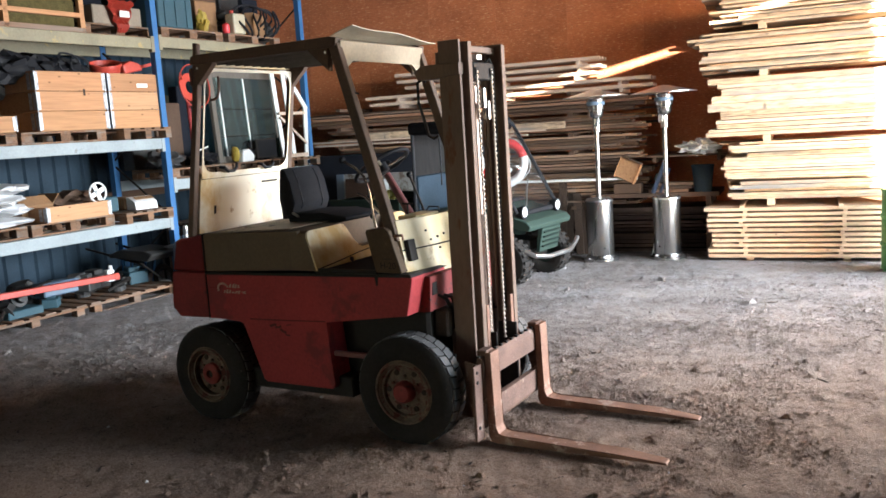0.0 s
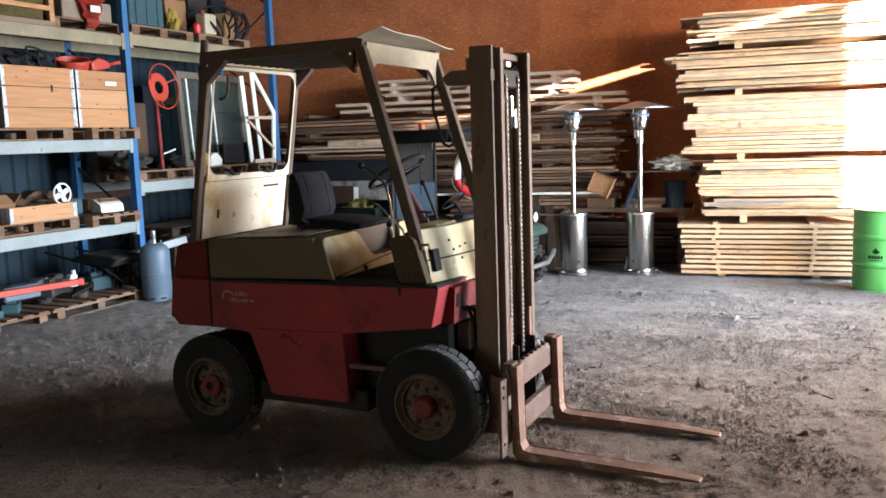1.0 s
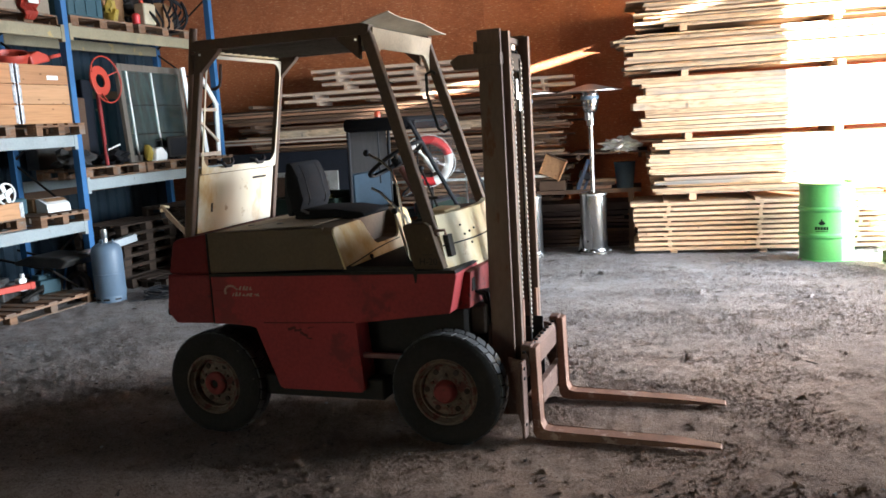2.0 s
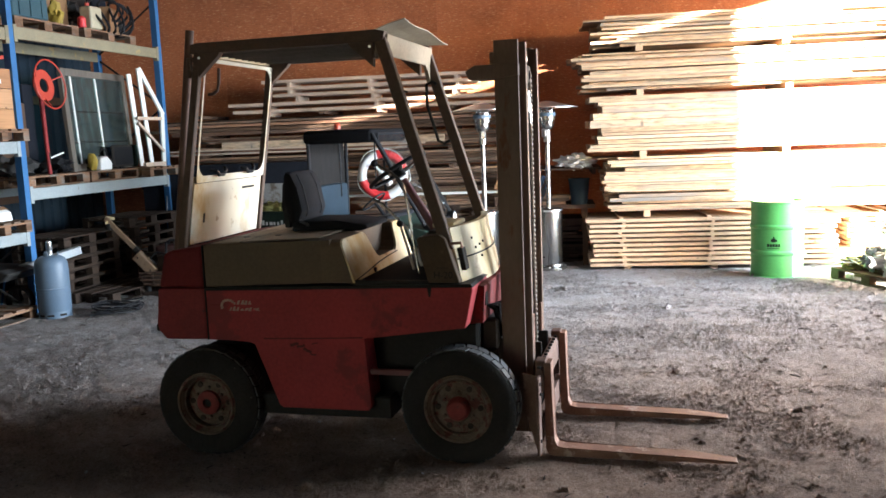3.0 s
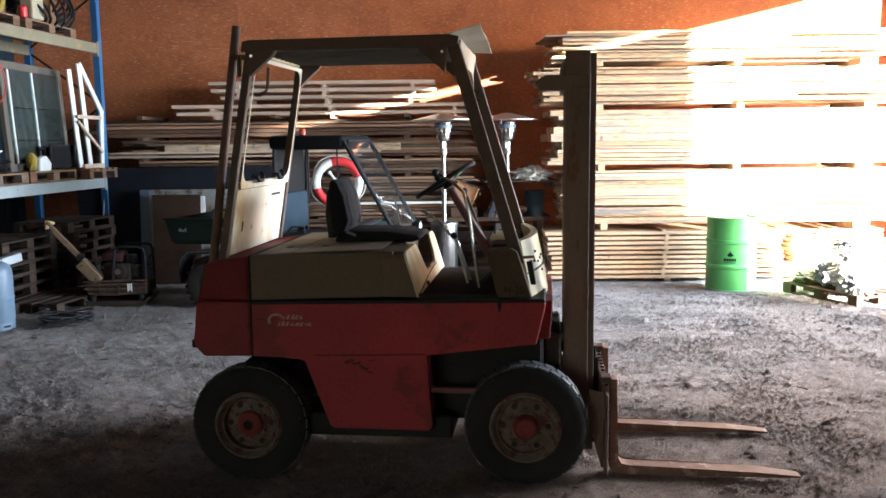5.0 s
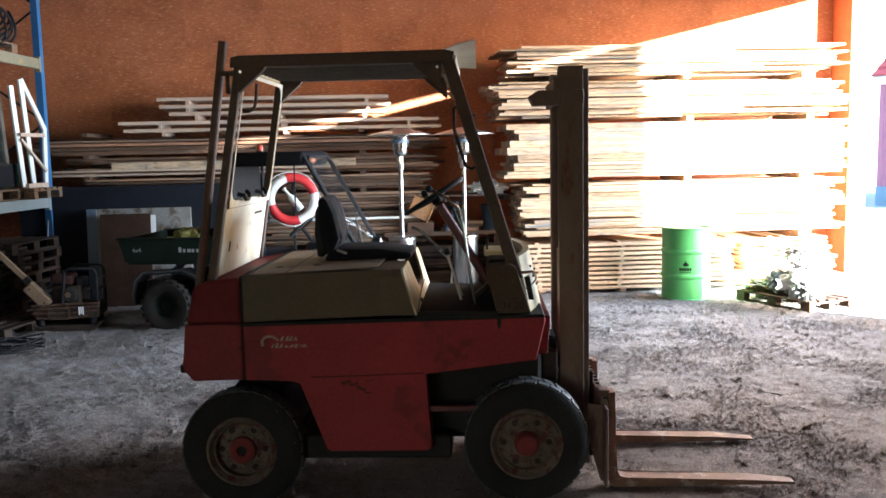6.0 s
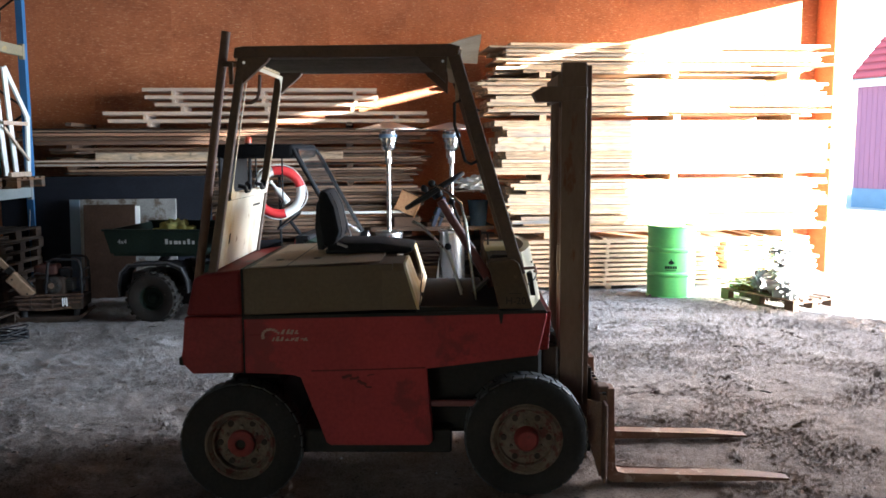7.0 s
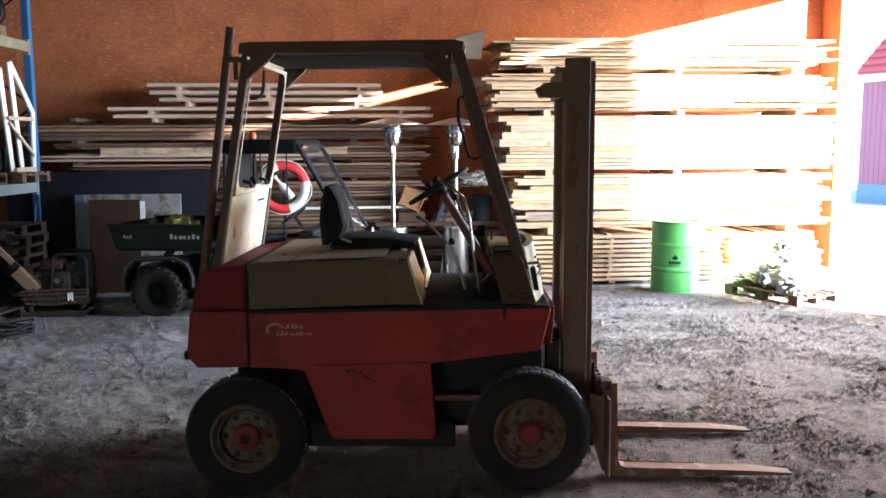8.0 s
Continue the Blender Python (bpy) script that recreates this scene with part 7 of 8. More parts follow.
part("wheel", tube(bmesh.new(), [(0.30 + 0.17 * math.cos(a), 0.0, 0.19 + 0.17 * math.sin(a)) for a in [2 * math.pi * k / 22 for k in range(22)]], 0.032, 8, True), RUBBER, _wbw, smooth=True)
for _s in (-1, 1):
    part("leg", tube(bmesh.new(), [(-0.25, _s * 0.2, 0.50), (-0.30, _s * 0.2, 0.0), (-0.18, _s * 0.2, 0.0), (-0.05, _s * 0.2, 0.48)], 0.014), RACKBLUE, _wbw)
    part("handle", tube(bmesh.new(), [(0.30, _s * 0.03, 0.19), (0.1, _s * 0.2, 0.42), (-0.9, _s * 0.26, 0.62)], 0.016), DARKMETAL, _wbw)

# gas bottle in front of the rack
_gb = thing("gas_bottle", "blue-grey steel gas bottle standing on earth floor", "gas bottle", pose(-7.61, 9.10, floor_at(0, 9.1) - 0.004, 0, 0, 10) @ Matrix.Diagonal((0.9, 0.9, 0.97, 1)))
_sh = part("shell", lathe(bmesh.new(), [(0.19, 0.07), (0.208, 0.10), (0.21, 0.62), (0.203, 0.68), (0.175, 0.735), (0.12, 0.765), (0.05, 0.775), (0.0, 0.775)], 36), GASGREY, _gb, smooth=True)
_ring = part("foot_ring", lathe(bmesh.new(), [(0.195, 0.0), (0.202, 0.0), (0.202, 0.105), (0.195, 0.105)], 36, close=True), GASGREY, _gb, smooth=True)
for _a in (-120, -85, -40, 40):
    part("ring_slot", B(0.198, 0.206, -0.045, 0.045, 0.035, 0.06, 0.006, Matrix.Rotation(radians(_a), 4, "Z")), DARKMETAL, _ring)
part("weld_band", lathe(bmesh.new(), [(0.209, 0.36), (0.213, 0.365), (0.213, 0.375), (0.209, 0.38)], 36, close=True), GASGREY, _gb, smooth=True)
_vc = part("valve", rod(bmesh.new(), (0, 0, 0.77), (0, 0, 0.83), 0.035, seg=14), ALU, _gb)
part("valve_cap", lathe(bmesh.new(), [(0.035, 0.83), (0.04, 0.84), (0.036, 0.94), (0.02, 0.955), (0, 0.955)], 18), ALU, _gb, "pale valve cap", smooth=True)
part("valve_knob", rod(bmesh.new(), (0.03, -0.02, 0.955), (0.0, 0.0, 0.975), 0.014), DARKMETAL, _gb)
for _a in (20, 140, 260):
    part("collar_lug", B(0.09, 0.105, -0.03, 0.03, 0.75, 0.815, 0.006, Matrix.Rotation(radians(_a), 4, "Z")), GASGREY, _gb)

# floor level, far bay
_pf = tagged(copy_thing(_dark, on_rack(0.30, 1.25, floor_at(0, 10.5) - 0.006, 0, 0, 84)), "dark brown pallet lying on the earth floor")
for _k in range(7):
    tagged(copy_thing(_dark, on_rack(-0.30 + 0.02 * ((_k * 7) % 3), 2.55, floor_at(0, 11.9) - 0.004 + 0.1455 * _k, 0, 0, 90 + 2 * ((_k * 5) % 3 - 1))), "shade-darkened grey pallet in a stack under the rack")
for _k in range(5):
    tagged(copy_thing(_dark, on_rack(-0.40, 1.18, floor_at(0, 10.5) + 0.146 * (_k + 1), 0, 0, 90 + (_k % 3))), "shade-darkened brown pallet in a stack under the rack")
_gbm = solid("square_beam", B(-0.05, 0.05, -0.5, 0.35, -0.05, 0.05, 0.006), mat("grey_painted_steel", (0.35, 0.38, 0.40), 0.5), "grey square steel beam resting under the rack", "beam", on_rack(0.10, 0.30, 0.56, 8, 0, -14))
solid("beam_trestle", prism(bmesh.new(), [(-0.14, -0.09), (0.14, -0.09), (0.08, 0.50), (-0.08, 0.50)], -0.08, 0.08, "y", 0.006), LIMB, "dark block trestle under a steel beam", "trestle", on_rack(0.08, 0.22, 0.0))
_cab = bmesh.new()
_rnd = random.Random(5)
tube(_cab, [Vector(((0.34 - 0.02 * (j % 7)) * math.sin(j * 0.45), 0.28 * math.cos(j * 0.39), 0.02 + 0.0007 * j + 0.015 * math.sin(j))) for j in range(120)], 0.009, 5)
solid("cable_tangle", _cab, BLACK, "tangle of grey wire on the floor beside a pallet", "cable", pose(-6.95, 9.35, floor_at(0, 9.35), 0, 0, 20))

# north-west corner: dark boards and an old door leaf against the wall
solid("black_board", B(-8.1, -5.2, 12.52, 12.56, floor_at(0, 12.5) - 0.01, 1.575, 0.004), BLACKPANEL, "large black-painted board standing against the rack", "board")
_dp = thing("old_door_leaf", "greyish-white worn door leaf leaning on a black board", "door leaf", pose(-6.40, 12.36, floor_at(0, 12.3) - 0.01, -4, 0, 0))
part("leaf", B(-0.72, 0.72, -0.02, 0.02, 0, 1.40, 0.005), mat("worn_grey_white_paint", (0.24, 0.235, 0.225), 0.7, vary=0.4, scale=3, spot=(0.10, 0.075, 0.055), spot_at=0.52, spot_scale=2.5), _dp)
part("edge_strip", B(-0.74, -0.60, -0.035, -0.021, 0, 1.40, 0.004), GASGREY, _dp, "pale blue-grey edge strip")
part("notice", B(0.12, 0.22, -0.026, -0.021, 0.98, 1.30, 0.002), WHITE, _dp, "white paper notice")
solid("plywood_offcut", B(-0.35, 0.35, -0.012, 0.012, 0, 1.33, 0.003), mat("dark_stained_board", (0.055, 0.032, 0.022), 0.8, vary=0.4, scale=4), "dark brown board leaning on an old door leaf", "board", pose(-6.58, 12.24, floor_at(0, 12.2) - 0.01, -5, 0, 0))
solid("thin_rod", rod(bmesh.new(), (0, 0, 0), (0.03, 0.05, 0.55), 0.006), WHITE, "thin pale rod hanging on a black board", "rod", pose(-7.72, 12.46, 0.72))


# ---- plate compactor ----
def compactor():
    c = thing("plate_compactor", "worn rusty plate compactor with long tilted handle", "plate compactor", pose(-6.83, 10.70, floor_at(0, 10.72) - 0.004, 0, 0, 4))
    part("base_plate", prism(bmesh.new(), [(-0.42, 0.10), (-0.33, 0.0), (0.32, 0.0), (0.43, 0.10), (0.40, 0.115), (0.30, 0.03), (-0.30, 0.03), (-0.39, 0.115)], -0.25, 0.25, "y", 0.006), GRIMESHADE, c)
    part("side_skirt", B(-0.34, 0.34, -0.255, 0.255, 0.03, 0.07, 0.006), GRIMESHADE, c)
    for z, x0, x1, dip in ((0.165, -0.33, 0.25, 0.02), (0.225, -0.37, 0.36, 0.01), (0.275, -0.38, 0.40, -0.005), (0.315, -0.38, 0.40, -0.012)):
        part("deck_rail", prism(bmesh.new(), [(x0, z), (0.0, z - dip), (x1, z + 0.01), (x1, z + 0.030), (0.0, z + 0.020 - dip), (x0, z + 0.022)], -0.275, -0.245, "y", 0.004), DECKRUST, c, "scuffed rusty deck rail")
    for x in (-0.22, 0.02, 0.20):
        part("rail_strut", B(x, x + 0.03, -0.262, -0.242, 0.16, 0.33, 0.004), GRIMESHADE, c)
    for q in range(3):
        part("decal_bar", B(0.16 + 0.022 * q, 0.174 + 0.022 * q, -0.279, -0.2755, 0.20 + 0.015 * (q % 2), 0.30), WHITE, c, "worn white sticker")
    part("deck", B(-0.36, 0.38, -0.24, 0.24, 0.15, 0.30, 0.012), GRIMESHADE, c)
    for x in (-0.3, 0.3):
        for y in (-0.18, 0.18):
            part("rubber_mount", rod(bmesh.new(), (x, y, 0.07), (x, y, 0.17), 0.04, seg=12), BLACK, c)
    en = part("engine", B(-0.17, 0.17, -0.16, 0.16, 0.30, 0.54, 0.03, seg=2), GRIMESHADE, c, "dark greasy petrol engine")
    part("recoil_cover", lathe(bmesh.new(), [(0.0, 0.050), (0.05, 0.050), (0.085, 0.040), (0.105, 0.015), (0.108, 0.0)], 26, Matrix.Translation((0.03, -0.16, 0.44)) @ Matrix.Rotation(radians(90), 4, "X")), DARKMETAL, en, smooth=True)
    part("recoil_hub", rod(bmesh.new(), (0.03, -0.222, 0.44), (0.03, -0.205, 0.44), 0.034, seg=16), RIM, en)
    for q in range(8):
        a = 2 * math.pi * q / 8
        part("cover_slot", B(-0.010, 0.010, -0.212, -0.200, 0.052, 0.082, 0.002, Matrix.Translation((0.03, 0, 0.44)) @ Matrix.Rotation(a, 4, "Y")), BLACK, en)
    part("cylinder_head", B(0.13, 0.25, -0.10, 0.08, 0.36, 0.50, 0.012), JUNK, en)
    for q in range(5):
        part("cooling_fin", B(0.12, 0.262, -0.115, 0.095, 0.368 + 0.028 * q, 0.374 + 0.028 * q), JUNK, en)
    part("fuel_tank", B(-0.19, 0.08, -0.13, 0.13, 0.55, 0.68, 0.035, seg=3), TANKRED, en, "grimy dark red fuel tank", smooth=True)
    part("tank_cap", rod(bmesh.new(), (-0.06, 0, 0.68), (-0.06, 0, 0.715), 0.035, seg=16), BLACK, en)
    part("air_filter", B(0.10, 0.22, -0.12, 0.06, 0.52, 0.64, 0.025, seg=2), BLACK, en)
    part("muffler", rod(bmesh.new(), (-0.20, 0.14, 0.50), (0.10, 0.14, 0.50), 0.055, seg=14), GRIMESHADE, en)
    for y in (-0.2, 0.2):
        part("roll_frame", tube(bmesh.new(), [(0.37, y, 0.30), (0.37, y, 0.68), (0.345, y, 0.735), (0.30, y, 0.75), (0.06, y, 0.76), (0.0, y, 0.72), (-0.04, y, 0.33)], 0.017, 8), BLACK, c, smooth=True)
    for z in (0.48, 0.60):
        part("roll_tie", tube(bmesh.new(), [(0.37, -0.2, z), (0.38, 0.0, z + 0.02), (0.37, 0.2, z)], 0.014, 6), BLACK, c)
    part("engine_hose", tube(bmesh.new(), [(-0.18, -0.15, 0.42), (-0.24, -0.19, 0.52), (-0.14, -0.19, 0.60), (-0.02, -0.17, 0.57)], 0.010, 6), BLACK, c, smooth=True)
    part("belt_guard", B(-0.17, 0.17, -0.06, 0.06, -0.075, 0.075, 0.018, Matrix.Translation((-0.33, -0.14, 0.44)) @ Matrix.Rotation(radians(48), 4, "Y"), seg=2), GUARDTAN, c, "worn tan belt guard box")
    for q in (-0.12, 0.12):
        part("guard_bolt", rod(bmesh.new(), (-0.33 + 0.67 * q, -0.205, 0.44 - 0.74 * q), (-0.33 + 0.67 * q, -0.198, 0.44 - 0.74 * q), 0.012, seg=8), DARKMETAL, c)
    h = part("handle", B(-0.33, 0.33, -0.022, 0.022, -0.034, 0.034, 0.006, Matrix.Translation((-0.65, -0.06, 0.82)) @ Matrix.Rotation(radians(48.5), 4, "Y")), GUARDTAN, c, "long worn tan handle bar")
    part("handle_clamp", B(-0.04, 0.04, -0.032, 0.032, -0.042, 0.042, 0.006, Matrix.Translation((-0.47, -0.06, 0.617)) @ Matrix.Rotation(radians(48.5), 4, "Y")), DARKMETAL, h)
    part("handle_grip", tube(bmesh.new(), [(-0.84, -0.10, 1.00), (-0.88, 0.0, 1.07), (-0.85, 0.14, 1.04)], 0.022, 8), CREAM, h, smooth=True)
    part("throttle", B(-0.86, -0.80, -0.10, -0.05, 0.90, 0.99, 0.008), DARKMETAL, h)
    return c


compactor()


# ---- green utility vehicle ----
FILM = mat("clouded_dark_film", (0.020, 0.018, 0.017), 0.9, vary=0.5, stretch=(1, 9, 1))
FILM.node_tree.nodes["Principled BSDF"].inputs["Specular IOR Level"].default_value = 0.12
MUDLIP = mat("scuffed_grey_plastic", (0.07, 0.07, 0.075), 0.6, vary=0.5, scale=9)


def utility_vehicle():
    v = thing("utility_vehicle", "dark green utility vehicle with cargo bed and cab frame", "utility vehicle", pose(-4.36, 10.78, floor_at(0, 10.7) - 0.01, 0, 0, -11))
    body = part("body", prism(bmesh.new(), [(-0.55, 0.36), (0.65, 0.34), (0.70, 0.42), (0.80, 0.62), (0.92, 0.80), (0.72, 0.98), (0.62, 0.60), (0.50, 0.46), (-0.30, 0.46), (-0.38, 0.70), (-0.55, 0.70)], -0.60, 0.60, "y", 0.01), MULEDARK, v)
    part("front_hood", prism(bmesh.new(), [(0.72, 0.93), (0.80, 1.0), (1.05, 0.92), (1.40, 0.82), (1.46, 0.76), (1.44, 0.70), (1.30, 0.72), (0.85, 0.80)], -0.58, 0.58, "y", 0.015), MULEGREEN, body, "green plastic front hood")
    part("grille_panel", prism(bmesh.new(), [(1.36, 0.40), (1.40, 0.40), (1.46, 0.70), (1.40, 0.72)], -0.26, 0.26, "y", 0.006), MULEGREEN, body, "green slotted grille panel")
    for z in (0.46, 0.52, 0.58, 0.64):
        part("grille_bar", B(1.395 + (z - 0.4) * 0.2, 1.43 + (z - 0.4) * 0.2, -0.22, 0.22, z, z + 0.02, 0.003), MULEDARK, body)
    part("bumper", tube(bmesh.new(), [(1.36, -0.58, 0.46), (1.50, -0.56, 0.40), (1.56, -0.28, 0.36), (1.57, 0.28, 0.36), (1.52, 0.56, 0.42), (1.50, 0.66, 0.47)], 0.030, 10), ALU, body, "scratched pale bumper tube", smooth=True)
    for s in (-1, 1):
        hl = part("headlight", lathe(bmesh.new(), [(0.0, -0.09), (0.06, -0.07), (0.085, 0.0), (0.085, 0.03), (0.0, 0.03)], 22, Matrix.Translation((1.30, s * 0.46, 0.93)) @ Matrix.Rotation(radians(90), 4, "Y")), BLACK, body)
        part("lens", lathe(bmesh.new(), [(0.060, 0.031), (0.04, 0.040), (0.0, 0.043)], 22, Matrix.Translation((1.30, s * 0.46, 0.93)) @ Matrix.Rotation(radians(90), 4, "Y")), LENS, hl)
        part("side_sill", B(-0.40, 0.62, s * 0.58, s * 0.64, 0.30, 0.38, 0.01), BLACK, body)
    part("lamp_bar", rod(bmesh.new(), (1.27, -0.46, 0.91), (1.27, 0.46, 0.91), 0.035, seg=12), BLACK, body, smooth=True)
    # wheels
    lug = link_bm("tread_lug", B(0.293, 0.316, 0.012, 0.118, -0.022, 0.020, 0.004), RUBBER)
    for x in (-1.10, 1.10):
        for s in (-1, 1):
            w = new("wheel")
            w.parent = v
            w.matrix_basis = Matrix.Translation((x, s * (0.62 if x < 0 else 0.55), 0.30)) @ (Matrix.Rotation(math.pi, 4, "Z") if s > 0 else Matrix.Identity(4))
            tl = Matrix.Rotation(radians(90), 4, "X")
            bm = lathe(bmesh.new(), [(0.15, -0.10), (0.20, -0.125), (0.275, -0.12), (0.30, -0.09), (0.305, 0.0), (0.30, 0.09), (0.275, 0.12), (0.20, 0.125), (0.15, 0.10)], 36, tl, close=True)
            part("tyre", bm, RUBBER, w, smooth=True)
            for j in range(22):
                for q in (-1, 1):
                    ob = new("tread_lug", lug)
                    ob.parent = w
                    ob.matrix_basis = Matrix.Rotation(2 * math.pi * (j + q * 0.25) / 22, 4, "Y") @ Matrix.Diagonal((1, q, 1, 1))
            part("rim", lathe(bmesh.new(), [(0.0, 0.05), (0.05, 0.06), (0.07, 0.03), (0.12, 0.03), (0.14, 0.09), (0.158, 0.10), (0.158, -0.10), (0, -0.10)], 26, tl), MULEDARK, w, smooth=True)
            if x > 0:
                continue
            arch = [(x - 0.42, 0.30), (x - 0.43, 0.44), (x - 0.40, 0.60), (x - 0.30, 0.70), (x + 0.20, 0.73), (x + 0.36, 0.66), (x + 0.43, 0.50), (x + 0.43, 0.36)]
            inner = [(x + (p - x) * 0.94, 0.30 + (q - 0.30) * 0.93) for p, q in reversed(arch)]
            part("mudguard", prism(bmesh.new(), arch + inner, s * 0.38, s * 0.66, "y", 0.006), BLACK, v, "dusty black plastic mudguard")
            part("mudguard_lip", tube(bmesh.new(), [(p, s * 0.662, q) for p, q in arch], 0.011, 6), MUDLIP, v, "scuffed grey mudguard lip", smooth=True)
    part("rear_axle", rod(bmesh.new(), (-1.10, -0.5, 0.30), (-1.10, 0.5, 0.30), 0.06), DARKMETAL, v)
    part("front_axle", rod(bmesh.new(), (1.10, -0.5, 0.30), (1.10, 0.5, 0.30), 0.05), DARKMETAL, v)
    part("chassis_beam", B(-1.55, 1.25, -0.25, 0.25, 0.40, 0.55, 0.02), DARKMETAL, v)
    # cargo bed
    bed = new("cargo_bed")
    bed.parent = v
    part("bed_floor", B(-1.58, -0.48, -0.64, 0.64, 0.80, 0.85, 0.004), MULEDARK, bed)
    for s in (-1, 1):
        part("bed_side", prism(bmesh.new(), [(-1.60, 0.83), (-0.46, 0.83), (-0.46, 1.09), (-0.50, 1.105), (-1.66, 1.105), (-1.68, 1.09)], s * 0.64, s * 0.67, "y", 0.006), MULEDARK, bed)
        part("bed_lip", B(-1.70, -0.45, s * 0.63, s * 0.69, 1.10, 1.125, 0.008), MULEDARK, bed)
    part("tailgate", prism(bmesh.new(), [(-1.62, 0.83), (-1.59, 0.83), (-1.65, 1.11), (-1.68, 1.11)], -0.64, 0.64, "y", 0.004), MULEDARK, bed)
    part("bed_front", B(-0.49, -0.46, -0.64, 0.64, 0.80, 1.12, 0.004), MULEDARK, bed)
    # maker's mark as plain bars, drive mark in letters
    for k, (w_, h_) in enumerate(((0.035, 0.06), (0.03, 0.04), (0.045, 0.04), (0.03, 0.04), (0.03, 0.04), (0.03, 0.06), (0.03, 0.04))):
        part("maker_mark", B(-0.92 + 0.055 * k, -0.92 + 0.055 * k + w_, -0.673, -0.6705, 0.95, 0.95 + h_), ALUDULL, bed)
    lettering("drive_mark", "4x4", 0.075, pose(-1.45, -0.672, 0.975, 90, 0, 0), ALUDULL, bed)
    # cab frame and roof
    cab = new("cab_frame")
    cab.parent = v
    for s in (-1, 1):
        part("rear_post", rod(bmesh.new(), (-0.27, s * 0.56, 0.70), (-0.25, s * 0.56, 1.98), 0.024, seg=10), BLACK, cab, smooth=True)
        part("front_post", rod(bmesh.new(), (0.63, s * 0.56, 2.06), (1.27, s * 0.56, 0.92), 0.026, seg=10), BLACK, cab, smooth=True)
        part("mid_post", rod(bmesh.new(), (0.18, s * 0.56, 1.98), (0.18, s * 0.56, 1.30), 0.010, seg=8), BLACK, cab)
    roof = bmesh.new()
    box(roof, -0.31, 0.64, -0.60, 0.60, 1.955, 2.125, 0.055, seg=3)
    part("roof", roof, ROOFBLACK, cab, "black padded canvas roof", smooth=True)
    ws = new("windscreen")
    ws.parent = cab
    def on_screen(y, k):
        """A point of the raked screen: k runs down from the roof to the hood."""
        return Vector((0.65 + 0.63 * k, y, 2.07 - 1.16 * k))
    rim = []
    for cy, ck, a0 in ((0.40, 0.11, 0), (-0.40, 0.11, 90)):
        for q in range(6):
            a = radians(a0 + 18 * q)
            rim.append(on_screen(cy + 0.15 * math.cos(a), ck - 0.10 * math.sin(a)))
    rim += [on_screen(-0.55, 0.98), on_screen(0.55, 0.98)]
    bm = bmesh.new()
    bm.faces.new([bm.verts.new(p) for p in rim])
    bmesh.ops.solidify(bm, geom=bm.faces[:], thickness=0.006)
    part("screen_pane", bm, SCREEN, ws)
    part("screen_frame", tube(bmesh.new(), rim, 0.015, 6, True), BLACK, ws)
    part("wiper", tube(bmesh.new(), [(1.285, -0.35, 0.93), (1.08, 0.12, 1.30)], 0.008, 6), ALU, ws)
    rp = new("rear_curtain")
    rp.parent = cab
    part("curtain", B(-0.285, -0.275, -0.54, 0.54, 1.10, 1.97, 0.003), FILM, rp)
    bc = part("beacon_base", rod(bmesh.new(), (-0.05, -0.10, 2.09), (-0.05, -0.10, 2.14), 0.045, seg=16), BLACK, cab)
    part("beacon_dome", lathe(bmesh.new(), [(0.042, 2.14), (0.042, 2.19), (0.03, 2.215), (0.0, 2.22)], 18, Matrix.Translation((-0.05, -0.10, 0))), BEACON, bc, "orange-red beacon dome", smooth=True)
    st = new("bench_seat")
    st.parent = v
    part("seat_cushion", B(-0.32, 0.18, -0.54, 0.54, 0.74, 0.88, 0.04, seg=2), SLATEBLUE, st, smooth=True)
    part("seat_back", B(-0.34, -0.22, -0.52, 0.52, 0.92, 1.42, 0.05, m=Matrix.Translation((0, 0, 0)), seg=2), SLATEBLUE, st, "blue-grey vinyl backrest", smooth=True)
    part("arm_rail", tube(bmesh.new(), [(-0.24, -0.56, 0.80), (-0.05, -0.56, 1.02), (0.10, -0.56, 1.02), (0.12, -0.56, 0.84)], 0.012, 6), BLACK, st)
    sw = new("steering")
    sw.parent = v
    part("steering_column", rod(bmesh.new(), (0.75, -0.25, 0.85), (0.50, -0.25, 1.18), 0.022), BLACK, sw)
    wm = Matrix.Translation((0.48, -0.25, 1.2)) @ Matrix.Rotation(radians(-38), 4, "Y")
    part("steering_wheel", tube(bmesh.new(), [(0.17 * math.cos(a), 0.17 * math.sin(a), 0) for a in [2 * math.pi * k / 24 for k in range(24)]], 0.013, 6, True), BLACK, sw, m=wm, smooth=True)
    part("dashboard", B(0.62, 0.80, -0.55, 0.55, 0.88, 1.04, 0.02), BLACK, v)
    part("warning_label", B(0.612, 0.619, -0.30, -0.12, 0.92, 1.00), YELLOW, v, "yellow label")
    part("warning_label", B(0.612, 0.619, -0.52, -0.38, 0.93, 1.00), LIFERED, v, "red label")
    return v


utility_vehicle()
_b = bmesh.new()
lump(_b, (0.22, 0.20, 0.15), 91, rough=0.7, sub=4, freq=3.0)
solid("garden_net", _b, STRAW, "heap of yellow-green netting in the cargo bed", "netting", pose(-5.30, 10.55, 0.93), smooth=True)
_b = bmesh.new()
lump(_b, (0.45, 0.35, 0.10), 92, rough=0.5, sub=3, freq=3.0)
solid("straw_layer", _b, STRAW, "flat layer of straw in the cargo bed", "straw", pose(-5.42, 10.85, 0.80), smooth=True)

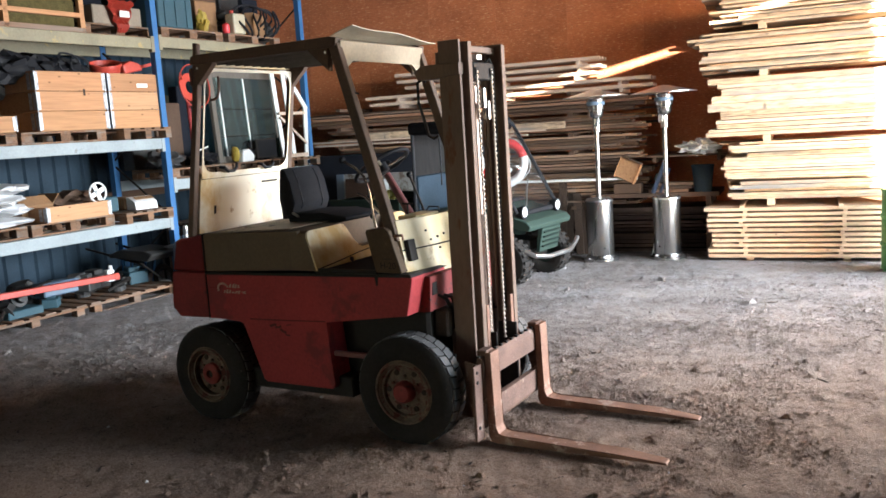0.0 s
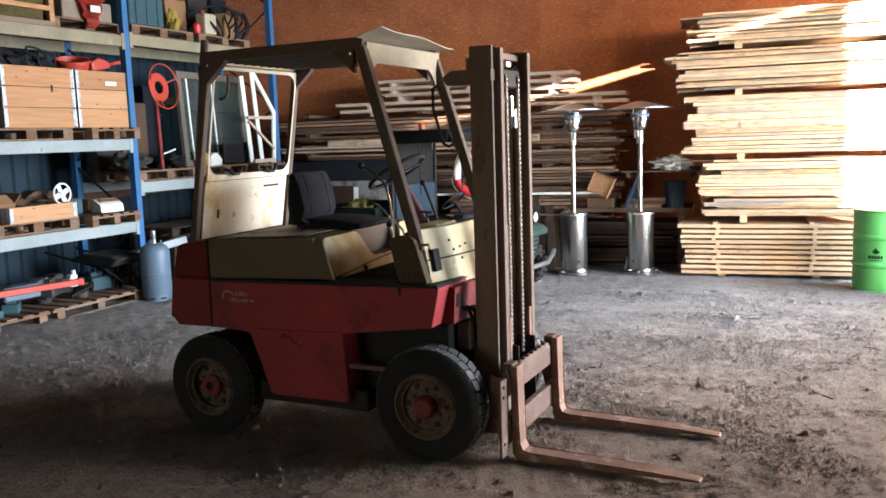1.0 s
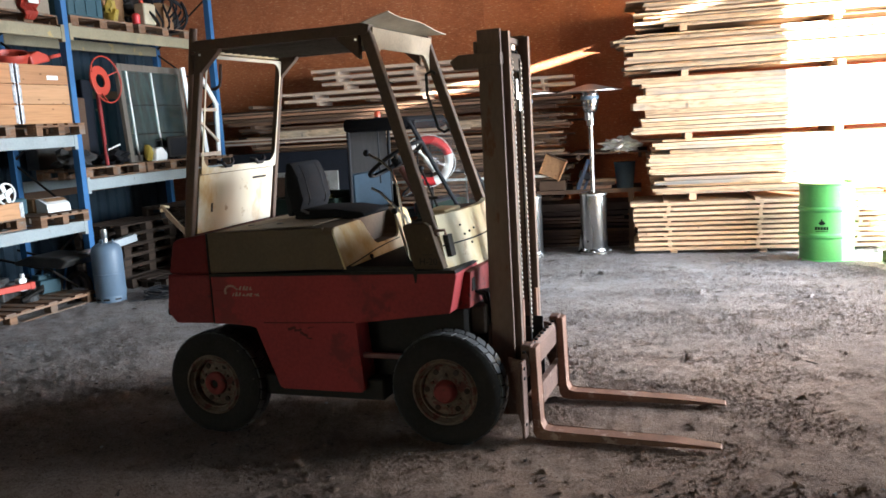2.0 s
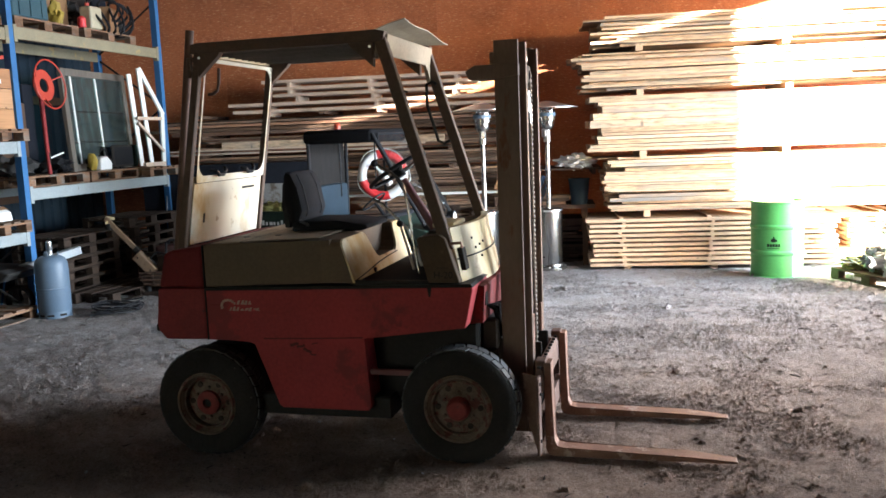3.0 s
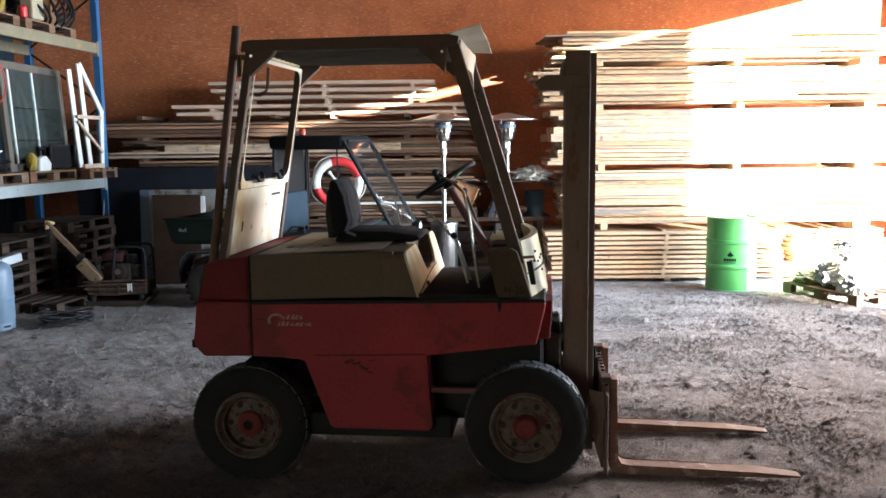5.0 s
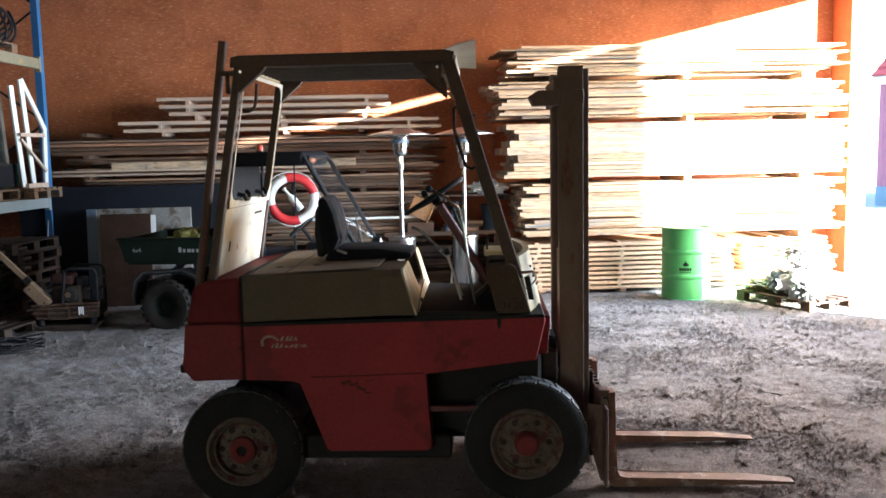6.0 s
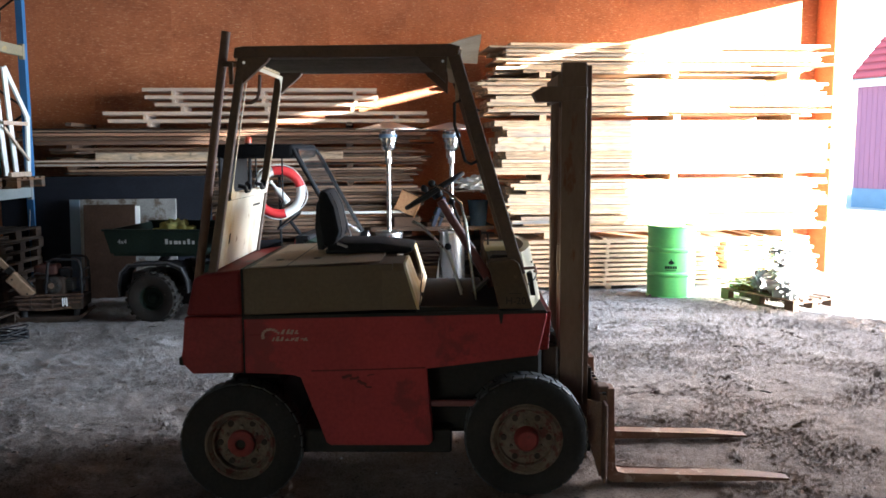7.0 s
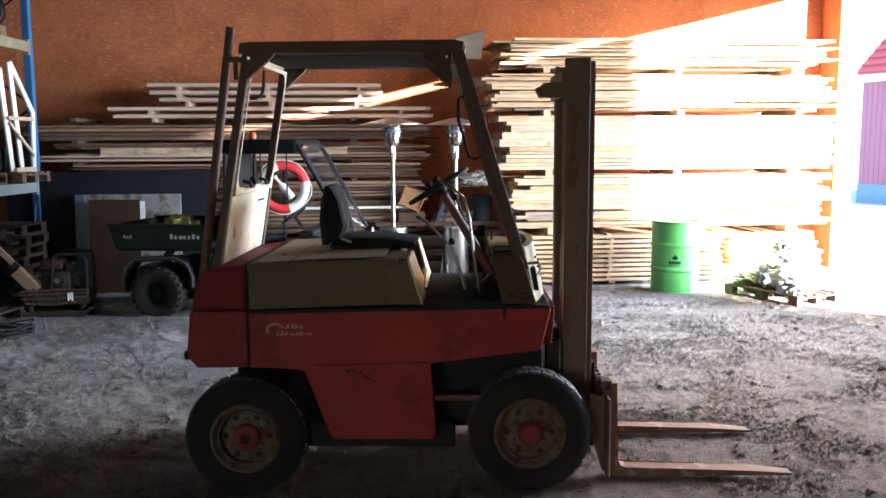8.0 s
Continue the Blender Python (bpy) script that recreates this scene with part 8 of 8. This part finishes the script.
# lifebuoy on the far side of the cab, with its line bottle
_lb = thing("lifebuoy", "red and white lifebuoy ring hanging by the cab", "lifebuoy", pose(-4.235, 12.58, 1.325, 90, 14, 8) @ Matrix.Scale(1.06, 4))
for _k in range(4):
    _bm = bmesh.new()
    _a0 = math.pi / 2 * _k + 0.5
    _pts = [(0.30 * math.cos(_a0 + math.pi / 2 * j / 8), 0.30 * math.sin(_a0 + math.pi / 2 * j / 8), 0) for j in range(9)]
    part("ring_quarter", tube(_bm, _pts, 0.062, 14), (LIFERED, WHITE)[_k % 2], _lb, smooth=True)
part("grab_line", tube(bmesh.new(), [(0.375 * math.cos(a) + 0.02 * math.cos(4 * a), 0.375 * math.sin(a), 0) for a in [2 * math.pi * k / 32 for k in range(32)]], 0.007, 5, True), WHITE, _lb)
_bt = thing("line_bottle", "white plastic throwing-line bottle hung in the lifebuoy", "bottle", pose(-4.20, 12.46, 1.30, 0, -38, 0))
part("bottle", lathe(bmesh.new(), [(0.035, -0.16), (0.055, -0.15), (0.055, 0.06), (0.02, 0.12), (0.02, 0.20), (0.03, 0.21), (0.03, 0.24), (0, 0.24)], 18), WHITE, _bt, smooth=True)
_hn = thing("lifebuoy_stand", "dark pole stand in front of the board rack holding a lifebuoy", "stand", pose(-4.235, 12.70, floor_at(0, 12.7)))
part("pole", rod(bmesh.new(), (0, 0, 0), (0, 0, 1.85), 0.02), BLACK, _hn)
part("peg", rod(bmesh.new(), (0, 0.0, 1.69), (0, -0.2, 1.71), 0.012), BLACK, _hn)
part("foot", B(-0.2, 0.2, -0.12, 0.12, 0, 0.03, 0.006), BLACK, _hn)


# ---- outside the doorway ----
_hs = thing("red_house", "mauve clad building with red sheet roof and white gutter", "house", pose(14.22, 28.18, -0.16, 0, 0, -70))
part("foundation", B(-0.02, 16.02, -0.03, 7, 0, 0.66, 0.01), mat("blue_grey_plinth", (0.16, 0.25, 0.36), 0.7, vary=0.15), _hs, "blue-grey painted plinth")
MAUVE = mat("mauve_cladding", (0.30, 0.13, 0.20), 0.7, vary=0.1, stretch=(8, 1, 0.3))
_cl = link_bm("cladding_board", B(0.004, 0.196, 0, 0.04, 0.66, 4.2, 0.006), MAUVE)
part("wall", B(0, 16, 0.03, 7, 0.66, 4.2), MAUVE, _hs)
for _k in range(80):
    _o = new("cladding_board", _cl)
    _o.parent = _hs
    _o.matrix_basis = Matrix.Translation((0.2 * _k, -0.012, 0))
part("gutter", tube(bmesh.new(), [(-0.25, -0.22, 4.28), (16.2, -0.22, 4.28)], 0.075, 10), WHITE, _hs, "white rain gutter", smooth=True)
part("fascia", B(-0.2, 16.2, -0.12, 0.0, 4.12, 4.42, 0.01), WHITE, _hs)
for _k in range(10):
    part("roof_sheet", prism(bmesh.new(), [(-0.2 + 0.30 * _k, 4.40 + 0.27 * _k), (0.13 + 0.30 * _k, 4.64 + 0.27 * _k), (0.13 + 0.30 * _k, 4.70 + 0.27 * _k), (-0.2 + 0.30 * _k, 4.46 + 0.27 * _k)], -0.2, 16.2, "x"), HOUSERED, _hs)
part("gable", prism(bmesh.new(), [(0.0, 4.2), (7.0, 4.2), (3.0, 6.9), (0.2, 4.5)], 0, 16, "x"), MAUVE, _hs)

# ---- crumbs, chips and stones on the floor ----
def litter(n, label, category, material, size, seed, flat, clumped=0.0, peaked=False):
    rnd = random.Random(seed)
    verts, faces = [], []
    made = 0
    while made < n:
        x, y = rnd.uniform(-7.2, 4.0), 1.4 + 11.0 * rnd.random() ** 1.35
        if noise.noise(Vector((x * 1.1, y * 1.7, seed))) + 0.35 * noise.noise(Vector((x * 6, y * 6, seed))) < clumped * rnd.random() - 0.1:
            continue
        made += 1
        z = floor_at(x, y) + floor_relief(x, y)
        s = size * (0.35 + 0.65 * rnd.random()) * (1.0 + 2.0 * rnd.random() ** 18)
        a = rnd.uniform(0, 6.3)
        e = rnd.uniform(1.2, 3.4) if flat else rnd.uniform(0.8, 1.4)
        h = s * (0.30 if flat else 0.85)
        b = len(verts)
        if peaked:
            for dx, dy in ((-1, -0.6), (0.9, -0.8), (0.8, 0.9), (-0.7, 0.7)):
                u, v = dx * s * e * rnd.uniform(0.6, 1.2), dy * s * rnd.uniform(0.6, 1.2)
                verts.append((x + u * math.cos(a) - v * math.sin(a), y + u * math.sin(a) + v * math.cos(a), z - 0.005))
            verts.append((x + s * rnd.uniform(-0.4, 0.4), y + s * rnd.uniform(-0.4, 0.4), z + h))
            faces += [(b + i, b + (i + 1) % 4, b + 4) for i in range(4)]
            continue
        tip = rnd.uniform(-0.4, 0.4)
        for dx, dy, dz in ((-1, -0.5, 0), (1, -0.6, 0), (0.9, 0.5, 0), (-0.8, 0.6, 0), (-0.6, -0.2, 1), (0.6, -0.25, 1 + tip), (0.5, 0.25, 1), (-0.5, 0.3, 1 - tip)):
            u, v = dx * s * e * rnd.uniform(0.75, 1.25), dy * s * rnd.uniform(0.75, 1.25)
            verts.append((x + u * math.cos(a) - v * math.sin(a), y + u * math.sin(a) + v * math.cos(a), z - 0.004 + dz * h))
        faces += [tuple(b + i for i in q) for q in ((4, 5, 6, 7), (0, 1, 5, 4), (1, 2, 6, 5), (2, 3, 7, 6), (3, 0, 4, 7))]
    me = bpy.data.meshes.new("litter")
    me.from_pydata(verts, [], faces)
    me.materials.append(material)
    return tagged(new(category.replace(" ", "_"), me), label, category, kind="stuff")


litter(260000, "soil crumbs scattered over the earth floor", "soil crumbs", EARTH, 0.0085, 1, False, 0.35, True)
litter(9000, "soil clods trodden off the earth floor", "soil clods", EARTH, 0.017, 6, False, 0.6)
litter(1500, "pale wood chips and bark bits on the earth floor", "wood chips", mat("wood_chip", (0.27, 0.20, 0.145), 0.85, island=0.55, bump=0), 0.007, 2, True, 0.3)
litter(9000, "dark bark shreds on the earth floor", "bark shreds", mat("bark_shred", (0.06, 0.042, 0.033), 0.9, island=0.5, bump=0), 0.008, 4, True, 0.5)
litter(260, "small grey stones on the earth floor", "small stones", mat("pale_stone", (0.42, 0.39, 0.36), 0.8, island=0.3, bump=0), 0.010, 3, False)
